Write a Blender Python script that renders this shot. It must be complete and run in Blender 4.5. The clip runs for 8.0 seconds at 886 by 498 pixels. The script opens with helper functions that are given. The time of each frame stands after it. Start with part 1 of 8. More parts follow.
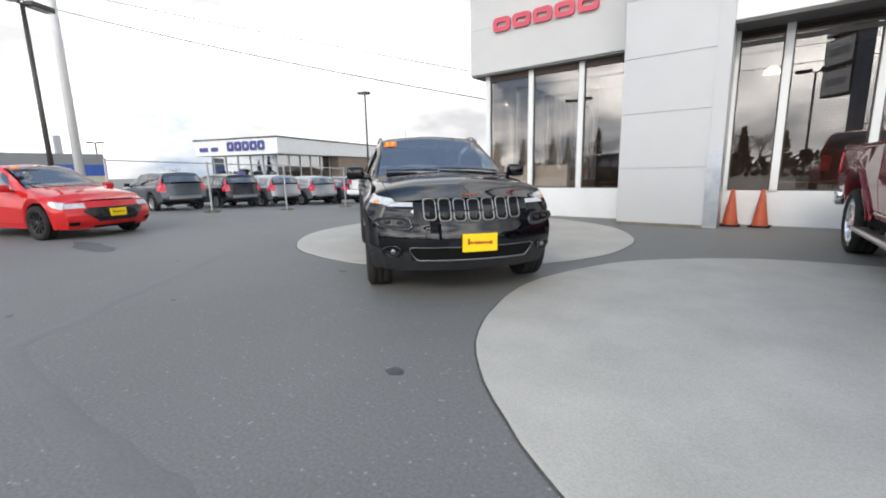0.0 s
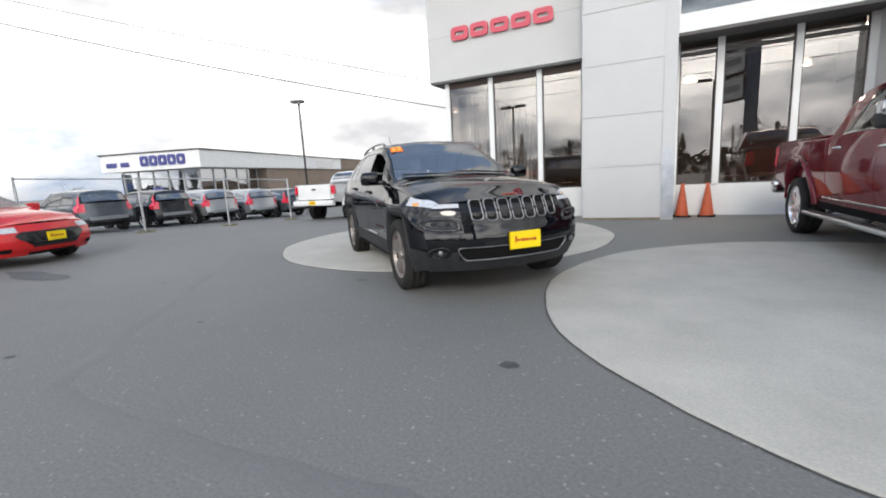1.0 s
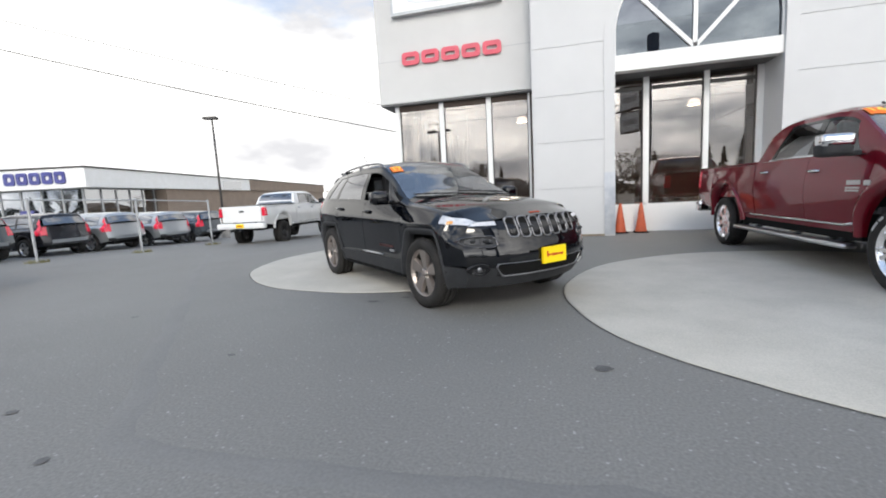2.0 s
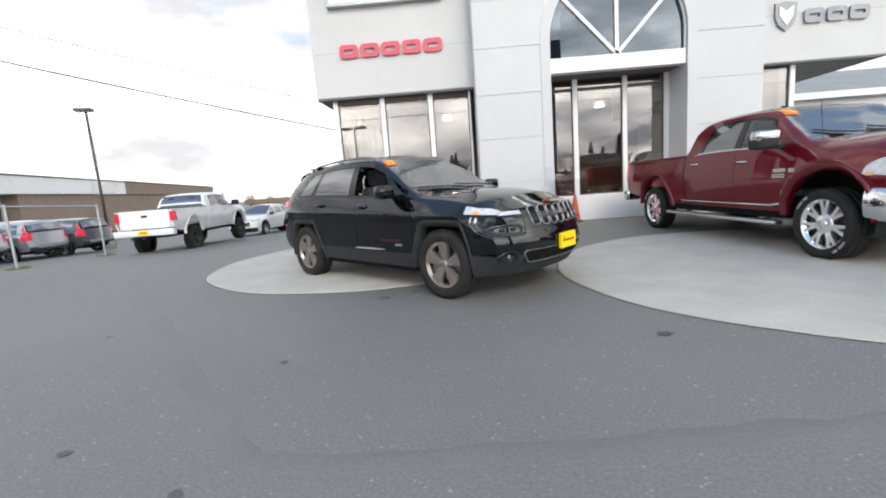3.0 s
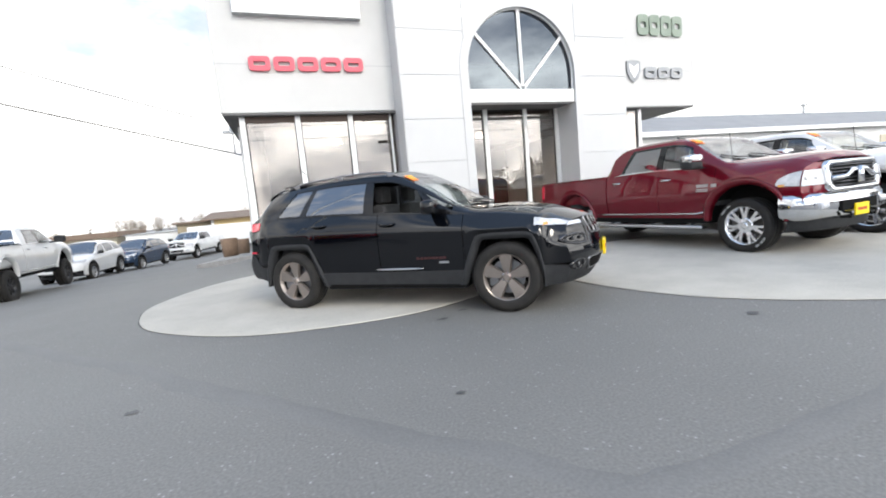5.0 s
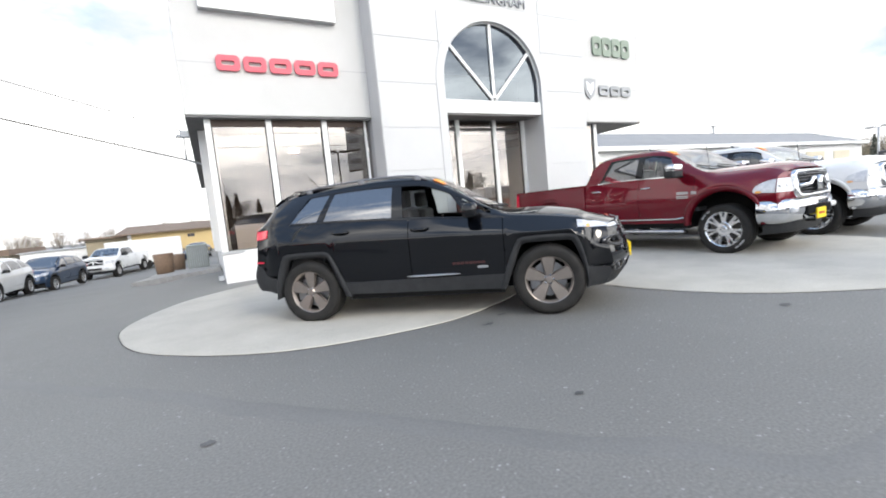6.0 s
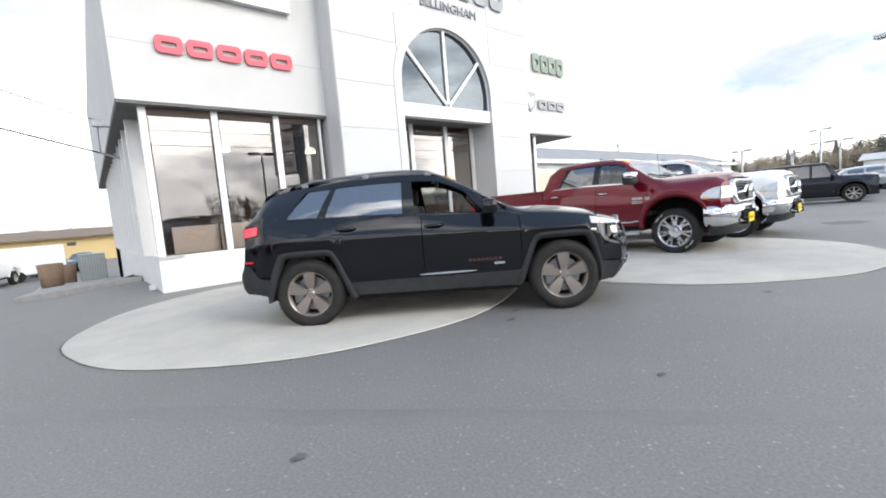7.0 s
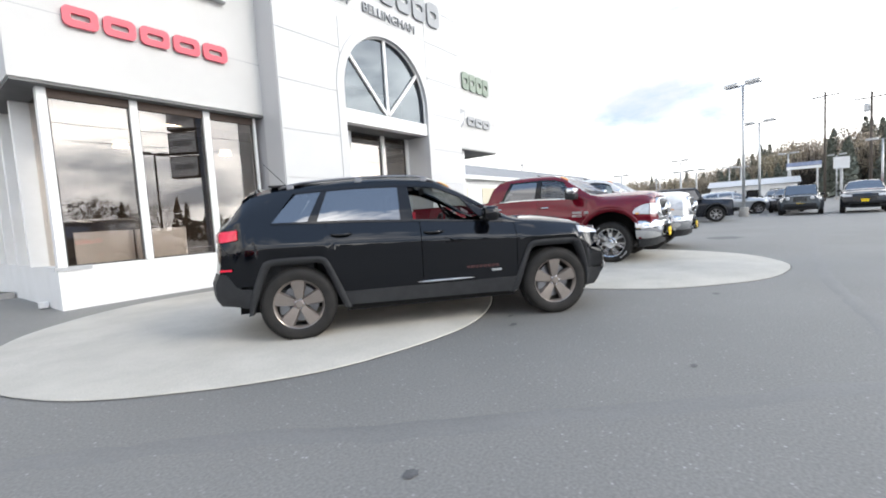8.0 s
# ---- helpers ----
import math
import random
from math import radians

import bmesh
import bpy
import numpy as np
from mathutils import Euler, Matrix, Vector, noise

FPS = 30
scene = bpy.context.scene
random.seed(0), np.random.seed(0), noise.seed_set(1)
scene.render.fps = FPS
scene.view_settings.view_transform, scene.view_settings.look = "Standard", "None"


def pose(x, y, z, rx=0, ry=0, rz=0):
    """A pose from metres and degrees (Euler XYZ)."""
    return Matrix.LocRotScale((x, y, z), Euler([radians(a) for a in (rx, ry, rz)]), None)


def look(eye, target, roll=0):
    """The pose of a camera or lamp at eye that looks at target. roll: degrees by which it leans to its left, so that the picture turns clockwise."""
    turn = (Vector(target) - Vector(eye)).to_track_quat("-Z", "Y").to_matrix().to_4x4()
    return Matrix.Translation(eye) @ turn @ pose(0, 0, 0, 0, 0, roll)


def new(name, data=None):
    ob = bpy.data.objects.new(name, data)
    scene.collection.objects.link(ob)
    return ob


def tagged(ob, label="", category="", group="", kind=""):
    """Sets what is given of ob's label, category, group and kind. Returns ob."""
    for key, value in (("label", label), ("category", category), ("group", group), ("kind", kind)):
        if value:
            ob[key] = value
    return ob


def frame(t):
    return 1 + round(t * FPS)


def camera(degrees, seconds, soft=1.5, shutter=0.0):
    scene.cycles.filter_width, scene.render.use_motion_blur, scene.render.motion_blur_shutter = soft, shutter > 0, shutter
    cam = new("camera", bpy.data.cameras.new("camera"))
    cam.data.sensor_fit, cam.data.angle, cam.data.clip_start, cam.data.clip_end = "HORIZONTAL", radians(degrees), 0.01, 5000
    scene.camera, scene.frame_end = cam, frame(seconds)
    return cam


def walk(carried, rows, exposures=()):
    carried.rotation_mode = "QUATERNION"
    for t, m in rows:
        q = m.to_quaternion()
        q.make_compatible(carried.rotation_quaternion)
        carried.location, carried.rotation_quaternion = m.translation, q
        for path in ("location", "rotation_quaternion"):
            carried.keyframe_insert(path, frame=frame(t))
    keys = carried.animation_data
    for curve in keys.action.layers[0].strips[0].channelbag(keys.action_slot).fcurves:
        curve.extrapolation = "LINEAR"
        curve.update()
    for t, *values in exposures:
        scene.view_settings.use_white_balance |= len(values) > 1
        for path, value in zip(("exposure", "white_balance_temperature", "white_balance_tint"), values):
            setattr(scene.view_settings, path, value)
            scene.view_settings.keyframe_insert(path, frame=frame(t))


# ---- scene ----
cam = camera(92.0, 8.0, soft=1.9)
PATH = [
    (0, (-0.369, 3.279, 1.142), (-1.544, 4.857, 0.784), -1.2),
    (0.5, (-0.758, 2.988, 1.124), (-1.797, 4.674, 0.849), -1.7),
    (1, (-1.219, 2.687, 1.123), (-2.12, 4.441, 0.789), -3.2),
    (1.5, (-1.728, 2.445, 1.169), (-2.52, 4.261, 0.89), -4.1),
    (2, (-2.263, 2.221, 1.155), (-2.779, 4.136, 0.898), -3.1),
    (2.2, (-2.478, 2.151, 1.158), (-2.908, 4.086, 0.891), -3.7),
    (3.3, (-3.8, 1.984, 1.161), (-3.762, 3.96, 0.852), -4.5),
    (3.5, (-4.046, 1.999, 1.149), (-3.957, 3.963, 0.782), -4.8),
    (4, (-4.596, 2.082, 1.155), (-4.351, 4.051, 0.904), -3.9),
    (4.5, (-5.15, 2.228, 1.18), (-4.672, 4.156, 0.944), -4.5),
    (4.7, (-5.312, 2.336, 1.189), (-4.771, 4.247, 0.95), -5.0),
    (5.8, (-6.363, 2.893, 1.163), (-5.447, 4.664, 1.002), -5.5),
    (6, (-6.534, 3.026, 1.187), (-5.598, 4.782, 0.997), -5.5),
    (6.5, (-6.989, 3.326, 1.155), (-5.849, 4.963, 1.006), -4.9),
    (7, (-7.355, 3.695, 1.133), (-6.092, 5.235, 0.953), -4.8),
    (7.5, (-7.716, 4.043, 1.136), (-6.305, 5.456, 1.019), -2.9),
    (8, (-8.024, 4.451, 1.133), (-6.442, 5.664, 0.982), -3.5),
]
EXPOSURES = [(0, -0.33), (1, -0.35), (2, -0.22), (3.5, -0.13), (4.5, 0.1), (8, 0.1)]
walk(cam, [(t, look(eye, target, roll)) for t, eye, target, roll in PATH], exposures=EXPOSURES)

# ---------------------------------------------------------------- world and light
world = bpy.data.worlds.new("sky")
scene.world = world
world.use_nodes = True
wn, wl = world.node_tree.nodes, world.node_tree.links
wn.clear()
w_out = wn.new("ShaderNodeOutputWorld")
w_bg = wn.new("ShaderNodeBackground")
w_sky = wn.new("ShaderNodeTexSky")
w_sky.sky_type = "NISHITA"
w_sky.sun_disc = False
SUN_EL, SUN_AZ = 34.0, 168.0
w_sky.sun_elevation = radians(SUN_EL)
w_sky.sun_rotation = radians(SUN_AZ)
w_sky.dust_density = 2.0
w_co = wn.new("ShaderNodeTexCoord")
w_map = wn.new("ShaderNodeMapping")
w_map.inputs["Scale"].default_value = (1.0, 1.0, 2.4)
w_map.inputs["Location"].default_value = (3.7, 1.9, 0.4)
w_n1 = wn.new("ShaderNodeTexNoise")
w_n1.inputs["Scale"].default_value = 2.3
w_n1.inputs["Detail"].default_value = 9.0
w_n1.inputs["Roughness"].default_value = 0.58
w_ramp = wn.new("ShaderNodeValToRGB")
w_ramp.color_ramp.elements[0].position = 0.30
w_ramp.color_ramp.elements[1].position = 0.46
w_n2 = wn.new("ShaderNodeTexNoise")
w_n2.inputs["Scale"].default_value = 3.1
w_n2.inputs["Detail"].default_value = 6.0
w_cr = wn.new("ShaderNodeValToRGB")
w_cr.color_ramp.elements[0].position = 0.38
w_cr.color_ramp.elements[0].color = (9.9, 9.9, 10.2, 1)
w_cr.color_ramp.elements[1].position = 0.58
w_cr.color_ramp.elements[1].color = (19.2, 19.0, 18.5, 1)
w_mix = wn.new("ShaderNodeMixRGB")
wl.new(w_co.outputs["Generated"], w_map.inputs["Vector"])
wl.new(w_map.outputs["Vector"], w_n1.inputs["Vector"])
wl.new(w_map.outputs["Vector"], w_n2.inputs["Vector"])
w_sep = wn.new("ShaderNodeSeparateXYZ")
wl.new(w_co.outputs["Generated"], w_sep.inputs["Vector"])
w_up = wn.new("ShaderNodeMapRange")
w_up.interpolation_type = "SMOOTHSTEP"
w_up.inputs["From Min"].default_value = 0.08
w_up.inputs["From Max"].default_value = 0.6
wl.new(w_sep.outputs["Z"], w_up.inputs["Value"])
w_thin = wn.new("ShaderNodeMath")
w_thin.operation = "MULTIPLY_ADD"
w_thin.inputs[1].default_value = -0.115
wl.new(w_up.outputs["Result"], w_thin.inputs[0])
w_top = wn.new("ShaderNodeMapRange")
w_top.interpolation_type = "SMOOTHSTEP"
w_top.inputs["From Min"].default_value = 0.5
w_top.inputs["From Max"].default_value = 0.95
wl.new(w_sep.outputs["Z"], w_top.inputs["Value"])
w_zenith = wn.new("ShaderNodeMath")
w_zenith.operation = "MULTIPLY_ADD"
w_zenith.inputs[1].default_value = -0.2
wl.new(w_top.outputs["Result"], w_zenith.inputs[0])
wl.new(w_n1.outputs["Fac"], w_zenith.inputs[2])
wl.new(w_zenith.outputs["Value"], w_thin.inputs[2])
w_east = wn.new("ShaderNodeMath")
w_east.operation = "MULTIPLY_ADD"
w_east.inputs[1].default_value = 0.05
w_south = wn.new("ShaderNodeMath")
w_south.operation = "MULTIPLY_ADD"
w_south.inputs[1].default_value = 1.6
wl.new(w_sep.outputs["Y"], w_south.inputs[0])
w_west = wn.new("ShaderNodeMath")
w_west.operation = "MULTIPLY"
w_west.inputs[1].default_value = 0.8
wl.new(w_sep.outputs["X"], w_west.inputs[0])
wl.new(w_west.outputs["Value"], w_south.inputs[2])
wl.new(w_south.outputs["Value"], w_east.inputs[0])
wl.new(w_thin.outputs["Value"], w_east.inputs[2])
wl.new(w_east.outputs["Value"], w_ramp.inputs["Fac"])
wl.new(w_n2.outputs["Fac"], w_cr.inputs["Fac"])
wl.new(w_ramp.outputs["Color"], w_mix.inputs["Fac"])
w_blue = wn.new("ShaderNodeMixRGB")
w_blue.inputs["Fac"].default_value = 0.72
w_high = wn.new("ShaderNodeMixRGB")
w_high.inputs["Color1"].default_value = (6.8, 8.8, 12.2, 1)
w_high.inputs["Color2"].default_value = (7.6, 10.4, 15.2, 1)
wl.new(w_up.outputs["Result"], w_high.inputs["Fac"])
wl.new(w_high.outputs["Color"], w_blue.inputs["Color2"])
wl.new(w_sky.outputs["Color"], w_blue.inputs["Color1"])
wl.new(w_blue.outputs["Color"], w_mix.inputs["Color1"])
w_dot = wn.new("ShaderNodeVectorMath")
w_dot.operation = "DOT_PRODUCT"
w_dot.inputs[1].default_value = (math.sin(radians(SUN_AZ)) * math.cos(radians(SUN_EL)), math.cos(radians(SUN_AZ)) * math.cos(radians(SUN_EL)), math.sin(radians(SUN_EL)))
wl.new(w_co.outputs["Generated"], w_dot.inputs[0])
w_glow = wn.new("ShaderNodeMapRange")
w_glow.inputs["From Min"].default_value = 0.2
w_glow.inputs["From Max"].default_value = 0.95
w_glow.inputs["To Min"].default_value = 1.0
w_glow.inputs["To Max"].default_value = 3.4
wl.new(w_dot.outputs["Value"], w_glow.inputs["Value"])
w_lit = wn.new("ShaderNodeVectorMath")
w_lit.operation = "SCALE"
wl.new(w_cr.outputs["Color"], w_lit.inputs["Vector"])
wl.new(w_glow.outputs["Result"], w_lit.inputs["Scale"])
wl.new(w_lit.outputs["Vector"], w_mix.inputs["Color2"])
wl.new(w_mix.outputs["Color"], w_bg.inputs["Color"])
wl.new(w_bg.outputs["Background"], w_out.inputs["Surface"])
w_bg.inputs["Strength"].default_value = 0.1

sun = new("sun", bpy.data.lights.new("sun", "SUN"))
sun.data.energy = 1.4
sun.data.angle = radians(14)
sun.data.color = (1.0, 0.93, 0.81)
sd = Vector((math.sin(radians(SUN_AZ)) * math.cos(radians(SUN_EL)), math.cos(radians(SUN_AZ)) * math.cos(radians(SUN_EL)), math.sin(radians(SUN_EL))))
sun.matrix_world = look(sd * 60, (0, 0, 0))


# ---------------------------------------------------------------- materials
def material(name, base, rough=0.5, metal=0.0, second=None, scale=8.0, fine=0.0, bump=0.0, coat=0.0, spread=(0.35, 0.65), spec=0.5, fine_scale=120.0, vary=0.0):
    """Procedural surface: two tones on a broad noise, a fine grain, bump, and a shift per object."""
    m = bpy.data.materials.new(name)
    m.use_nodes = True
    n, l = m.node_tree.nodes, m.node_tree.links
    b = n["Principled BSDF"]
    b.inputs["Roughness"].default_value = rough
    b.inputs["Metallic"].default_value = metal
    b.inputs["Coat Weight"].default_value = coat
    b.inputs["Coat Roughness"].default_value = 0.03
    b.inputs["Specular IOR Level"].default_value = spec
    col = (*base, 1)
    b.inputs["Base Color"].default_value = col
    co = n.new("ShaderNodeTexCoord")
    src = None
    if second is not None:
        no = n.new("ShaderNodeTexNoise")
        no.inputs["Scale"].default_value = scale
        no.inputs["Detail"].default_value = 6
        no.inputs["Roughness"].default_value = 0.62
        l.new(co.outputs["Object"], no.inputs["Vector"])
        rp = n.new("ShaderNodeValToRGB")
        rp.color_ramp.elements[0].position, rp.color_ramp.elements[1].position = spread
        rp.color_ramp.elements[0].color = col
        rp.color_ramp.elements[1].color = (*second, 1)
        l.new(no.outputs["Fac"], rp.inputs["Fac"])
        src = rp.outputs["Color"]
    if fine > 0 or bump > 0:
        nf = n.new("ShaderNodeTexNoise")
        nf.inputs["Scale"].default_value = fine_scale
        nf.inputs["Detail"].default_value = 3
        l.new(co.outputs["Object"], nf.inputs["Vector"])
        if fine > 0:
            mx = n.new("ShaderNodeMixRGB")
            mx.blend_type = "OVERLAY"
            mx.inputs["Fac"].default_value = fine
            if src:
                l.new(src, mx.inputs["Color1"])
            else:
                mx.inputs["Color1"].default_value = col
            l.new(nf.outputs["Fac"], mx.inputs["Color2"])
            src = mx.outputs["Color"]
        if bump > 0:
            bp = n.new("ShaderNodeBump")
            bp.inputs["Strength"].default_value = bump
            bp.inputs["Distance"].default_value = 0.01
            l.new(nf.outputs["Fac"], bp.inputs["Height"])
            l.new(bp.outputs["Normal"], b.inputs["Normal"])
    if vary > 0:
        oi = n.new("ShaderNodeObjectInfo")
        mr = n.new("ShaderNodeMapRange")
        mr.inputs["To Min"].default_value = 1 - vary
        mr.inputs["To Max"].default_value = 1 + vary
        l.new(oi.outputs["Random"], mr.inputs["Value"])
        hs = n.new("ShaderNodeHueSaturation")
        l.new(mr.outputs["Result"], hs.inputs["Value"])
        if src:
            l.new(src, hs.inputs["Color"])
        else:
            hs.inputs["Color"].default_value = col
        src = hs.outputs["Color"]
    if src:
        l.new(src, b.inputs["Base Color"])
    return m


def glass_material(name, tint, mirror=0.25, rough=0.0, gloss=(0.96, 0.97, 1.0)):
    """A thin pane: it lets tinted light through and mirrors, more so at a slant."""
    m = bpy.data.materials.new(name)
    m.use_nodes = True
    n, l = m.node_tree.nodes, m.node_tree.links
    n.clear()
    out = n.new("ShaderNodeOutputMaterial")
    tr = n.new("ShaderNodeBsdfTransparent")
    tr.inputs["Color"].default_value = (*tint, 1)
    gl = n.new("ShaderNodeBsdfGlossy")
    gl.inputs["Roughness"].default_value = rough
    gl.inputs["Color"].default_value = (*gloss, 1)
    lw = n.new("ShaderNodeLayerWeight")
    lw.inputs["Blend"].default_value = 0.35
    mr = n.new("ShaderNodeMapRange")
    mr.inputs["To Min"].default_value = mirror
    mr.inputs["To Max"].default_value = min(1.0, mirror + 0.6)
    mx = n.new("ShaderNodeMixShader")
    l.new(lw.outputs["Fresnel"], mr.inputs["Value"])
    l.new(mr.outputs["Result"], mx.inputs["Fac"])
    l.new(tr.outputs["BSDF"], mx.inputs[1])
    l.new(gl.outputs["BSDF"], mx.inputs[2])
    l.new(mx.outputs["Shader"], out.inputs["Surface"])
    return m


def glow_material(name, colour, strength):
    m = bpy.data.materials.new(name)
    m.use_nodes = True
    b = m.node_tree.nodes["Principled BSDF"]
    b.inputs["Base Color"].default_value = (*colour, 1)
    b.inputs["Emission Color"].default_value = (*colour, 1)
    b.inputs["Emission Strength"].default_value = strength
    return m


def paint(name, base, metal=0.0, rough=0.35, second=None, ior=1.5):
    m = material(name, base, rough=rough, metal=metal, coat=1.0, spec=0.0, second=second or tuple(c * 0.9 for c in base), scale=1.3, fine=0.05, fine_scale=400)
    b = m.node_tree.nodes["Principled BSDF"]
    b.inputs["Coat IOR"].default_value = ior
    b.inputs["Coat Roughness"].default_value = 0.015
    return m




def asphalt_material():
    """Worn asphalt: broad faded areas, fine grain and scattered pale stones."""
    m = material("asphalt", (0.15, 0.146, 0.136), 0.68, second=(0.188, 0.183, 0.171), scale=0.28, fine=0.45, bump=0.12, fine_scale=60.0, spread=(0.3, 0.7), spec=0.6)
    n, l = m.node_tree.nodes, m.node_tree.links
    b = n["Principled BSDF"]
    old = b.inputs["Base Color"].links[0].from_socket
    co = n.new("ShaderNodeTexCoord")
    vo = n.new("ShaderNodeTexVoronoi")
    vo.inputs["Scale"].default_value = 24.0
    no = n.new("ShaderNodeTexNoise")
    no.inputs["Scale"].default_value = 13.0
    r1 = n.new("ShaderNodeValToRGB")
    r1.color_ramp.elements[0].position, r1.color_ramp.elements[1].position = 0.10, 0.24
    r1.color_ramp.elements[0].color, r1.color_ramp.elements[1].color = (1, 1, 1, 1), (0, 0, 0, 1)
    r2 = n.new("ShaderNodeValToRGB")
    r2.color_ramp.elements[0].position, r2.color_ramp.elements[1].position = 0.47, 0.66
    mu = n.new("ShaderNodeMath")
    mu.operation = "MULTIPLY"
    mx = n.new("ShaderNodeMixRGB")
    mx.inputs["Color2"].default_value = (0.33, 0.325, 0.315, 1)
    l.new(co.outputs["Object"], vo.inputs["Vector"])
    l.new(co.outputs["Object"], no.inputs["Vector"])
    l.new(vo.outputs["Distance"], r1.inputs["Fac"])
    l.new(no.outputs["Fac"], r2.inputs["Fac"])
    l.new(r1.outputs["Color"], mu.inputs[0])
    l.new(r2.outputs["Color"], mu.inputs[1])
    l.new(mu.outputs["Value"], mx.inputs["Fac"])
    l.new(old, mx.inputs["Color1"])
    l.new(mx.outputs["Color"], b.inputs["Base Color"])
    return m


ASPHALT = asphalt_material()
SEAM = material("sealed_seam", (0.15, 0.147, 0.140), 0.65, second=(0.17, 0.166, 0.158), scale=1.2, fine=0.3, bump=0.1, fine_scale=60, spec=0.6)
JOINTDARK = material("dirty_joint", (0.05, 0.05, 0.047), 0.9, second=(0.11, 0.108, 0.1), scale=7, fine=0.4)
DAMP = material("faded_damp_patch", (0.088, 0.088, 0.088), 0.7, second=(0.12, 0.119, 0.118), scale=5, fine=0.4)
STAIN = material("oil_stain", (0.06, 0.059, 0.058), 0.6, second=(0.105, 0.104, 0.103), scale=9, fine=0.4)
CONCRETE = material("concrete", (0.485, 0.46, 0.405), 0.85, second=(0.385, 0.363, 0.318), scale=1.4, fine=0.25, bump=0.1, fine_scale=80, spread=(0.3, 0.72))
KERB = material("kerb_concrete", (0.42, 0.40, 0.37), 0.9, second=(0.33, 0.31, 0.28), scale=3, fine=0.3, bump=0.2)
STUCCO = material("white_stucco", (0.59, 0.585, 0.57), 0.9, second=(0.555, 0.55, 0.535), scale=0.8, fine=0.12, bump=0.12, fine_scale=160)
PANEL = material("white_metal_panel", (0.54, 0.543, 0.542), 0.38, second=(0.505, 0.509, 0.51), scale=0.6, vary=0.012)
WHITE = material("white_paint", (0.8, 0.8, 0.79), 0.5, second=(0.75, 0.75, 0.73), scale=2.0)
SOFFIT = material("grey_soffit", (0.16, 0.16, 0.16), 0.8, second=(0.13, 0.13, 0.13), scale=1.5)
JOINT = material("joint_backing_grey", (0.4, 0.4, 0.41), 0.8)
STEEL = material("brushed_steel", (0.55, 0.57, 0.6), 0.3, 1.0, second=(0.42, 0.45, 0.5), scale=5)
GALV = material("galvanised_steel", (0.5, 0.51, 0.52), 0.45, 0.6, second=(0.42, 0.43, 0.44), scale=6)
DARKMETAL = material("bronze_pole", (0.055, 0.05, 0.047), 0.5, 0.3, second=(0.08, 0.075, 0.07), scale=4)
CHROME = material("chrome", (0.62, 0.63, 0.65), 0.07, 1.0)
SATIN = material("satin_silver", (0.5, 0.51, 0.52), 0.3, 1.0)
DULLCHROME = material("dull_chrome", (0.24, 0.24, 0.25), 0.34, 0.9)
BLACKPL = material("black_plastic", (0.026, 0.027, 0.029), 0.6, second=(0.034, 0.035, 0.037), scale=9, bump=0.1, fine_scale=300, spec=0.2)
SMOKED = material("smoked_chrome", (0.07, 0.07, 0.075), 0.25, 0.8)
GLOSSBLACK = material("gloss_black", (0.008, 0.008, 0.009), 0.12, coat=0.6, spec=0.1)
DARK = material("dark_inside", (0.01, 0.01, 0.01), 0.9, spec=0.08)
RUBBER = material("tyre_rubber", (0.02, 0.0195, 0.019), 0.7, second=(0.03, 0.028, 0.026), scale=7, bump=0.05, fine_scale=90, spec=0.18)
BRONZE = material("bronze_alloy", (0.3, 0.262, 0.236), 0.28, 0.65, second=(0.26, 0.228, 0.206), scale=6)
ALLOY = material("silver_alloy", (0.5, 0.5, 0.5), 0.3, 0.9)
CHROMERIM = material("bright_chrome_alloy", (0.82, 0.82, 0.83), 0.16, 0.85)
BLACKALLOY = material("black_alloy", (0.03, 0.03, 0.032), 0.35, 0.4)
SEATMAT = material("seat_cloth", (0.03, 0.03, 0.032), 0.85, second=(0.045, 0.045, 0.048), scale=12)
LAMPGLASS = material("lamp_lens", (0.68, 0.68, 0.69), 0.22, 0.1, coat=0.25, second=(0.45, 0.46, 0.48), scale=16)
AMBER = material("amber_lens", (0.75, 0.33, 0.06), 0.12, coat=1.0)
REDLENS = material("red_lens", (0.6, 0.012, 0.03), 0.14, coat=0.6, second=(0.78, 0.03, 0.075), scale=14)
YELLOW = material("yellow_plate", (0.93, 0.68, 0.0), 0.45, second=(0.88, 0.62, 0.0), scale=6)
INKRED = material("plate_ink", (0.45, 0.05, 0.01), 0.5)
STICKER = material("orange_sticker", (0.85, 0.2, 0.02), 0.5)
STICKERINK = material("sticker_ink", (0.92, 0.75, 0.1), 0.5)
SIGNRED = material("sign_red", (0.62, 0.085, 0.12), 0.45, second=(0.56, 0.08, 0.115), scale=3)
SIGNGREY = material("sign_grey", (0.23, 0.24, 0.25), 0.4, 0.2, second=(0.3, 0.31, 0.32), scale=3)
SIGNGREEN = material("sign_green", (0.19, 0.24, 0.185), 0.5, second=(0.24, 0.29, 0.23), scale=3)
SIGNBLUE = material("sign_blue", (0.05, 0.055, 0.22), 0.45, second=(0.07, 0.075, 0.26), scale=3)
SIGNSILVER = material("sign_silver", (0.55, 0.56, 0.58), 0.3, 0.6)
ORANGE = material("cone_orange", (0.55, 0.1, 0.035), 0.6, second=(0.42, 0.085, 0.035), scale=7, fine=0.2)
CARGLASS = glass_material("car_glass", (0.5, 0.54, 0.54), 0.08)
PRIVACY = glass_material("privacy_glass", (0.09, 0.1, 0.11), 0.2)
WINDSHIELD = glass_material("windshield_glass", (0.72, 0.78, 0.76), 0.21)
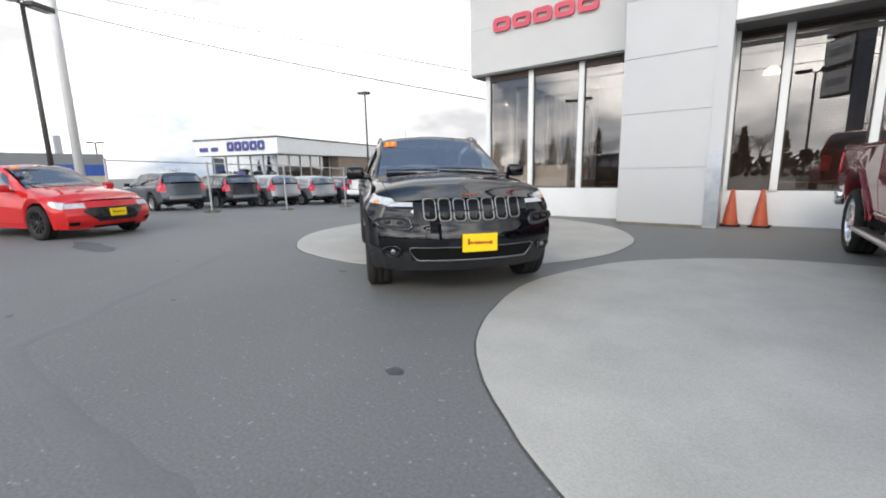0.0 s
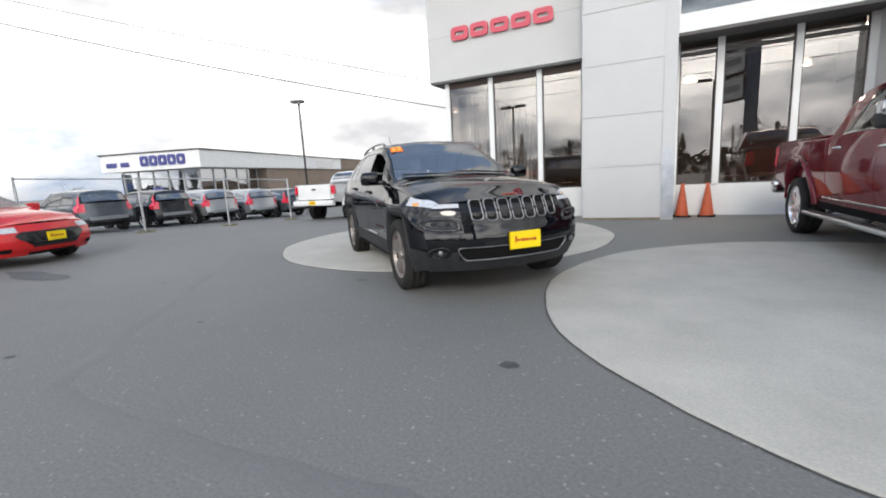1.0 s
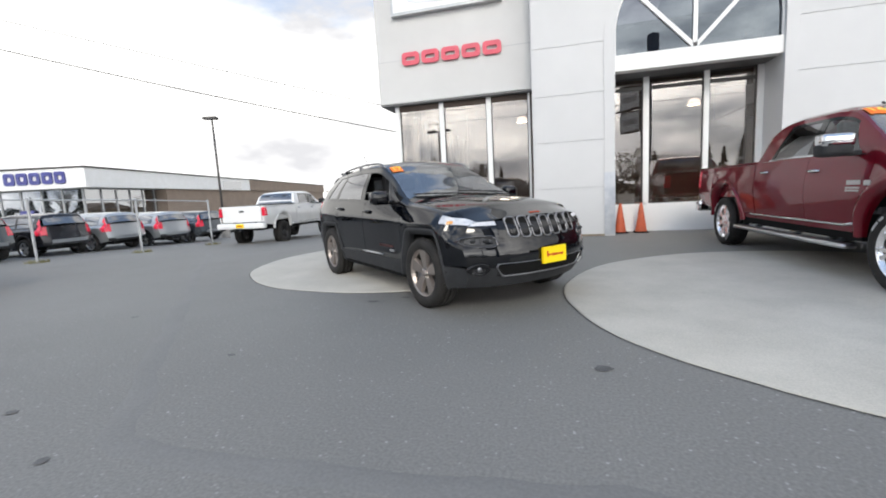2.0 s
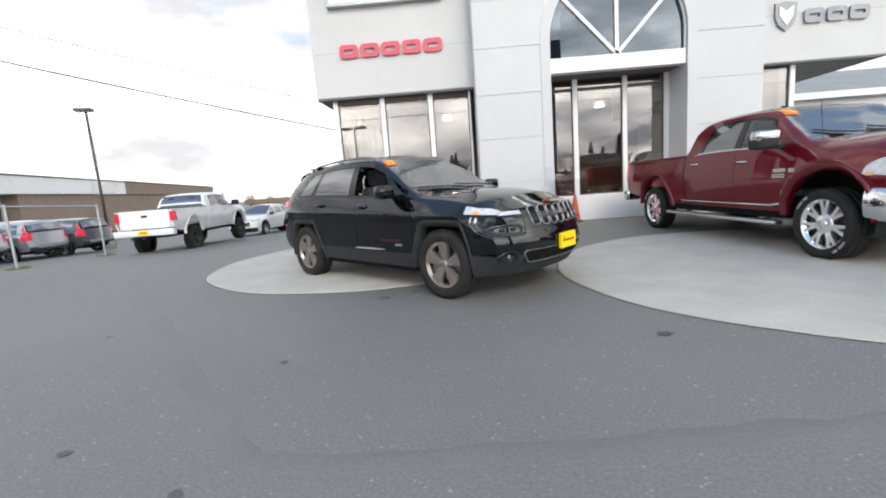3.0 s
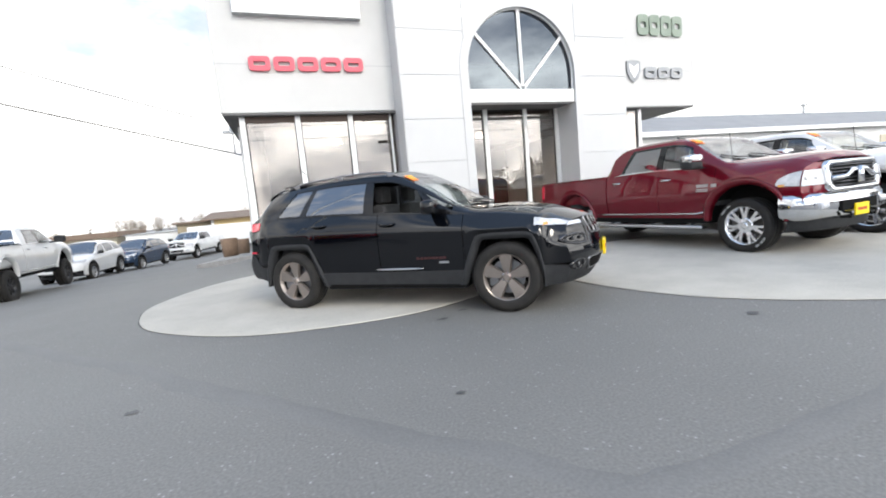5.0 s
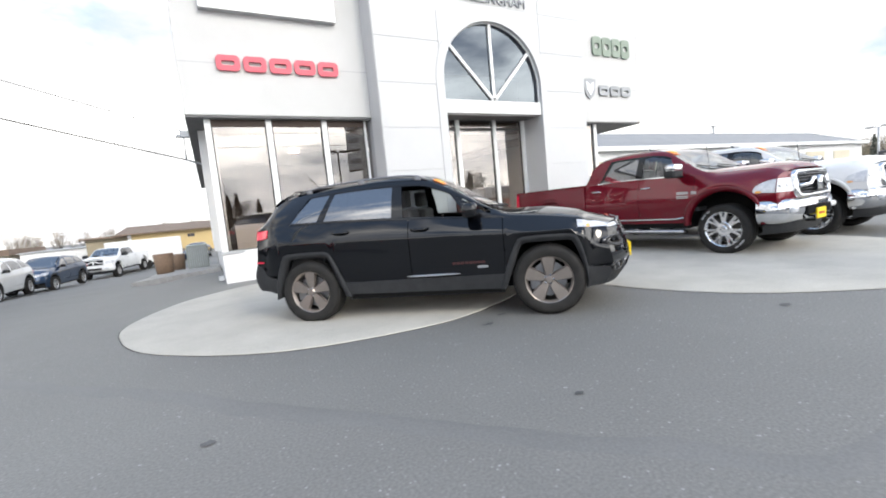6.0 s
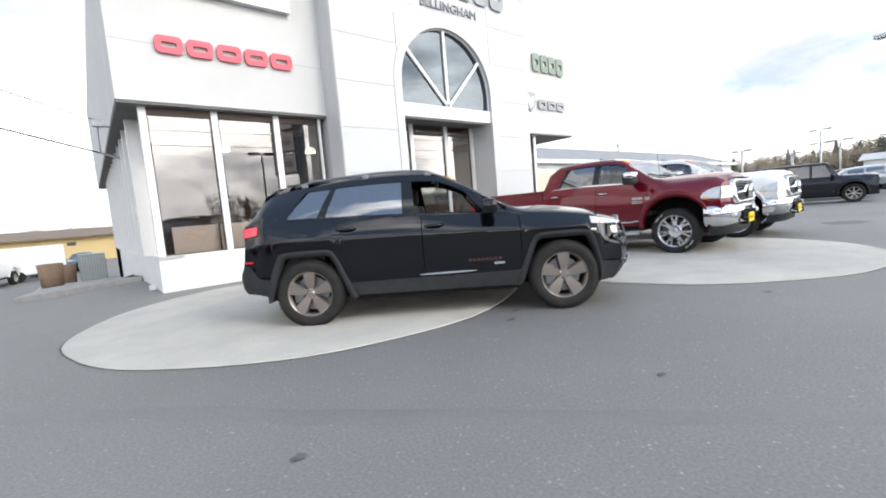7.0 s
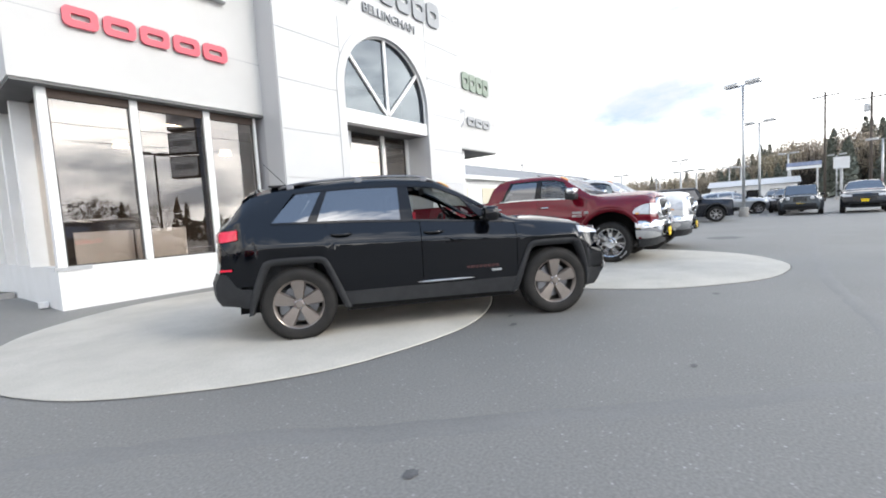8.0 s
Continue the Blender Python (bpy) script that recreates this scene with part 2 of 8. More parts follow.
SHOPGLASS = glass_material("shop_glass", (0.8, 0.775, 0.755), 0.1, gloss=(1.0, 0.97, 0.94))
ARCHGLASS = glass_material("arch_glass", (0.12, 0.12, 0.14), 0.09, gloss=(0.82, 0.92, 1.0))

SUV_PAINT = paint("black_pearl_paint", (0.0015, 0.002, 0.0035), 0.0, 0.3, ior=1.53)
RED_PAINT = paint("deep_cherry_paint", (0.15, 0.0055, 0.015), 0.3, 0.32)
WHITE_PAINT = paint("bright_white_paint", (0.78, 0.78, 0.77), 0.0, 0.35)
SEDAN_PAINT = paint("torch_red_paint", (0.62, 0.022, 0.022), 0.0, 0.35)
SILVER_PAINT = paint("silver_grey_paint", (0.42, 0.44, 0.46), 0.7, 0.35)
SLATE_PAINT = paint("slate_grey_paint", (0.085, 0.1, 0.115), 0.5, 0.35)
DARK_PAINT = paint("black_sapphire_paint", (0.014, 0.015, 0.02), 0.2, 0.3)
NAVY_PAINT = paint("dark_blue_paint", (0.025, 0.05, 0.1), 0.4, 0.3)


# ---------------------------------------------------------------- mesh helpers
def link_mesh(name, bm, mat, smooth=False):
    me = bpy.data.meshes.new(name)
    bmesh.ops.recalc_face_normals(bm, faces=bm.faces[:])
    bm.to_mesh(me)
    bm.free()
    for m in (mat if isinstance(mat, (list, tuple)) else [mat]):
        me.materials.append(m)
    if smooth:
        me.shade_smooth()
    return new(name, me)


def part(name, bm, mat, parent, label="", smooth=False):
    ob = link_mesh(name, bm, mat, smooth)
    ob.parent = parent
    if label:
        ob["label"] = label
    return ob


def empty(name, m=None):
    ob = new(name)
    ob.empty_display_size = 0.2
    if m is not None:
        ob.matrix_world = m
    return ob


def box(bm, x0, x1, y0, y1, z0, z1, bevel=0.0):
    r = bmesh.ops.create_cube(bm, size=1.0)
    vs = r["verts"]
    for v in vs:
        v.co = Vector(((x0 + x1) / 2 + v.co.x * (x1 - x0), (y0 + y1) / 2 + v.co.y * (y1 - y0), (z0 + z1) / 2 + v.co.z * (z1 - z0)))
    if bevel > 0:
        es = list({e for v in vs for e in v.link_edges})
        bmesh.ops.bevel(bm, geom=es, offset=bevel, segments=2, profile=0.6, affect="EDGES")
    return bm


def boxm(*a, bevel=0.0):
    return box(bmesh.new(), *a, bevel=bevel)


def tube(bm, pts, r, n=8, cap=True):
    """A round bar along points; r: one radius or one a point."""
    pts = [Vector(p) for p in pts]
    rs = r if isinstance(r, (list, tuple)) else [r] * len(pts)
    rings = []
    for i, p in enumerate(pts):
        d = (pts[min(i + 1, len(pts) - 1)] - pts[max(i - 1, 0)]).normalized()
        a = d.orthogonal().normalized() if abs(d.z) > 0.99 else d.cross(Vector((0, 0, 1))).normalized()
        b = d.cross(a)
        rings.append([bm.verts.new(p + (a * math.cos(k * math.tau / n) + b * math.sin(k * math.tau / n)) * rs[i]) for k in range(n)])
    for r0, r1 in zip(rings, rings[1:]):
        for k in range(n):
            bm.faces.new((r0[k], r0[(k + 1) % n], r1[(k + 1) % n], r1[k]))
    if cap:
        bm.faces.new(rings[0])
        bm.faces.new(rings[-1])
    return bm


def lathe(bm, prof, n=28, axis="z", centre=(0, 0, 0), close=False):
    """Turns a profile of (radius, height) about an axis."""
    rings = []
    for r, h in prof:
        ring = []
        for k in range(n):
            a = k * math.tau / n
            c, s = r * math.cos(a), r * math.sin(a)
            p = (c, s, h) if axis == "z" else (c, h, s)
            ring.append(bm.verts.new(Vector(p) + Vector(centre)))
        rings.append(ring)
    pairs = list(zip(rings, rings[1:])) + ([(rings[-1], rings[0])] if close else [])
    for r0, r1 in pairs:
        for k in range(n):
            bm.faces.new((r0[k], r0[(k + 1) % n], r1[(k + 1) % n], r1[k]))
    return bm


def prism(bm, poly, frame_fn, d0, d1):
    """A flat polygon of (u, v) made solid between depths d0 and d1 by frame_fn(u, v, d)."""
    a = [bm.verts.new(frame_fn(u, v, d0)) for u, v in poly]
    b = [bm.verts.new(frame_fn(u, v, d1)) for u, v in poly]
    bm.faces.new(a)
    bm.faces.new(b)
    n = len(poly)
    for i in range(n):
        bm.faces.new((a[i], a[(i + 1) % n], b[(i + 1) % n], b[i]))
    return bm


def round_rect(w, h, r, n=4, cx=0.0, cy=0.0):
    out = []
    for sx, sy, a0 in ((1, 1, 0), (-1, 1, 90), (-1, -1, 180), (1, -1, 270)):
        for k in range(n + 1):
            a = radians(a0 + 90 * k / n)
            out.append((cx + sx * (w / 2 - r) + r * math.cos(a), cy + sy * (h / 2 - r) + r * math.sin(a)))
    return out


def text_mesh(name, body, size, mat, m, depth=0.02):
    """Raised words in the built-in font, turned into a mesh."""
    cu = bpy.data.curves.new(name, "FONT")
    cu.body, cu.size, cu.extrude, cu.align_x = body, size, depth, "CENTER"
    cu.resolution_u = 3
    tmp = new(name + "_tmp", cu)
    dg = bpy.context.evaluated_depsgraph_get()
    me = bpy.data.meshes.new_from_object(tmp.evaluated_get(dg))
    bpy.data.objects.remove(tmp)
    me.materials.clear()
    me.materials.append(mat)
    ob = new(name, me)
    ob.matrix_world = m
    return ob


def clamp01(t):
    return 0.0 if t < 0 else 1.0 if t > 1 else t


def smooth01(t):
    t = clamp01(t)
    return t * t * (3 - 2 * t)


def ground_z(x, y):
    """The lot falls away gently towards the back on the side of the neighbour."""
    s = y - 8.0 + 0.25 * (-x - 12.0)
    soft = math.log1p(math.exp(min(40.0, s * 1.2))) / 1.2
    return -0.042 * min(soft, 30.0) * smooth01((-x - 6.3 + 0.35 * max(0.0, y - 15.0)) / 4.5)


# ---------------------------------------------------------------- vehicles
def curve(tab):
    """A smooth function through (x, value) pairs that does not overshoot."""
    xs = [p[0] for p in tab]
    ys = [p[1] for p in tab]
    n = len(xs)
    d = [(ys[i + 1] - ys[i]) / (xs[i + 1] - xs[i]) for i in range(n - 1)]
    m = [d[0]] + [0.0 if d[i - 1] * d[i] <= 0 else 2 * d[i - 1] * d[i] / (d[i - 1] + d[i]) for i in range(1, n - 1)] + [d[-1]]

    def f(x):
        if x <= xs[0]:
            return ys[0]
        if x >= xs[-1]:
            return ys[-1]
        i = 0
        while x > xs[i + 1]:
            i += 1
        h = xs[i + 1] - xs[i]
        t = (x - xs[i]) / h
        return (2 * t ** 3 - 3 * t ** 2 + 1) * ys[i] + (t ** 3 - 2 * t ** 2 + t) * h * m[i] + (-2 * t ** 3 + 3 * t ** 2) * ys[i + 1] + (t ** 3 - t ** 2) * h * m[i + 1]

    return f


class Skin:
    """The outer surface of a vehicle: x ahead, y to its left, z up, the origin midway between the axles on the ground."""

    def __init__(self, spec):
        self.s = spec
        self.f = {k: curve(spec[k]) for k in ("zb", "z1", "w1", "z2", "w2", "z3", "w3", "z4", "w4", "z6")}
        self.xf, self.xr = spec["front"], spec["rear"]
        self.crease = curve(spec["crease"]) if "crease" in spec else None
        self.wmax = max(v for _, v in spec["w2"])

    def bottom(self, x):
        z = self.f["zb"](x)
        for xw in (self.s["wb"] / 2, -self.s["wb"] / 2):
            if self.s.get("arch_flat"):
                if abs(x - xw) < 0.46:
                    z = max(z, self.s["arch_z"] + self.arch_up(x - xw))
                continue
            d = self.s["arch"] ** 2 - (x - xw) ** 2
            if d > 0:
                z = max(z, self.s["arch_z"] + math.sqrt(d))
        return z

    def arch_up(self, dx):
        """The height of a flat-topped wheel opening over the axle."""
        foot, head, up = self.s["arch_flat"]
        side = up * (foot - abs(dx)) / (foot - head)
        return -0.03 * math.log(math.exp(-up / 0.03) + math.exp(-min(side, 3.0) / 0.03))

    def arch_r(self, a):
        """The reach of the wheel opening from the axle at an angle."""
        if not self.s.get("arch_flat"):
            return self.s["arch"]
        lo, hi = 0.1, 0.7
        for _ in range(24):
            r = (lo + hi) / 2
            if r * math.sin(a) < self.arch_up(r * math.cos(a)):
                lo = r
            else:
                hi = r
        return (lo + hi) / 2

    def section(self, x):
        f = self.f
        zb = self.bottom(x)
        z3 = f["z3"](x)
        z4, z6, w4 = f["z4"](x), f["z6"](x), f["w4"](x)
        z1 = max(f["z1"](x), zb + 0.05)
        z2 = max(f["z2"](x), z1 + 0.05)
        return ((f["w1"](x) - 0.03, zb), (f["w1"](x), z1), (f["w2"](x), z2), (f["w3"](x), z3), (w4, z4), (w4 * 0.58, z4 + (z6 - z4) * 0.78), (0.0, z6))

    def at(self, x, v, side=1, off=0.0):
        c = self.section(x)
        i = min(int(v), 5)
        t = v - i
        p1, p2 = c[i], c[i + 1]
        p0 = c[i - 1] if i > 0 else p1
        p3 = c[i + 2] if i < 5 else (-c[5][0], c[5][1])
        k = self.s.get("tension", 0.8) if i not in (1, 2) else self.s.get("shoulder", self.s.get("tension", 0.8))
        if i == 3:
            m1 = m2 = ((p2[0] - p1[0]), (p2[1] - p1[1]))
        else:
            m1 = ((p2[0] - p0[0]) / 2 * k, (p2[1] - p0[1]) / 2 * k)
            m2 = ((p3[0] - p1[0]) / 2 * k, (p3[1] - p1[1]) / 2 * k)
            if "crease" in self.s and i in (1, 2):
                # the waist line folds where the two flanks meet
                e = self.crease(x)
                chord = (p2[0] - p1[0], p2[1] - p1[1])
                if i == 1:
                    m2 = (m2[0] + (chord[0] - m2[0]) * e, m2[1] + (chord[1] - m2[1]) * e)
                else:
                    m1 = (m1[0] + (chord[0] - m1[0]) * e, m1[1] + (chord[1] - m1[1]) * e)
        a, b, cc, d = 2 * t ** 3 - 3 * t ** 2 + 1, t ** 3 - 2 * t ** 2 + t, -2 * t ** 3 + 3 * t ** 2, t ** 3 - t ** 2
        y = a * p1[0] + b * m1[0] + cc * p2[0] + d * m2[0]
        z = a * p1[1] + b * m1[1] + cc * p2[1] + d * m2[1]
        if i == 3:
            y += self.s.get("bulge", 0.03) * math.sin(math.pi * t)
        return self.warp(x, side * y, z)

    def warp(self, x, y, z):
        s = self.s
        ya = abs(y) / self.wmax
        fr = smooth01((x - (self.xf - s["ramp_f"])) / s["ramp_f"])
        rr = smooth01(((self.xr + s["ramp_r"]) - x) / s["ramp_r"])
        dx = fr * (-s["plan_f"] * ya ** 2.4 + s["rake_f"](z)) + rr * (s["plan_r"] * ya ** 2.6 - s["rake_r"](z))
        return Vector((x + dx, y, z))

    def v_of(self, x, z, lo=0.0, hi=4.0):
        for _ in range(22):
            mid = (lo + hi) / 2
            if self.at(x, mid).z < z:
                lo = mid
            else:
                hi = mid
        return (lo + hi) / 2

    def on_side(self, x, z, side, off=0.0):
        p = self.at(x, self.v_of(x, z), side)
        return Vector((p.x, p.y + side * off, p.z))

    def on_end(self, y, z, front=True, off=0.0):
        x = self.xf if front else self.xr
        v = self.v_of(x, z)
        e = self.at(x, v)
        p = self.warp(x, y, e.z)
        return Vector((p.x + (off if front else -off), y, z))

    # ---- patches
    def grid(self, bm, fn, nu, nv, flange=0.025):
        """A patch from fn(u, v), u and v in 0..1, with its edge turned inwards."""
        g = [[bm.verts.new(fn(i / nu, j / nv)) for j in range(nv + 1)] for i in range(nu + 1)]
        for i in range(nu):
            for j in range(nv):
                bm.faces.new((g[i][j], g[i + 1][j], g[i + 1][j + 1], g[i][j + 1]))
        if flange > 0:
            c = Vector((0, 0, 0.75))
            loop = [g[i][0] for i in range(nu + 1)] + [g[nu][j] for j in range(1, nv + 1)] + [g[i][nv] for i in range(nu - 1, -1, -1)] + [g[0][j] for j in range(nv - 1, 0, -1)]
            inner = []
            loop = [bm.verts.new(w.co) for w in loop]
            for w in loop:
                d = Vector((w.co.x * 0.25, w.co.y, (w.co.z - c.z) * 0.9))
                inner.append(bm.verts.new(w.co - d.normalized() * flange))
            for k in range(len(loop)):
                q = (k + 1) % len(loop)
                bm.faces.new((loop[k], loop[q], inner[q], inner[k]))
        return bm

    def side(self, bm, side, xa, xb, va, vb, nu=16, nv=10, off=0.0, flange=0.025):
        """xa, xb: numbers or functions of the height share; va, vb: numbers or functions of the length share."""
        fa = xa if callable(xa) else (lambda t: xa)
        fb = xb if callable(xb) else (lambda t: xb)
        ga = va if callable(va) else (lambda t: va)
        gb = vb if callable(vb) else (lambda t: vb)

        def fn(u, t):
            v = ga(u) + (gb(u) - ga(u)) * t
            x = fa(t) + (fb(t) - fa(t)) * u
            p = self.at(x, v, side)
            p.y += side * off
            return p

        return self.grid(bm, fn, nu, nv, flange)

    def top(self, bm, xa, xb, umax=1.0, nu=18, nv=16, off=0.0, flange=0.025):
        """Across the car over hood, windshield or roof; xa, xb: numbers or functions of the share across, -1..1."""
        fa = xa if callable(xa) else (lambda t: xa)
        fb = xb if callable(xb) else (lambda t: xb)

        def fn(u, t):
            q = (2 * t - 1) * umax
            x = fa(q) + (fb(q) - fa(q)) * u
            p = self.at(x, 6 - 2 * abs(q), 1 if q >= 0 else -1)
            p.z += off
            return p

        return self.grid(bm, fn, nu, nv, flange)

    def end(self, bm, front, za, zb, ya=None, nu=20, nv=8, off=0.0, flange=0.02, y0=None):
        """Across the nose or tail between two heights; ya: half width (or from y0 to ya)."""
        x = self.xf if front else self.xr
        va, vb = self.v_of(x, za), self.v_of(x, zb)

        def fn(u, t):
            v = va + (vb - va) * t
            e = self.at(x, v, 1)
            if y0 is None:
                lim = abs(e.y) if ya is None else min(abs(e.y), ya)
                y = (2 * u - 1) * lim
            else:
                y = max(-abs(e.y), min(abs(e.y), y0 + (ya - y0) * u))
            p = self.warp(x, y, e.z)
            p.x += off if front else -off
            return p

        return self.grid(bm, fn, nu, nv, flange)


def wheel(parent, x, y, r, width, rim_r, style, tyre_mat, rim_mat, detail=True, letters=False):
    """A wheel on its axle: y gives the side; the face looks outwards."""
    out = 1 if y > 0 else -1
    seg = 40 if detail else 24
    bm = bmesh.new()
    lathe(bm, [(0.001, 0.0), (rim_r * 0.62, 0.0), (rim_r * 0.62, 0.02), (0.001, 0.02)], 20, "y")
    hub = part("wheel", bm, DARKMETAL if detail else DARK, parent)
    hub.location = (x, y - out * width * 0.15, r)
    hub.rotation_euler = (0, 0, 0 if out > 0 else math.pi)
    h = width / 2
    o = width * 0.15
    bm = bmesh.new()
    prof = [(rim_r, -h * 0.86), (rim_r + 0.015, -h * 0.95), (r * 0.86, -h * 1.03), (r * 0.955, -h * 0.93), (r * 0.992, -h * 0.72), (r, -h * 0.3), (r, h * 0.3), (r * 0.992, h * 0.72), (r * 0.955, h * 0.93), (r * 0.86, h * 1.03), (rim_r + 0.015, h * 0.95), (rim_r, h * 0.86)]
    lathe(bm, [(a, b + o) for a, b in prof], seg, "y")
    if detail:
        for k in range(seg * 2):
            a = k * math.tau / (seg * 2)
            c, s = math.cos(a), math.sin(a)
            t = Vector((-s, 0, c)) * 0.011
            for yy, w in ((-h * 0.55, h * 0.26), (0.0, h * 0.2), (h * 0.55, h * 0.26)):
                base = Vector((c * r, yy + o, s * r))
                up = Vector((c, 0, s)) * 0.007
                vs = [bm.verts.new(base + t * i + Vector((0, w * j, 0)) + up * q) for q in (0, 1) for i, j in ((-1, -1), (1, -1), (1, 1), (-1, 1))]
                bm.faces.new(vs[4:])
                for q in range(4):
                    bm.faces.new((vs[q], vs[(q + 1) % 4], vs[4 + (q + 1) % 4], vs[4 + q]))
    tyre = part("tyre", bm, tyre_mat, hub, "", True)
    bm = bmesh.new()
    R = rim_r
    lathe(bm, [(R * 0.9, -h * 0.8), (R * 0.93, h * 0.55)], seg, "y", (0, o, 0))
    part("rim_barrel", bm, DARKMETAL, hub, "", True)
    bm = bmesh.new()
    lathe(bm, [(R * 0.9, h * 0.55), (R * 0.97, h * 0.8), (R * 1.03, h * 0.9), (R * 1.035, h * 0.82), (R * 1.0, h * 0.7)], seg, "y", (0, o, 0))
    n, split, w0, w1 = style
    fy = h * 0.72 + o
    for k in range(n):
        a0 = k * math.tau / n + math.pi / 2
        arms = [(a0, 0.0)] if not split else [(a0, -split), (a0, split)]
        for a, sp in arms:
            inner_a, outer_a = a + sp * 0.25, a + sp

            def P(rad, ang, half, dep):
                c, s = math.cos(ang), math.sin(ang)
                return Vector((c * rad - s * half, dep, s * rad + c * half))

            st = [(R * 0.17, inner_a, w0, fy - 0.014), (R * 0.55, (inner_a + outer_a) / 2, (w0 + w1) / 2, fy - 0.004), (R * 0.97, outer_a, w1, fy + 0.004)]
            rows = []
            for rad, ang, half, dep in st:
                rows.append([bm.verts.new(P(rad, ang, -half, dep - 0.035)), bm.verts.new(P(rad, ang, -half * 0.8, dep)), bm.verts.new(P(rad, ang, half * 0.8, dep)), bm.verts.new(P(rad, ang, half, dep - 0.035))])
            for ra, rb in zip(rows, rows[1:]):
                for q in range(3):
                    bm.faces.new((ra[q], ra[q + 1], rb[q + 1], rb[q]))
    lathe(bm, [(0.001, fy + 0.012), (R * 0.13, fy + 0.01), (R * 0.19, fy - 0.004), (R * 0.2, fy - 0.05)], 18, "y")
    if rim_mat is CHROMERIM:
        lathe(bm, [(R * 0.19, fy + 0.002), (R * 0.36, fy - 0.002), (R * 0.4, fy - 0.012), (R * 0.4, fy - 0.04)], 24, "y")
    part("rim", bm, rim_mat, hub)
    if detail:
        bm = bmesh.new()
        lathe(bm, [(R * 0.25, -0.01), (R * 0.74, -0.01), (R * 0.74, 0.012), (R * 0.25, 0.012), (R * 0.2, 0.05)], 30, "y", (0, o, 0))
        box(bm, R * 0.38, R * 0.8, o - 0.05, o + 0.05, -0.1, 0.1, 0.015)
        part("brake", bm, DULLCHROME if rim_mat is BRONZE else DARKMETAL, hub)
        for k in range(5):
            a = k * math.tau / 5 + 0.6
            bm = bmesh.new()
            lathe(bm, [(0.001, fy + 0.004), (0.009, fy + 0.002), (0.01, fy - 0.02)], 8, "y", (math.cos(a) * R * 0.12 * 1.6, 0, math.sin(a) * R * 0.12 * 1.6))
            part("lug_nut", bm, CHROME, hub)
    if letters:
        # raised white lettering too small to read, as bars
        for a_mid in (0.75, 3.9):
            bm = bmesh.new()
            for k in range(9):
                if k == 5:
                    continue
                a = a_mid + (k - 4) * 0.06
                c, s = math.cos(a), math.sin(a)
                rr = r * 0.875
                t = Vector((-s, 0, c))
                u = Vector((c, 0, s))
                base = Vector((c * rr, h * 1.035 + o, s * rr))
                vs = [base + t * 0.007 + u * 0.012, base - t * 0.007 + u * 0.012, base - t * 0.007 - u * 0.012, base + t * 0.007 - u * 0.012]
                aa = [bm.verts.new(q) for q in vs]
                bb = [bm.verts.new(q - Vector((0, 0.008, 0))) for q in vs]
                bm.faces.new(aa)
                for q in range(4):
                    bm.faces.new((aa[q], aa[(q + 1) % 4], bb[(q + 1) % 4], bb[q]))
            part("tyre_lettering", bm, SIGNSILVER, hub, "white raised lettering bars")
    return hub


def liners(sk, parent):
    """Dark wheel housings and the underside."""
    s = sk.s
    bm = bmesh.new()
    for xw in (s["wb"] / 2, -s["wb"] / 2):
        for sd in (1, -1):
            y1 = sk.wmax - 0.05
            y0 = sk.wmax - 0.42
            rows = []
            for k in range(15):
                a = math.pi * (k / 14 * 0.9 + 0.05)
                R = sk.arch_r(a) + 0.005
                px, pz = xw + R * math.cos(a), s["arch_z"] + R * math.sin(a)
                rows.append((bm.verts.new((px, sd * y1, pz)), bm.verts.new((px, sd * y0, pz))))
            for a, b in zip(rows, rows[1:]):
                bm.faces.new((a[0], b[0], b[1], a[1]))
            bm.faces.new([r[1] for r in rows])
    zs = s["floor"]
    wi = sk.wmax - 0.42
    box(bm, sk.xr + 0.25, sk.xf - 0.25, -wi, wi, zs, zs + 0.12)
    a = s["arch"] + 0.02
    box(bm, -s["wb"] / 2 + a, s["wb"] / 2 - a, -sk.wmax + 0.1, sk.wmax - 0.1, zs, zs + 0.12)
    part("underbody", bm, DARK, parent)


def seat(parent, x, y, z, mat):
    bm = bmesh.new()
    box(bm, x - 0.25, x + 0.28, y - 0.24, y + 0.24, z, z + 0.2, 0.05)
    box(bm, x - 0.34, x - 0.16, y - 0.23, y + 0.23, z + 0.1, z + 0.72, 0.06)
    box(bm, x - 0.34, x - 0.22, y - 0.12, y + 0.12, z + 0.74, z + 0.94, 0.04)
    part("seat", bm, mat, parent)


def cabin(sk, parent, x_dash, z_floor, z_dash, rows, mat=SEATMAT, w=0.36):
    """Seats, dashboard and steering wheel behind the glass."""
    for x in rows:
        for y in (w, -w):
            seat(parent, x, y, z_floor, mat)
    bm = bmesh.new()
    wd = sk.wmax - 0.14
    box(bm, x_dash - 0.3, x_dash + 0.25, -wd, wd, z_dash - 0.4, z_dash, 0.06)
    part("dashboard", bm, DARK, parent)
    bm = bmesh.new()
    c = Vector((x_dash - 0.42, w, z_dash - 0.06))
    up = Vector((0.35, 0, 0.94))
    pts = [c + up * math.cos(a) * 0.18 + Vector((0, 1, 0)) * math.sin(a) * 0.18 for a in [k * math.tau / 20 for k in range(21)]]
    tube(bm, pts, 0.016, 6, False)
    tube(bm, [c, c + Vector((0.2, 0, -0.08))], 0.03, 8)
    box(bm, c.x - 0.02, c.x + 0.02, c.y - 0.17, c.y + 0.17, c.z - 0.025, c.z + 0.025)
    part("steering_wheel", bm, BLACKPL, parent)


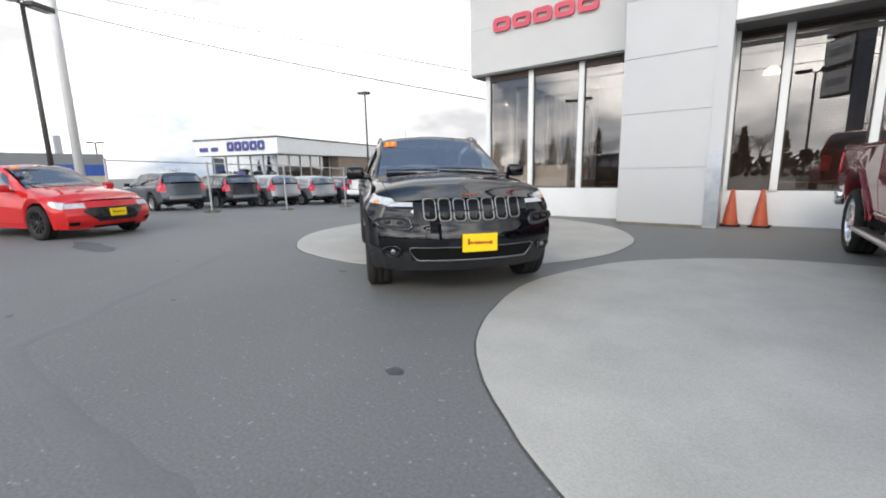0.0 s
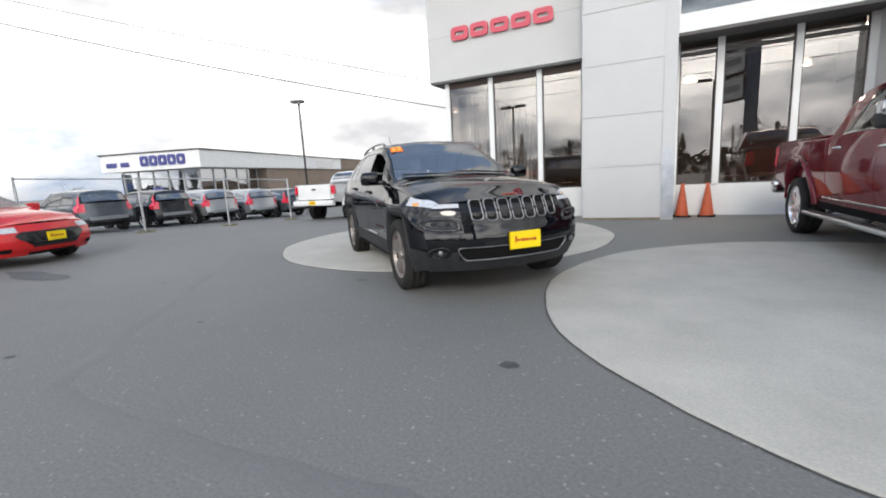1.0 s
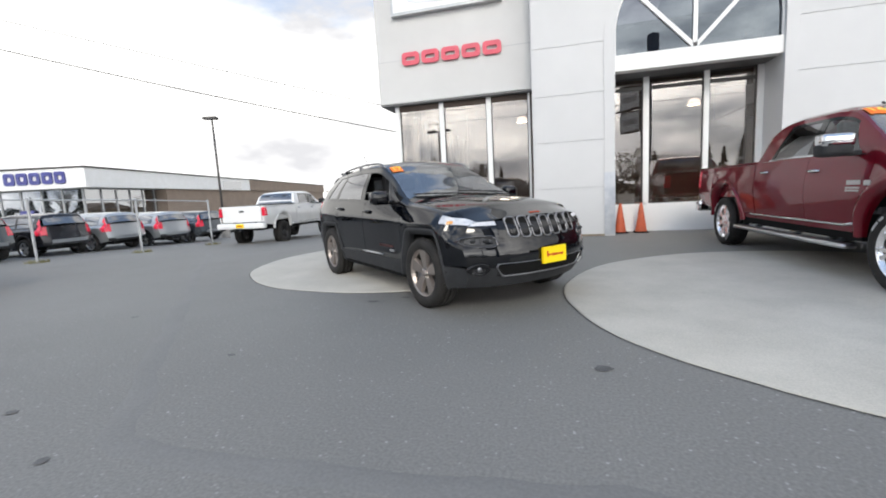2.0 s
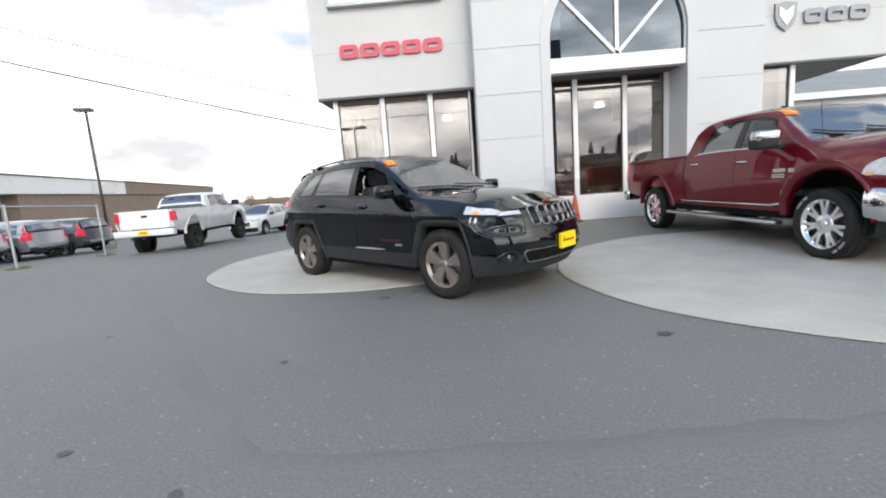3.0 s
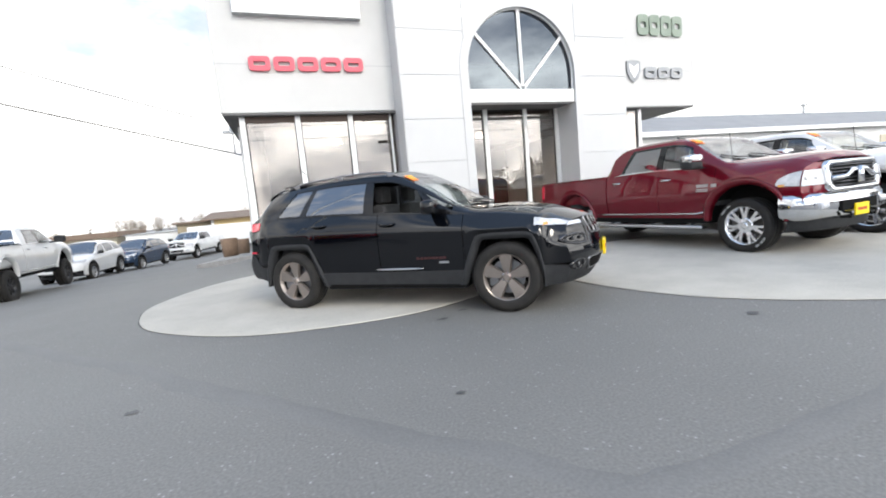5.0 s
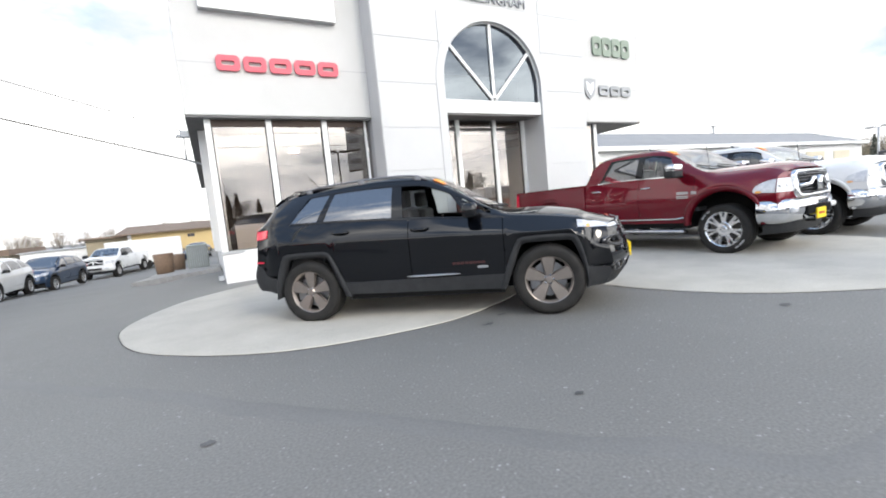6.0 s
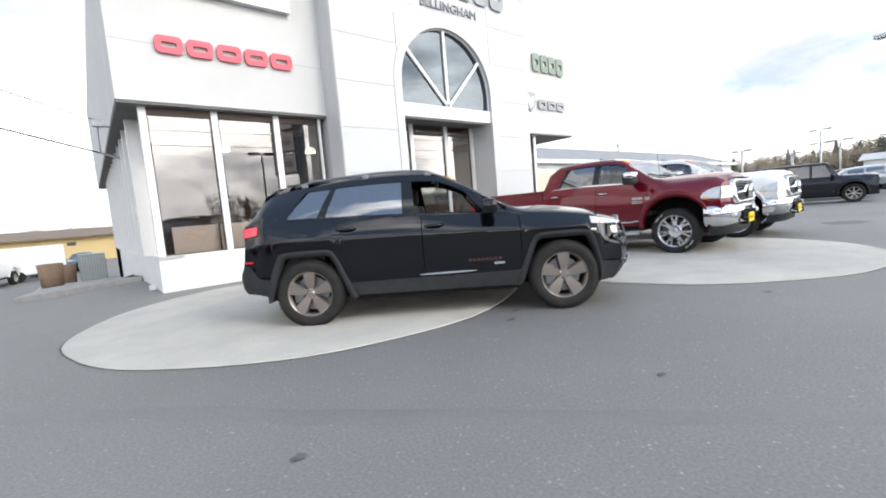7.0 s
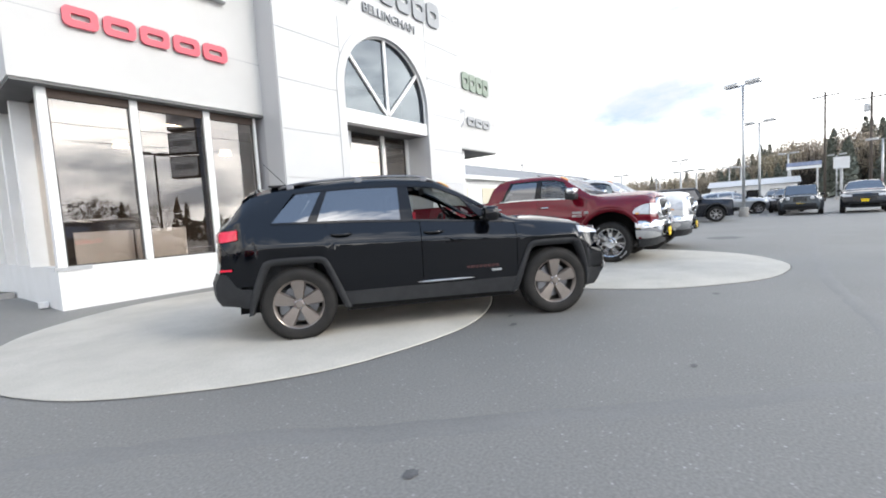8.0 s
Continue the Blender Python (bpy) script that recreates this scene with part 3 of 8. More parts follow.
def mirror(sk, parent, x, z, side, mat, size=(0.17, 0.22, 0.16), reach=0.13, cap=None):
    p = sk.on_side(x, z, side)
    bm = bmesh.new()
    box(bm, p.x - 0.05, p.x + 0.03, min(p.y - side * 0.03, p.y + side * reach), max(p.y - side * 0.03, p.y + side * reach), z - 0.03, z + 0.02, 0.01)
    y0 = p.y + side * reach * 0.55
    y1 = y0 + side * size[1]
    box(bm, p.x - size[0] * 0.4, p.x + size[0] * 0.6, min(y0, y1), max(y0, y1), z - 0.03, z + size[2] - 0.03, 0.045)
    m = part("wing_mirror", bm, mat, parent, "", True)
    if cap:
        bm = bmesh.new()
        box(bm, p.x - size[0] * 0.3, p.x + size[0] * 0.63, min(y0, y1) - 0.004, max(y0, y1) + 0.004, z + size[2] * 0.3, z + size[2] - 0.02, 0.04)
        part("mirror_cap", bm, cap, m, "chrome mirror cap", True)


def handle(sk, parent, x, z, side, mat, w=0.2):
    bm = bmesh.new()
    ps = [sk.on_side(x + (k - 2) * w / 4, z, side, o) for k, o in enumerate((0.005, 0.032, 0.036, 0.032, 0.005))]
    tube(bm, ps, [0.012, 0.015, 0.015, 0.015, 0.012], 8)
    part("door_handle", bm, mat, parent, "", True)


def plate(sk, parent, y, z, front=True, w=0.3, h=0.15, off=0.035):
    """A yellow dealer plate with handwriting that cannot be read, as bars."""
    p = sk.on_end(y, z, front, off)
    sg = 1 if front else -1
    bm = bmesh.new()
    box(bm, min(p.x - sg * 0.03, p.x), max(p.x - sg * 0.03, p.x), y - w / 2, y + w / 2, z - h / 2, z + h / 2, 0.004)
    ob = part("plate", bm, YELLOW, parent, "yellow dealer plate")
    bm = bmesh.new()
    x0, x1 = p.x, p.x + sg * 0.003
    rnd = random.Random(4)
    yy = y - w * 0.36
    k = 0
    while yy < y + w * 0.34:
        d = w * 0.05 + rnd.random() * w * 0.05
        hh = h * (0.34 if k == 0 else 0.1 + 0.08 * rnd.random())
        zc = z - 0.02 * (yy - y) + (0.01 if k == 0 else 0)
        box(bm, min(x0, x1), max(x0, x1), yy, yy + d, zc - hh / 2, zc + hh / 2)
        yy += d + w * 0.012
        k += 1
    part("plate_writing", bm, INKRED, ob, "red handwriting bars")
    return ob


def sticker(sk, parent, x0, x1, u0, u1, text):
    """The model-year sticker at the top of the windshield, inside the glass line."""
    bm = bmesh.new()

    def P(u, t):
        q = u0 + (u1 - u0) * u
        x = x0 + (x1 - x0) * t
        p = sk.at(x, 6 - 2 * abs(q), 1 if q >= 0 else -1)
        return Vector((p.x + 0.004, p.y, p.z + 0.006))

    sk.grid(bm, P, 6, 3, 0)
    ob = part("year_sticker", bm, STICKER, parent, "orange model year sticker")
    a, b, c = P(1, 0.5), P(0, 0.5), P(0.5, 1)
    xd = (b - a).normalized()
    mid = P(0.5, 0.5)
    yd = (c - mid)
    yd = (yd - xd * yd.dot(xd)).normalized()
    zd = xd.cross(yd)
    if zd.x < 0:
        xd, zd = -xd, -zd
    size = (P(0.5, 1) - P(0.5, 0)).length * 0.95
    m = Matrix((xd, yd, zd)).transposed().to_4x4()
    m.translation = mid - yd * size * 0.34 + zd * 0.006
    t = text_mesh("sticker_number", text, size, STICKERINK, m, 0.002)
    t.parent = ob
    return ob


def ring_patch(bm, fn, poly_out, poly_in, d0, d1):
    """A raised ring between two outlines of (u, v)."""
    n = len(poly_out)
    rows = [[bm.verts.new(fn(u, v, d)) for u, v in pl] for pl, d in ((poly_out, d0), (poly_out, d1), (poly_in, d1), (poly_in, d0))]
    for a, b in zip(rows, rows[1:]):
        for i in range(n):
            bm.faces.new((a[i], a[(i + 1) % n], b[(i + 1) % n], b[i]))
    return bm


def arch_trim(sk, parent, xw, side, width, off, mat, a0=-8, a1=188, name="arch_trim", square=0.0):
    """The flare round a wheel opening."""
    s = sk.s
    bm = bmesh.new()
    n = 30
    rows = []
    for k in range(n + 1):
        a = radians(a0 + (a1 - a0) * k / n)
        row = []
        reach = sk.arch_r(a)
        for rr, o in ((reach - 0.012, -0.05), (reach - 0.012, off), (reach + width * 0.5, off * 1.15), (reach + width, off * 0.8), (reach + width, -0.02)):
            bulge = 1.0 + square * (math.sin(2 * a) ** 2) if rr > reach else 1.0 + square * 0.8 * (math.sin(2 * a) ** 2)
            px = xw + rr * bulge * math.cos(a)
            pz = s["arch_z"] + rr * bulge * math.sin(a)
            q = sk.on_side(px, max(pz, sk.bottom(px) + 0.003), side, o)
            row.append(bm.verts.new((px + (q.x - px) * 1.0, q.y, pz)))
        rows.append(row)
    for a, b in zip(rows, rows[1:]):
        for q in range(4):
            bm.faces.new((a[q], b[q], b[q + 1], a[q + 1]))
    return part(name, bm, mat, parent, "", True)


SUV_SPEC = dict(
    wb=2.70, front=2.22, rear=-2.24, arch=0.44, arch_z=0.37, arch_flat=(0.425, 0.26, 0.425), floor=0.27, ramp_f=0.58, ramp_r=0.5, plan_f=0.38, plan_r=0.24, bulge=0.022, shoulder=0.5,
    crease=[(-2.3, 0.1), (-1.75, 0.3), (-1.2, 0.4), (0.5, 0.4), (0.95, 0.3), (1.4, 0.15), (2.22, 0.0)],
    rake_f=curve([(0.25, -0.13), (0.42, -0.01), (0.55, 0.03), (0.62, 0.025), (0.7, 0.0), (0.82, -0.03), (0.92, -0.09), (1.0, -0.17), (1.1, -0.25)]),
    rake_r=curve([(0.35, -0.06), (0.5, 0.03), (0.62, 0.04), (0.72, 0.0), (1.2, -0.06)]),
    zb=[(-2.3, 0.42), (-1.8, 0.38), (-0.9, 0.335), (0.9, 0.315), (1.8, 0.27), (2.22, 0.29)],
    z1=[(-2.3, 0.56), (0, 0.5), (2.22, 0.44)],
    w1=[(-2.3, 0.80), (-1.75, 0.895), (-1.35, 0.912), (-0.8, 0.89), (0, 0.883), (0.8, 0.888), (1.35, 0.912), (1.75, 0.888), (2.22, 0.785)],
    z2=[(-2.3, 0.92), (-1.7, 0.965), (-1, 0.955), (0, 0.93), (0.8, 0.91), (1.35, 0.88), (1.8, 0.80), (2.22, 0.66)],
    w2=[(-2.3, 0.83), (-1.75, 0.918), (-1.35, 0.934), (-0.75, 0.91), (0, 0.904), (0.75, 0.905), (1.3, 0.93), (1.75, 0.905), (2.22, 0.82)],
    z3=[(-2.3, 1.12), (-1.8, 1.18), (-1.0, 1.165), (0, 1.12), (0.7, 1.075), (1.2, 1.03), (1.9, 0.945), (2.22, 0.86)],
    w3=[(-2.3, 0.76), (-1.5, 0.828), (0, 0.832), (0.9, 0.822), (1.6, 0.818), (2.22, 0.75)],
    z4=[(-2.24, 1.15), (-2.09, 1.25), (-1.77, 1.46), (-1.45, 1.52), (-0.5, 1.565), (0.0, 1.545), (0.35, 1.41), (0.85, 1.14), (1.0, 1.095), (1.3, 1.068), (1.8, 0.995), (2.08, 0.945), (2.22, 0.905)],
    w4=[(-2.24, 0.74), (-1.77, 0.6), (-1, 0.63), (0, 0.645), (0.4, 0.68), (0.85, 0.755), (1.0, 0.74), (1.9, 0.71), (2.22, 0.66)],
    z6=[(-2.24, 1.17), (-2.09, 1.28), (-1.77, 1.545), (-1.45, 1.615), (-0.5, 1.655), (-0.02, 1.63), (0.3, 1.485), (0.86, 1.165), (0.97, 1.135), (1.3, 1.125), (1.75, 1.06), (2.0, 1.01), (2.15, 0.965), (2.22, 0.935)],
)


def black_suv(m):
    car = tagged(empty("suv", m), "glossy black compact SUV with bronze wheels and open front window", "car")
    sk = Skin(SUV_SPEC)
    xf, xr = sk.xf, sk.xr
    cl = 0.5
    vz = lambda x0, x1, z: (lambda u: sk.v_of(x0 + (x1 - x0) * u, z))
    A = lambda t: -1.57 + 0.25 * t
    for s in (1, -1):
        bm = bmesh.new()
        sk.side(bm, s, 0.925, xf, vz(0.925, xf, cl + 0.005), 3.0, 52, 22)
        sk.side(bm, s, 0.80, xf, 3.0, 4.0, 30, 5, flange=0)
        part("fender", bm, SUV_PAINT, car, "", True)
        bm = bmesh.new()
        sk.side(bm, s, xr, lambda t: -0.92 - 0.14 * t, vz(xr, -0.98, 0.6), 3.0, 52, 22)
        sk.side(bm, s, xr, A, 3.0, 4.0, 20, 8, flange=0.0)
        part("quarter_panel", bm, SUV_PAINT, car, "", True)
        part("roof_side", sk.side(bmesh.new(), s, -1.5, 0.86, 3.91, 4.0, 36, 2, flange=0.012), SUV_PAINT, car, "", True)
    part("roof", sk.top(bmesh.new(), -1.78, 0.05, 1.0, 26, 18), SUV_PAINT, car, "", True)
    part("hood", sk.top(bmesh.new(), lambda q: 0.90 - 0.04 * q * q, xf, 0.985, 22, 22), SUV_PAINT, car, "", True)
    # nose
    nose = bmesh.new()
    sk.end(nose, True, 0.482, 0.945, None, 34, 12)
    part("front_bumper", nose, SUV_PAINT, car, "", True)
    low = bmesh.new()
    sk.end(low, True, 0.29, 0.478, None, 34, 8)
    for s in (1, -1):
        sk.side(low, s, 1.775, xf, 0.0, lambda u: sk.v_of(1.775 + (xf - 1.775) * u, 0.505 - 0.03 * u), 12, 4, off=0.004)
    part("bumper_skirt", low, BLACKPL, car, "matt black lower bumper", True)
    # dark lower intake with a bright lip
    F = lambda y, z, d: sk.on_end(y, z, True, d)
    intake = [(y * (1.0 + 0.06 * math.sin((z - 0.455) / 0.045)), z - 0.012 * math.cos(y * 2.6) + 0.012) for y, z in round_rect(1.1, 0.115, 0.045, 5, 0, 0.45)]
    intake = [(a[0] + (b[0] - a[0]) * k / 5, a[1] + (b[1] - a[1]) * k / 5) for a, b in zip(intake, intake[1:] + intake[:1]) for k in range(5 if abs(a[0] - b[0]) > 0.3 else 1)]
    big = [(y * 1.014, 0.452 + (z - 0.452) * (1.06 if z > 0.45 else 1.26)) for y, z in intake]
    bm = bmesh.new()
    for y0, y1 in ((-0.5, -0.17), (0.17, 0.5)):
        sk.end(bm, True, 0.415, 0.495, y1, 8, 2, 0.008, 0, y0)
    sk.end(bm, True, 0.40, 0.505, 0.55, 20, 2, 0.004, 0)
    part("lower_grille", bm, DARK, car)
    part("bumper_lip", ring_patch(bmesh.new(), F, big, intake, -0.01, 0.012), DULLCHROME, car, "satin silver intake lip", True)
    # seven upright slots
    g = part("grille", sk.end(bmesh.new(), True, 0.72, 0.935, 0.52, 24, 4, 0.006, 0), GLOSSBLACK, car)
    for k in range(7):
        yc = (k - 3) * 0.128
        hh = 0.2 if abs(k - 3) < 3 else 0.19
        zc = 0.832 + 0.004 * abs(k - 3)
        o = round_rect(0.110, hh, 0.035, 4, yc, zc)
        i = round_rect(0.092, hh - 0.022, 0.028, 4, yc, zc)
        part("grille_ring", ring_patch(bmesh.new(), F, o, i, 0.0, 0.014), DULLCHROME, g, "satin silver slot surround", True)
        bm = bmesh.new()
        vs = [bm.verts.new(F(y, z, 0.008)) for y, z in i]
        bm.faces.new(vs)
        for j in range(3):
            y = yc - 0.026 + 0.026 * j
            tube(bm, [F(y, zc - hh / 2 + 0.03, 0.012), F(y, zc + hh / 2 - 0.03, 0.012)], 0.003, 4)
        part("grille_mesh", bm, DARK, g)
    # slim upper lamps, lower lamp pods, fog lamps
    for s in (1, -1):
        bm = bmesh.new()
        sk.side(bm, s, 1.66, xf, lambda u: sk.v_of(1.66 + (xf - 1.66) * u, 0.900 - 0.02 * u), lambda u: sk.v_of(1.66 + (xf - 1.66) * u, 0.974 - 0.045 * u), 14, 3, off=0.006, flange=0.012)
        sk.end(bm, True, 0.87, 0.925, s * 0.9, 10, 2, 0.006, 0.01, s * 0.52)
        part("running_lamp", bm, LAMPGLASS, car, "slim clear upper headlamp", True)
        bm = bmesh.new()
        sk.side(bm, s, 1.86, 2.02, vz(1.86, 2.02, 0.893), vz(1.86, 2.02, 0.92), 4, 1, off=0.012, flange=0)
        part("indicator", bm, AMBER, car)
        o = [(s * y, z) for y, z in ((0.53, 0.69), (0.57, 0.668), (0.70, 0.67), (0.81, 0.694), (0.86, 0.735), (0.83, 0.772), (0.70, 0.787), (0.58, 0.782), (0.54, 0.75))]
        i = [(s * (0.69 + (abs(y) - 0.69) * 0.88), 0.726 + (z - 0.726) * 0.74) for y, z in o]
        pod = part("lamp_surround", ring_patch(bmesh.new(), F, o, i, -0.02, 0.01), SMOKED, car, "smoked chrome lamp surround", True)
        bm = bmesh.new()
        c = F(s * 0.69, 0.738, -0.005)
        cc = bm.verts.new(c)
        rim_v = [bm.verts.new(F(y, z, 0.004)) for y, z in i]
        for k in range(len(rim_v)):
            bm.faces.new((cc, rim_v[k], rim_v[(k + 1) % len(rim_v)]))
        part("lamp_back", bm, BLACKPL, pod)
        for yy in (0.63, 0.73):
            bm = bmesh.new()
            q = F(s * yy, 0.735, 0.0)
            bmesh.ops.create_uvsphere(bm, u_segments=14, v_segments=8, radius=0.03, matrix=Matrix.Translation(q) @ Matrix.Diagonal((0.5, 1.3, 0.6, 1)))
            part("projector", bm, BLACKPL, pod, "", True)
        bm = bmesh.new()
        q = F(s * 0.70, 0.475, 0.0)
        bmesh.ops.create_uvsphere(bm, u_segments=14, v_segments=8, radius=0.027, matrix=Matrix.Translation(q) @ Matrix.Diagonal((0.5, 1, 1, 1)))
        part("fog_lamp", bm, DULLCHROME, car, "", True)
        oo = [(s * 0.70 + 0.085 * math.cos(a) * (1.2 if math.cos(a) * s > 0 else 0.9), 0.475 + 0.055 * math.sin(a)) for a in [k * math.tau / 16 for k in range(16)]]
        ii = [(s * 0.70 + (y - s * 0.70) * 0.62, 0.475 + (z - 0.475) * 0.85) for y, z in oo]
        part("fog_lamp_trim", ring_patch(bmesh.new(), F, oo, ii, -0.01, 0.014), GLOSSBLACK, car, "", True)
    plate(sk, car, 0.03, 0.555, True, 0.31, 0.155, 0.03)
    bm = bmesh.new()
    for k in range(4):
        y = -0.055 + k * 0.036
        p = sk.at(2.17, 6 - abs(y) / 0.66 * 2, 1)
        box(bm, p.x - 0.02, p.x + 0.012, y - 0.012, y + 0.012, p.z - 0.004, p.z + 0.006, 0.002)
    part("badge", bm, INKRED, car, "small red hood badge")
    # doors, sills, glass
    for s in (1, -1):
        fd = part("door", sk.side(bmesh.new(), s, -0.098, 0.918, vz(-0.098, 0.918, 0.475), 2.99, 26, 24), SUV_PAINT, car, "", True)
        rd = part("door", sk.side(bmesh.new(), s, lambda t: -0.91 - 0.14 * t, -0.106, vz(-0.98, -0.106, 0.475), 2.99, 26, 24), SUV_PAINT, car, "", True)
        handle(sk, fd, 0.03, 1.01, s, SUV_PAINT)
        handle(sk, rd, -0.90, 1.045, s, SUV_PAINT)
        bm = bmesh.new()
        sk.side(bm, s, -0.95, 0.94, 0.0, vz(-0.95, 0.94, 0.47), 24, 5, off=0.014, flange=0.03)
        part("sill_cladding", bm, BLACKPL, car, "", True)
        # silver strip stands in for the highlight reflected along the sill
        bm = bmesh.new()
        ps = [sk.on_side(-0.16 + k * 0.075, 0.503, s, 0.01) for k in range(9)]
        tube(bm, ps, [0.004, 0.01, 0.012, 0.012, 0.012, 0.012, 0.011, 0.008, 0.003], 6)
        part("sill_highlight", bm, SATIN, fd, "bright strip imitating a highlight along the door foot", True)
        for xw in (1.35, -1.35):
            arch_trim(sk, car, xw, s, 0.058, 0.018, BLACKPL, -7, 187)
        bm = bmesh.new()
        sk.side(bm, s, -1.56, 0.80, 2.985, 3.05, 40, 2, off=0.006, flange=0.01)
        sk.side(bm, s, -0.30, lambda t: -0.165 - 0.03 * t, 3.05, 3.92, 3, 6, off=-0.002, flange=0.01)
        sk.side(bm, s, lambda t: -1.22 + 0.15 * t, lambda t: -1.13 + 0.12 * t, 3.05, 3.92, 3, 6, off=-0.002, flange=0.01)
        sk.side(bm, s, -1.36, 0.72, 3.86, 3.92, 40, 2, off=0.003, flange=0.01)
        sk.side(bm, s, lambda t: 0.60 - 0.24 * t, lambda t: 0.66 - 0.24 * t, 3.05, 3.87, 2, 6, off=0.0, flange=0.01)
        part("window_trim", bm, GLOSSBLACK, car, "gloss black pillars and trim", True)
        bm = bmesh.new()
        sk.side(bm, s, lambda t: -1.57 + 0.25 * t, lambda t: -1.2 + 0.14 * t, 3.05, 3.87, 8, 6, off=-0.006, flange=0)
        part("quarter_window", bm, PRIVACY, car, "dark tinted glass", True)
        bm = bmesh.new()
        sk.side(bm, s, lambda t: -1.14 + 0.12 * t, lambda t: -0.29, 3.05, 3.87, 14, 6, off=-0.006, flange=0)
        part("rear_window", bm, PRIVACY, rd, "dark tinted glass", True)
        if s == 1:
            bm = bmesh.new()
            sk.side(bm, s, lambda t: -0.17 - 0.03 * t, lambda t: 0.62 - 0.24 * t, 3.05, 3.87, 14, 6, off=-0.006, flange=0)
            part("front_window", bm, CARGLASS, fd, "clear glass", True)
        bm = bmesh.new()
        sk.side(bm, s, lambda t: 0.66 - 0.24 * t, 0.86, 3.02, lambda u: 3.9 - 0.5 * u, 6, 4, off=-0.004, flange=0)
        part("mirror_sail", bm, GLOSSBLACK, fd, "", True)
        mirror(sk, car, 0.60, 1.12, s, SUV_PAINT, (0.15, 0.2, 0.15), 0.12)
        # roof rails
        bm = bmesh.new()
        pts = []
        for k in range(15):
            x = -1.5 + k * 0.115
            p = sk.at(x, 4.12, s)
            lift = 0.032 * min(1, math.sin(math.pi * k / 14) * 3.2)
            pts.append((p.x, p.y, p.z + 0.005 + lift))
        tube(bm, pts, 0.013, 8)
        for k in (1, 7, 13):
            box(bm, pts[k][0] - 0.035, pts[k][0] + 0.035, pts[k][1] - 0.012, pts[k][1] + 0.012, pts[k][2] - 0.06, pts[k][2], 0.006)
        part("roof_rail", bm, DULLCHROME, car, "dull silver roof rail", True)
        # tail lamps and rear reflectors
        bm = bmesh.new()
        sk.side(bm, s, xr, -1.985, lambda u: sk.v_of(xr + (-1.985 - xr) * u, 1.035 + 0.02 * u), lambda u: sk.v_of(xr + (-1.985 - xr) * u, 1.135 + 0.012 * u), 8, 4, off=0.014, flange=0.012)
        sk.end(bm, False, 1.035, 1.125, s * 0.85, 8, 3, 0.012, 0.012, s * 0.45)
        part("tail_lamp", bm, REDLENS, car, "", True)
        bm = bmesh.new()
        sk.side(bm, s, xr, -2.1, vz(xr, -2.1, 0.755), vz(xr, -2.1, 0.775), 6, 1, off=0.012, flange=0)
        part("reflector", bm, REDLENS, car)
        bm = bmesh.new()
        sk.side(bm, s, xr, -1.775, 0.0, lambda u: sk.v_of(xr + (-1.775 - xr) * u, 0.73 - 0.16 * smooth01(u * 1.3)), 16, 5, off=0.006)
        part("rear_skirt", bm, BLACKPL, car, "", True)
    # model badge and small emblem on the front door, as bars
    bm = bmesh.new()
    for k in range(8):
        x = 0.38 + k * 0.045
        ps = [sk.on_side(x, 0.615, -1, o) for o in (0.001, 0.006)]
        box(bm, x - 0.017, x + 0.017, min(p.y for p in ps), max(p.y for p in ps), 0.602, 0.628)
    part("door_badge", bm, material("badge_red", (0.04, 0.006, 0.006), 0.5), car, "dark red badge bars")
    bm = bmesh.new()
    q = sk.on_side(0.70, 0.565, -1, 0.004)
    box(bm, 0.63, 0.74, q.y - 0.004, q.y + 0.004, 0.553, 0.577, 0.002)
    part("emblem", bm, SATIN, car)
    # tail
    part("tailgate", sk.end(bmesh.new(), False, 0.735, 1.14, None, 24, 8), SUV_PAINT, car, "", True)
    part("rear_bumper", sk.end(bmesh.new(), False, 0.42, 0.732, None, 24, 6), BLACKPL, car, "", True)
    part("tailgate_glass", sk.top(bmesh.new(), -2.23, -1.8, 0.92, 8, 12, 0, 0), PRIVACY, car, "", True)
    bm = bmesh.new()
    sk.top(bm, -1.89, -1.74, 0.98, 4, 14, 0.03, 0.03)
    part("spoiler", bm, SUV_PAINT, car, "", True)
    part("windshield", sk.top(bmesh.new(), 0.06, lambda q: 0.90 - 0.05 * q * q, 0.93, 18, 16, 0, 0), WINDSHIELD, car, "", True)
    for s in (1, -1):
        q0, q1 = s * 0.925, s * 1.0

        def fn(u, t, q0=q0, q1=q1, s=s):
            q = q0 + (q1 - q0) * t
            return sk.at(0.05 + 0.83 * u, 6 - 2 * abs(q), s)

        part("a_pillar", sk.grid(bmesh.new(), fn, 14, 2, 0.02), SUV_PAINT, car, "", True)
    bm = bmesh.new()
    for y0, y1 in ((0.62, -0.02), (-0.05, -0.6)):
        pts = []
        for k in range(6):
            q = (y0 + (y1 - y0) * k / 5) / 0.76
            p = sk.at(0.87 - 0.012 * k, 6 - 2 * min(1, abs(q)), 1 if q >= 0 else -1)
            pts.append((p.x, p.y, p.z + 0.02))
        tube(bm, pts, 0.01, 6)
    part("wiper", bm, BLACKPL, car)
    sticker(sk, car, 0.29, 0.16, -0.88, -0.62, "17")
    bm = bmesh.new()
    tube(bm, [(-1.5, -0.1, 1.62), (-1.72, -0.1, 1.86)], 0.004, 5)
    part("antenna", bm, BLACKPL, car)
    # cabin
    cabin(sk, car, 0.72, 0.52, 1.09, (0.0, -0.85))
    bm = bmesh.new()
    box(bm, -1.95, 0.9, -0.8, 0.8, 0.46, 0.52)
    box(bm, -2.0, -1.2, -0.75, 0.75, 0.5, 0.95)
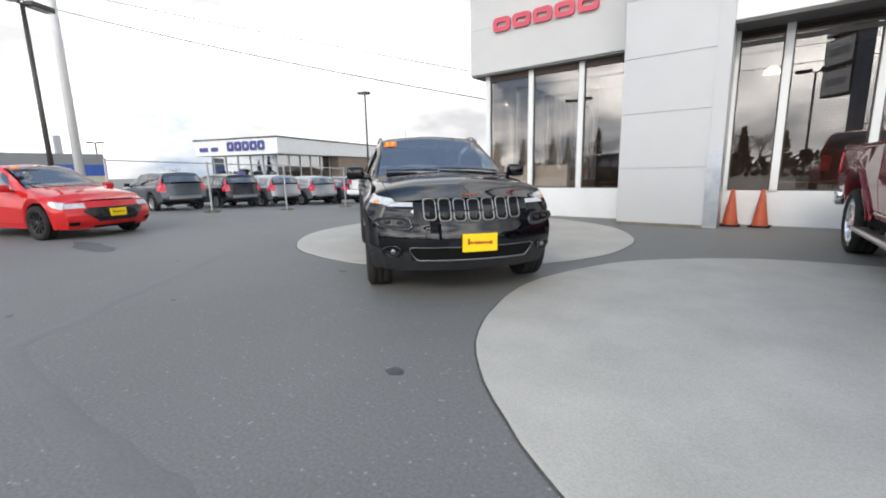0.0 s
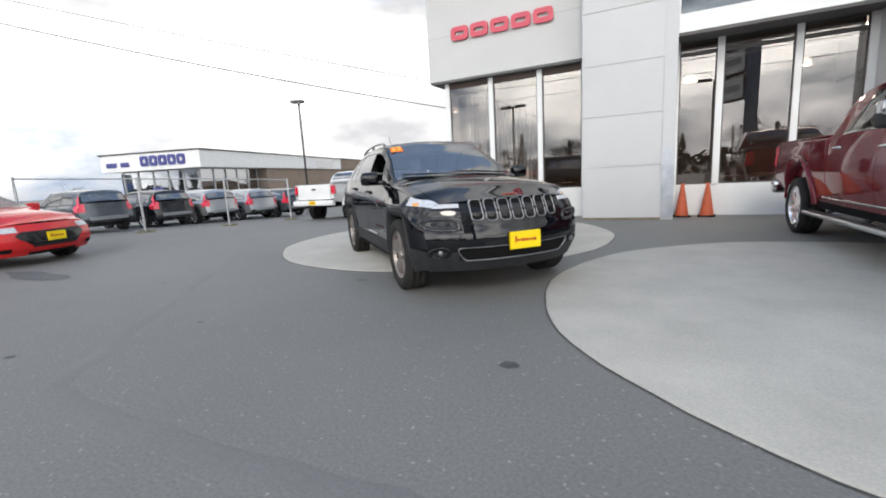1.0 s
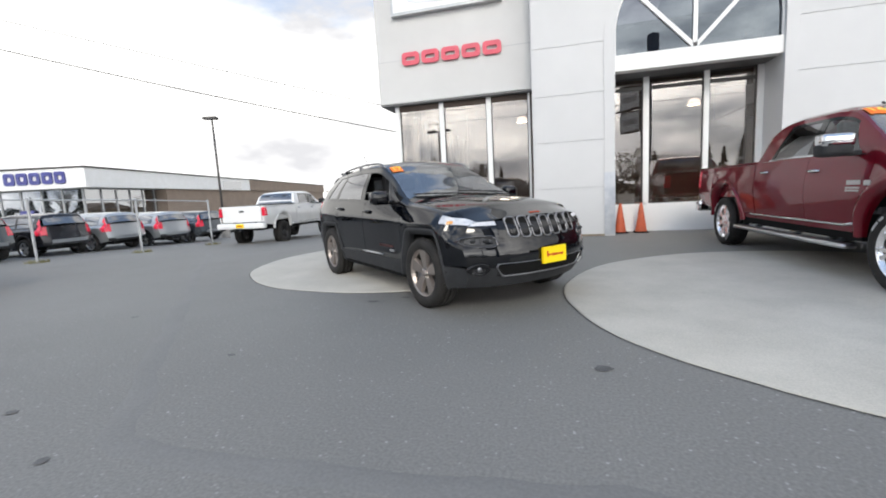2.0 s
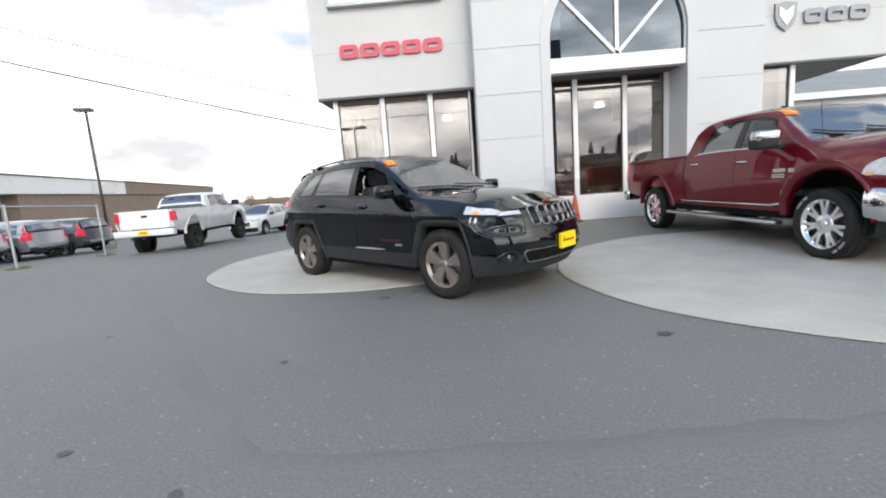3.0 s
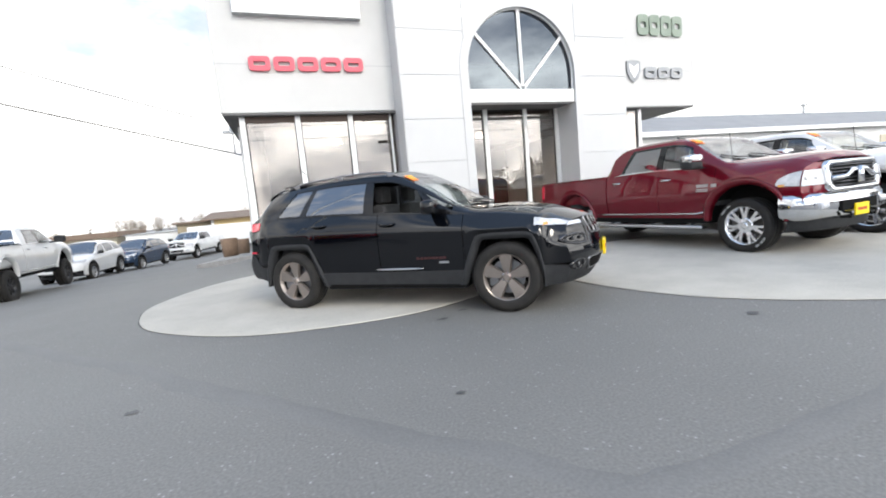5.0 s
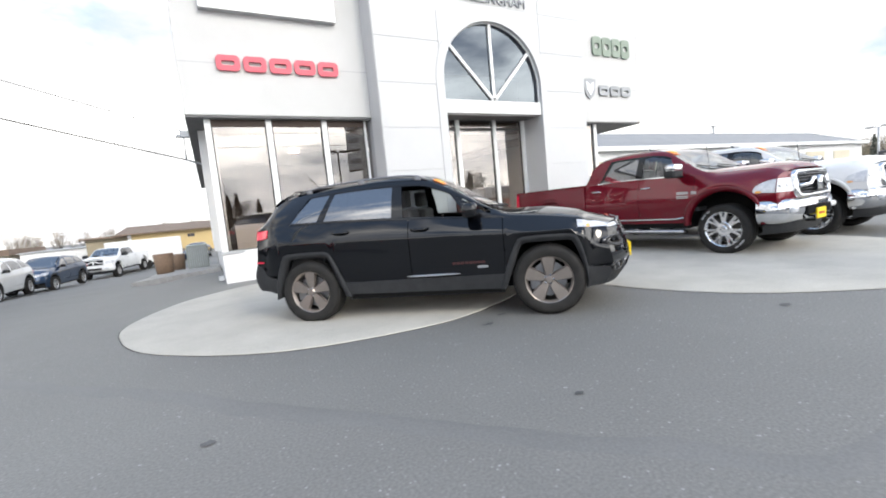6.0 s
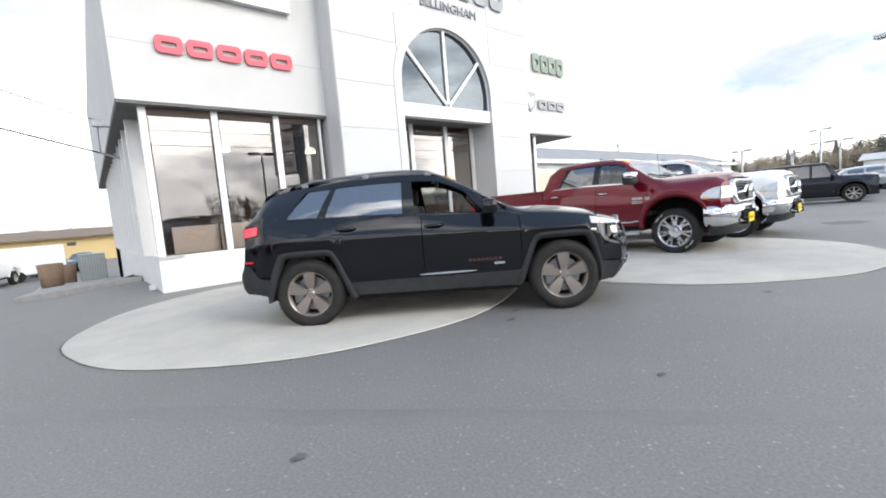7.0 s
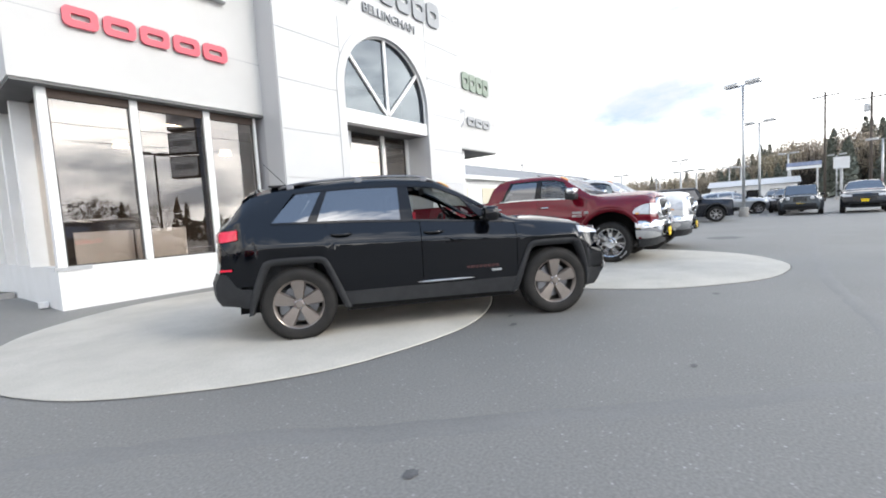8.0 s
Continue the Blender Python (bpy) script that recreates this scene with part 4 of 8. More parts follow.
    box(bm, -1.6, 0.02, -0.58, 0.58, 1.565, 1.58)
    for s in (1, -1):
        box(bm, -0.95, 0.8, s * 0.79 - 0.02, s * 0.79 + 0.02, 0.5, 1.06)
    part("cabin_lining", bm, SEATMAT, car)
    bm = bmesh.new()
    p = sk.at(0.16, 6.0, 1)
    box(bm, p.x - 0.12, p.x - 0.09, -0.12, 0.12, p.z - 0.12, p.z - 0.05, 0.01)
    part("rear_view_mirror", bm, BLACKPL, car)
    liners(sk, car)
    for xw in (1.35, -1.35):
        for s in (1, -1):
            wheel(car, xw, s * 0.80, 0.356, 0.235, 0.242, (5, 0, 0.036, 0.082), RUBBER, BRONZE).location.z += 0.032
    return car


RAM_SPEC = dict(
    wb=3.795, front=2.77, rear=-3.12, arch=0.575, arch_z=0.49, floor=0.46, ramp_f=0.45, ramp_r=0.3, plan_f=0.15, plan_r=0.04, bulge=0.015, tension=0.75,
    rake_f=curve([(0.4, -0.03), (0.85, 0.0), (1.25, -0.05), (1.5, -0.08)]),
    rake_r=curve([(0.4, 0.0), (1.4, 0.0)]),
    zb=[(-3.12, 0.72), (-2.6, 0.66), (-1, 0.56), (1, 0.55), (2.3, 0.56), (2.77, 0.58)],
    z1=[(-3.12, 0.82), (0, 0.70), (2.77, 0.72)],
    w1=[(-3.12, 0.95), (0, 0.955), (2.4, 0.96), (2.77, 0.93)],
    z2=[(-3.12, 1.02), (0, 1.0), (2.77, 0.98)],
    w2=[(-3.12, 0.985), (-1.9, 1.0), (-1.0, 0.985), (0.5, 0.985), (1.9, 1.0), (2.77, 0.965)],
    z3=[(-3.12, 1.36), (-0.95, 1.345), (-0.6, 1.385), (0, 1.40), (1.2, 1.365), (1.6, 1.31), (2.4, 1.265), (2.77, 1.21)],
    w3=[(-3.12, 0.955), (-0.95, 0.955), (-0.6, 0.93), (0.5, 0.92), (1.3, 0.915), (2, 0.92), (2.77, 0.87)],
    z4=[(-3.12, 1.40), (-0.95, 1.385), (-0.88, 1.41), (-0.72, 1.72), (-0.5, 1.855), (-0.1, 1.88), (0.5, 1.875), (0.82, 1.83), (1.22, 1.6), (1.58, 1.40), (1.75, 1.37), (2.3, 1.36), (2.62, 1.335), (2.77, 1.27)],
    w4=[(-3.12, 0.93), (-0.95, 0.92), (-0.82, 0.86), (-0.5, 0.745), (0.5, 0.735), (0.9, 0.75), (1.3, 0.81), (1.6, 0.85), (1.8, 0.78), (2.5, 0.765), (2.77, 0.72)],
    z6=[(-3.12, 1.40), (-0.95, 1.39), (-0.88, 1.42), (-0.72, 1.76), (-0.5, 1.92), (0.1, 1.95), (0.5, 1.94), (0.74, 1.89), (1.2, 1.63), (1.58, 1.44), (1.75, 1.45), (2.3, 1.45), (2.58, 1.425), (2.72, 1.39), (2.77, 1.33)],
)


def pickup(m, name, label, paint_mat, rim_mat, lift=0.0, r=0.42, front_trim=CHROME, year="", steps=True, letters=False, body_rim=(7, 0.17, 0.03, 0.022), plate_front=True, group="", sink=0.0):
    car = tagged(empty(name, Matrix.Translation((0, 0, -sink)) @ m), label, "pickup truck", group)
    spec = dict(RAM_SPEC)
    for k in ("zb", "z1", "z2", "z3", "z4", "z6"):
        spec[k] = [(x, z + lift) for x, z in spec[k]]
    spec["arch_z"] += lift
    spec["floor"] += lift
    if lift:
        f0, r0 = spec["rake_f"], spec["rake_r"]
        spec["rake_f"] = lambda z: f0(z - lift)
        spec["rake_r"] = lambda z: r0(z - lift)
    sk = Skin(spec)
    xf, xr, L = sk.xf, sk.xr, lift
    vz = lambda x0, x1, z: (lambda u: sk.v_of(x0 + (x1 - x0) * u, z))
    cabx = -0.85
    for s in (1, -1):
        bm = bmesh.new()
        sk.side(bm, s, 1.45, 2.44, 0.0, 4.0, 34, 14, flange=0)
        sk.side(bm, s, 2.44, xf, vz(2.44, xf, 0.84 + L), 4.0, 14, 10, flange=0.01)
        part("fender", bm, paint_mat, car, "", True)
        part("cab_corner", sk.side(bmesh.new(), s, cabx, lambda t: -0.5 + 0.22 * t, 3.0, 4.0, 10, 8, flange=0.0), paint_mat, car, "", True)
        part("roof_side", sk.side(bmesh.new(), s, -0.8, 1.5, 3.88, 4.0, 36, 2, flange=0.012), paint_mat, car, "", True)
    part("roof", sk.top(bmesh.new(), cabx, 0.70, 1.0, 24, 16), paint_mat, car, "", True)
    part("hood", sk.top(bmesh.new(), lambda q: 1.60 - 0.05 * q * q, xf, 0.985, 20, 20), paint_mat, car, "", True)
    # bed with inner walls
    bed = bmesh.new()
    for s in (1, -1):
        sk.side(bed, s, xr, cabx - 0.02, 0.0, 4.0, 44, 12)
        box(bed, xr + 0.06, cabx - 0.06, s * 0.85 - 0.04, s * 0.85 + 0.04, 0.85 + L, 1.385 + L, 0.012)
        box(bed, xr + 0.02, cabx - 0.04, s * 0.90 - 0.06, s * 0.90 + 0.045, 1.385 + L, 1.402 + L, 0.006)
    box(bed, xr + 0.04, cabx - 0.04, -0.85, 0.85, 0.80 + L, 0.86 + L)
    box(bed, cabx - 0.07, cabx - 0.03, -0.92, 0.92, 0.8 + L, 1.385 + L)
    part("bed", bed, paint_mat, car, "", True)
    tg = bmesh.new()
    sk.end(tg, False, 0.80 + L, 1.39 + L, 0.80, 16, 8)
    box(tg, xr, xr + 0.05, -0.8, 0.8, 0.82 + L, 1.39 + L, 0.01)
    tgo = part("tailgate", tg, paint_mat, car, "", True)
    bm = bmesh.new()
    box(bm, xr - 0.012, xr + 0.0, -0.1, 0.1, 1.17 + L, 1.24 + L, 0.01)
    part("tailgate_handle", bm, BLACKPL, tgo)
    for s in (1, -1):
        bm = bmesh.new()
        sk.side(bm, s, xr - 0.0, xr + 0.1, vz(xr, xr + 0.1, 1.02 + L), vz(xr, xr + 0.1, 1.33 + L), 3, 5, off=0.008, flange=0.01)
        sk.end(bm, False, 1.02 + L, 1.33 + L, s * 0.99, 5, 5, 0.01, 0.01, s * 0.83)
        part("tail_lamp", bm, REDLENS, car, "", True)
    bm = bmesh.new()
    box(bm, xr - 0.17, xr + 0.05, -0.98, 0.98, 0.56 + L, 0.77 + L, 0.04)
    rb = part("rear_bumper", bm, front_trim, car, "", True)
    bm = bmesh.new()
    box(bm, xr - 0.19, xr - 0.165, -0.16, 0.16, 0.6 + L, 0.75 + L, 0.004)
    rp = part("rear_plate", bm, YELLOW, rb, "yellow dealer plate")
    bm = bmesh.new()
    box(bm, xr - 0.194, xr - 0.188, -0.11, 0.11, 0.655 + L, 0.69 + L)
    part("plate_writing", bm, INKRED, rp)
    bm = bmesh.new()
    box(bm, xr - 0.2, xr - 0.1, -0.05, 0.05, 0.46 + L, 0.54 + L, 0.01)
    tube(bm, [(xr - 0.3, 0.3, 0.5 + L), (-1.2, 0.32, 0.55 + L)], 0.045, 8)
    box(bm, xr + 0.2, -2.2, -0.5, 0.5, 0.5 + L, 0.66 + L, 0.03)
    part("hitch_and_exhaust", bm, BLACKPL, car)
    # doors and glass
    for s in (1, -1):
        fd = part("door", sk.side(bmesh.new(), s, 0.405, 1.443, vz(0.405, 1.443, 0.62 + L), 2.99, 18, 12), paint_mat, car, "", True)
        rd = part("door", sk.side(bmesh.new(), s, cabx + 0.006, 0.398, vz(cabx, 0.398, 0.62 + L), 2.99, 18, 12), paint_mat, car, "", True)
        bm = bmesh.new()
        sk.side(bm, s, cabx, 1.45, 0.0, vz(cabx, 1.45, 0.612 + L), 20, 2)
        part("rocker", bm, paint_mat, car, "", True)
        handle(sk, fd, 0.55, 1.215 + L, s, CHROME, 0.22)
        handle(sk, rd, -0.58, 1.235 + L, s, CHROME, 0.22)
        bm = bmesh.new()
        sk.side(bm, s, cabx + 0.32, 1.3, 2.985, 3.03, 36, 1, off=0.006, flange=0.01)
        part("belt_strip", bm, CHROME, car, "chrome belt strip", True)
        bm = bmesh.new()
        sk.side(bm, s, lambda t: 0.32 + 0.02 * t, lambda t: 0.46 - 0.0 * t, 3.03, 3.9, 3, 6, off=-0.002, flange=0.01)
        sk.side(bm, s, lambda t: -0.5 + 0.22 * t, lambda t: -0.44 + 0.22 * t, 3.03, 3.88, 2, 6, off=0.0, flange=0.01)
        sk.side(bm, s, -0.3, 0.98, 3.83, 3.89, 24, 1, off=0.002, flange=0.01)
        part("window_trim", bm, GLOSSBLACK, car, "", True)
        bm = bmesh.new()
        sk.side(bm, s, lambda t: -0.45 + 0.22 * t, 0.33, 3.03, 3.85, 10, 6, off=-0.006, flange=0)
        part("rear_window", bm, PRIVACY, rd, "", True)
        bm = bmesh.new()
        sk.side(bm, s, 0.45, lambda t: 1.26 - 0.3 * t, 3.03, 3.85, 12, 6, off=-0.006, flange=0)
        part("front_window", bm, CARGLASS, fd, "", True)
        bm = bmesh.new()
        sk.side(bm, s, lambda t: 1.25 - 0.3 * t, 1.455, 3.0, 3.9, 6, 6, off=0.0, flange=0.0)
        part("a_pillar_side", bm, paint_mat, car, "", True)
        mirror(sk, car, 1.2, 1.38 + L, s, BLACKPL, (0.2, 0.28, 0.22), 0.2, CHROME if front_trim is CHROME else None)
        for xw in (spec["wb"] / 2, -spec["wb"] / 2):
            arch_trim(sk, car, xw, s, 0.075, 0.035, paint_mat, 2, 178, square=0.02)
        bm = bmesh.new()
        pts = [sk.on_side(-1.15 + k * 0.25, 0.625 + L, s, 0.016) for k in range(11)]
        tube(bm, pts, 0.013, 6)
        part("side_moulding", bm, CHROME, car, "chrome strip along the doors", True)
        if steps:
            bm = bmesh.new()
            box(bm, -1.28, 1.3, s * 1.0 - 0.07, s * 1.0 + 0.07, 0.385 + L, 0.44 + L, 0.025)
            st = part("side_step", bm, SATIN, car, "satin silver side step", True)
            for x in (-0.8, 0.2, 1.0):
                bm = bmesh.new()
                tube(bm, [(x, s * 0.97, 0.41 + L), (x, s * 0.7, 0.56 + L)], 0.025, 6)
                part("step_bracket", bm, BLACKPL, st)
        # side badges as bars
        bm = bmesh.new()
        for k, (dx, z, w, h) in enumerate(((0.0, 1.075, 0.2, 0.045), (0.0, 1.02, 0.2, 0.018), (0.0, 0.992, 0.2, 0.018), (0.19, 1.07, 0.09, 0.05))):
            q = sk.on_side(1.26 + dx, z + L, s, 0.004)
            box(bm, 1.26 + dx - w / 2, 1.26 + dx + w / 2, q.y - 0.003, q.y + 0.003, z + L - h / 2, z + L + h / 2, 0.002)
        part("side_badge", bm, SATIN, fd, "silver badge bars")
    # nose
    F = lambda y, z, d: sk.on_end(y, z + L, True, d)
    nose = bmesh.new()
    sk.end(nose, True, 0.6 + L, 1.30 + L, None, 30, 10)
    part("nose", nose, paint_mat, car, "", True)
    zc, hh = 1.075, 0.42
    o = round_rect(1.22, hh, 0.1, 6, 0, zc)
    i = round_rect(1.08, hh - 0.11, 0.06, 6, 0, zc)
    g = part("grille_surround", ring_patch(bmesh.new(), F, o, i, -0.02, 0.05), front_trim, car, "", True)
    bm = bmesh.new()
    sk.end(bm, True, zc - hh / 2 + 0.045 + L, zc + hh / 2 - 0.045 + L, 0.55, 24, 6, 0.014, 0)
    part("grille_back", bm, DARK, g)
    for k in range(7):
        z = zc - 0.13 + k * 0.044
        bm = bmesh.new()
        tube(bm, [F(-0.52 + 1.04 * j / 10, z, 0.03) for j in range(11)], 0.009, 5)
        part("grille_bar", bm, SMOKED, g)
    bm = bmesh.new()
    for s in (1, -1):
        tube(bm, [F(s * 0.54, zc - 0.03, 0.05), F(s * 0.3, zc - 0.02, 0.06), F(s * 0.16, zc + 0.06, 0.065), F(0, zc + 0.08, 0.065)], [0.03, 0.032, 0.03, 0.03], 8)
    tube(bm, [F(0, zc - 0.11, 0.055), F(0, zc + 0.1, 0.07)], 0.05, 8)
    part("grille_cross", bm, front_trim, g, "", True)
    for s in (1, -1):
        bm = bmesh.new()
        sk.side(bm, s, 2.34, xf, lambda u: sk.v_of(2.34 + (xf - 2.34) * u, 1.0 - 0.02 * u + L), lambda u: sk.v_of(2.34 + (xf - 2.34) * u, 1.04 + 0.14 * u ** 0.4 + L), 14, 5, off=0.01, flange=0.012)
        sk.end(bm, True, 0.98 + L, 1.18 + L, s * 0.97, 6, 5, 0.012, 0.012, s * 0.62)
        hl = part("headlamp", bm, LAMPGLASS, car, "", True)
        bm = bmesh.new()
        sk.side(bm, s, 2.38, 2.5, vz(2.38, 2.5, 0.985 + L), vz(2.38, 2.5, 1.015 + L), 3, 2, off=0.014, flange=0)
        part("indicator", bm, AMBER, hl)
        for yy in (0.72, 0.86):
            bm = bmesh.new()
            bmesh.ops.create_uvsphere(bm, u_segments=12, v_segments=8, radius=0.034, matrix=Matrix.Translation(F(s * yy, 1.075, 0.0)) @ Matrix.Diagonal((0.4, 1.5, 1, 1)))
            part("projector", bm, ALLOY, hl, "", True)
    # bumper, wrapped round to the wheel openings
    plan = [(2.38, 0.985), (2.47, 0.985), (2.56, 0.965), (2.64, 0.91), (2.70, 0.82), (2.745, 0.68), (2.77, 0.5), (2.785, 0.3), (2.79, 0.1)]
    plan = plan + [(x, -y) for x, y in reversed(plan)]
    bm = bmesh.new()
    rows = []
    for k, (x, y) in enumerate(plan):
        x0, y0 = plan[max(k - 1, 0)]
        x1, y1 = plan[min(k + 1, len(plan) - 1)]
        d = Vector((x1 - x0, y1 - y0, 0)).normalized()
        nrm = Vector((-d.y, d.x, 0))
        if nrm.x < 0 or (abs(nrm.x) < 0.02 and nrm.y * y < 0):
            nrm = -nrm
        rows.append([bm.verts.new(Vector((x, y, z + L)) + nrm * dx) for dx, z in ((-0.13, 0.875), (-0.01, 0.86), (0.02, 0.80), (0.025, 0.68), (0.01, 0.58), (-0.05, 0.51), (-0.16, 0.50))])
    for a, b in zip(rows, rows[1:]):
        for q in range(6):
            bm.faces.new((a[q], b[q], b[q + 1], a[q + 1]))
    bp = part("front_bumper", bm, front_trim, car, "", True)
    bm = bmesh.new()
    box(bm, xf - 0.02, xf + 0.055, -0.42, 0.42, 0.6 + L, 0.74 + L, 0.02)
    part("bumper_intake", bm, DARK, bp)
    bm = bmesh.new()
    rows = []
    for k in range(17):
        y = -0.9 + 1.8 * k / 16
        back = 0.42 * abs(y) ** 3.2
        rows.append([bm.verts.new((xf - 0.07 - back + dx, y, z + L)) for dx, z in ((0.03, 0.5), (0.02, 0.38), (-0.06, 0.34))])
    for a, b in zip(rows, rows[1:]):
        for q in range(2):
            bm.faces.new((a[q], b[q], b[q + 1], a[q + 1]))
    part("air_dam", bm, BLACKPL, bp, "", True)
    for s in (1, -1):
        bm = bmesh.new()
        box(bm, xf - 0.1, xf + 0.02, s * 0.7 - 0.09, s * 0.7 + 0.09, 0.65 + L, 0.74 + L, 0.03)
        part("fog_lamp", bm, LAMPGLASS, bp, "", True)
        bm = bmesh.new()
        tube(bm, [(xf - 0.02, s * 0.3, 0.51 + L), (xf + 0.09, s * 0.3, 0.51 + L), (xf + 0.09, s * 0.3, 0.57 + L), (xf - 0.02, s * 0.3, 0.58 + L)], 0.018, 6)
        part("tow_hook", bm, DARK, bp)
    if plate_front:
        bm = bmesh.new()
        box(bm, xf + 0.06, xf + 0.08, -0.16, 0.16, 0.52 + L, 0.68 + L, 0.004)
        pl = part("plate", bm, YELLOW, bp, "yellow dealer plate")
        bm = bmesh.new()
        box(bm, xf + 0.079, xf + 0.083, -0.11, 0.1, 0.58 + L, 0.62 + L)
        part("plate_writing", bm, INKRED, pl)
    part("windshield", sk.top(bmesh.new(), 0.71, lambda q: 1.60 - 0.06 * q * q, 0.93, 16, 14, 0, 0), WINDSHIELD, car, "", True)
    for s in (1, -1):
        def fn(u, t, s=s):
            q = s * (0.92 + 0.08 * t)
            return sk.at(0.70 + 0.88 * u, 6 - 2 * abs(q), s)

        part("a_pillar", sk.grid(bmesh.new(), fn, 14, 2, 0.02), paint_mat, car, "", True)
    part("back_window", sk.top(bmesh.new(), -0.86, -0.62, 0.85, 6, 12, 0.004, 0), PRIVACY, car, "", True)
    bm = bmesh.new()
    for y0, y1 in ((0.6, 0.0), (-0.05, -0.65)):
        pts = []
        for k in range(6):
            q = (y0 + (y1 - y0) * k / 5) / 0.85
            p = sk.at(1.52 - 0.03 * k, 6 - 2 * min(1, abs(q)), 1 if q >= 0 else -1)
            pts.append((p.x, p.y, p.z + 0.02))
        tube(bm, pts, 0.01, 6)
    part("wiper", bm, BLACKPL, car)
    if year:
        sticker(sk, car, 0.99, 0.82, -0.9, -0.62, year)
        bm = bmesh.new()
        p = sk.at(1.62, 4.3, -1)
        tube(bm, [(p.x, p.y, p.z), (p.x - 0.05, p.y, p.z + 0.45)], 0.004, 5)
        part("antenna", bm, BLACKPL, car)
        bm = bmesh.new()
        p = sk.at(0.1, 6, 1)
        tube(bm, [(p.x + 0.1, 0, p.z), (p.x, 0, p.z + 0.02), (p.x - 0.06, 0, p.z + 0.06)], [0.03, 0.025, 0.012], 6)
        part("roof_fin", bm, BLACKPL, car)
    cabin(sk, car, 1.32, 0.85 + L, 1.36 + L, (0.45, -0.4), SEATMAT, 0.4)
    bm = bmesh.new()
    box(bm, cabx + 0.05, 1.45, -0.85, 0.85, 0.75 + L, 0.82 + L)
    for s in (1, -1):
        box(bm, cabx + 0.05, 1.4, s * 0.86 - 0.02, s * 0.86 + 0.02, 0.75 + L, 1.33 + L)
    part("cabin_lining", bm, SEATMAT, car)
    liners(sk, car)
    for xw in (spec["wb"] / 2, -spec["wb"] / 2):
        for s in (1, -1):
            wheel(car, xw, s * 0.86, r, 0.28, 0.285 if rim_mat is CHROMERIM else 0.24, body_rim, RUBBER, rim_mat, True, letters).location.z += sink
    return car


def scaled(L, W, H, r, kind="suv"):
    """A plainer body in the proportions of its kind."""
    base = dict(SUV_SPEC)
    del base["crease"], base["arch_flat"]
    sx, sy, sz = L / 4.52, W / 1.86, H / 1.65
    if kind in ("sedan", "coupe"):
        base["z3"] = [(-2.3, 1.0), (-1.6, 1.02), (-0.5, 0.99), (0.7, 0.93), (1.2, 0.88), (1.9, 0.78), (2.22, 0.70)]
        base["z4"] = [(-2.3, 1.03), (-2.0, 1.08), (-1.75, 1.1), (-1.2, 1.30), (-0.8, 1.39), (-0.3, 1.41), (0.05, 1.37), (0.5, 1.17), (0.95, 0.97), (1.1, 0.94), (1.9, 0.81), (2.22, 0.72)]
        base["z6"] = [(-2.3, 1.06), (-2.0, 1.11), (-1.75, 1.13), (-1.2, 1.37), (-0.8, 1.46), (-0.3, 1.48), (0.05, 1.44), (0.5, 1.22), (0.95, 1.0), (1.1, 0.98), (1.8, 0.88), (2.22, 0.75)]
        base["w4"] = [(-2.3, 0.72), (-1.75, 0.66), (-1.0, 0.58), (0, 0.6), (0.5, 0.66), (0.95, 0.75), (1.1, 0.73), (2.22, 0.64)]
        base["z2"] = [(-2.3, 0.74), (0, 0.66), (2.22, 0.56)]
        base["z1"] = [(-2.3, 0.42), (0, 0.36), (2.22, 0.34)]
        base["zb"] = [(-2.3, 0.32), (0, 0.22), (2.22, 0.2)]
        base["rake_f"] = curve([(0.2, -0.08), (0.4, 0.03), (0.55, 0.0), (0.8, -0.15)])
        base["arch"], base["arch_z"], base["floor"] = 0.375, 0.31, 0.2
        base["plan_f"] = 0.3
        sz = H / 1.48
    if kind == "wagon":
        base["z4"] = [(-2.3, 1.0), (-2.22, 1.12), (-1.95, 1.42), (-1.5, 1.46), (-0.5, 1.49), (0.0, 1.46), (0.4, 1.30), (0.9, 1.05), (1.0, 1.02), (1.9, 0.9), (2.22, 0.82)]
        base["z6"] = [(-2.3, 1.02), (-2.22, 1.16), (-1.95, 1.50), (-1.5, 1.56), (-0.5, 1.58), (0.0, 1.54), (0.35, 1.38), (0.92, 1.08), (1.0, 1.06), (1.9, 0.96), (2.22, 0.85)]
        base["z3"] = [(-2.3, 0.98), (-1.8, 1.06), (0, 1.02), (0.7, 0.99), (1.9, 0.86), (2.22, 0.78)]
        sz = H / 1.6
    if kind == "boxy":
        base["z3"] = [(-2.3, 1.12), (0, 1.12), (0.75, 1.12), (0.85, 1.12), (2.0, 1.08), (2.22, 1.06)]
        base["w3"] = [(-2.3, 0.8), (0.8, 0.8), (1.0, 0.76), (2.22, 0.7)]
        base["z4"] = [(-2.3, 1.66), (-2.2, 1.72), (-1, 1.75), (0.35, 1.75), (0.5, 1.7), (0.82, 1.2), (0.95, 1.17), (2.0, 1.12), (2.22, 1.08)]
        base["w4"] = [(-2.3, 0.68), (0.4, 0.68), (0.82, 0.74), (1.0, 0.68), (2.22, 0.6)]
        base["z6"] = [(-2.3, 1.68), (-2.2, 1.75), (-1, 1.79), (0.35, 1.79), (0.5, 1.74), (0.82, 1.24), (0.95, 1.2), (2.0, 1.17), (2.22, 1.12)]
        base["rake_f"] = curve([(0.2, 0.0), (1.2, -0.03)])
        base["rake_r"] = curve([(0.2, 0.0), (1.2, 0.0)])
        base["arch"], base["arch_z"] = 0.47, 0.42
        base["plan_f"], base["plan_r"] = 0.1, 0.05
        base["bulge"] = 0.0
        sz = H / 1.79
    out = dict(base)
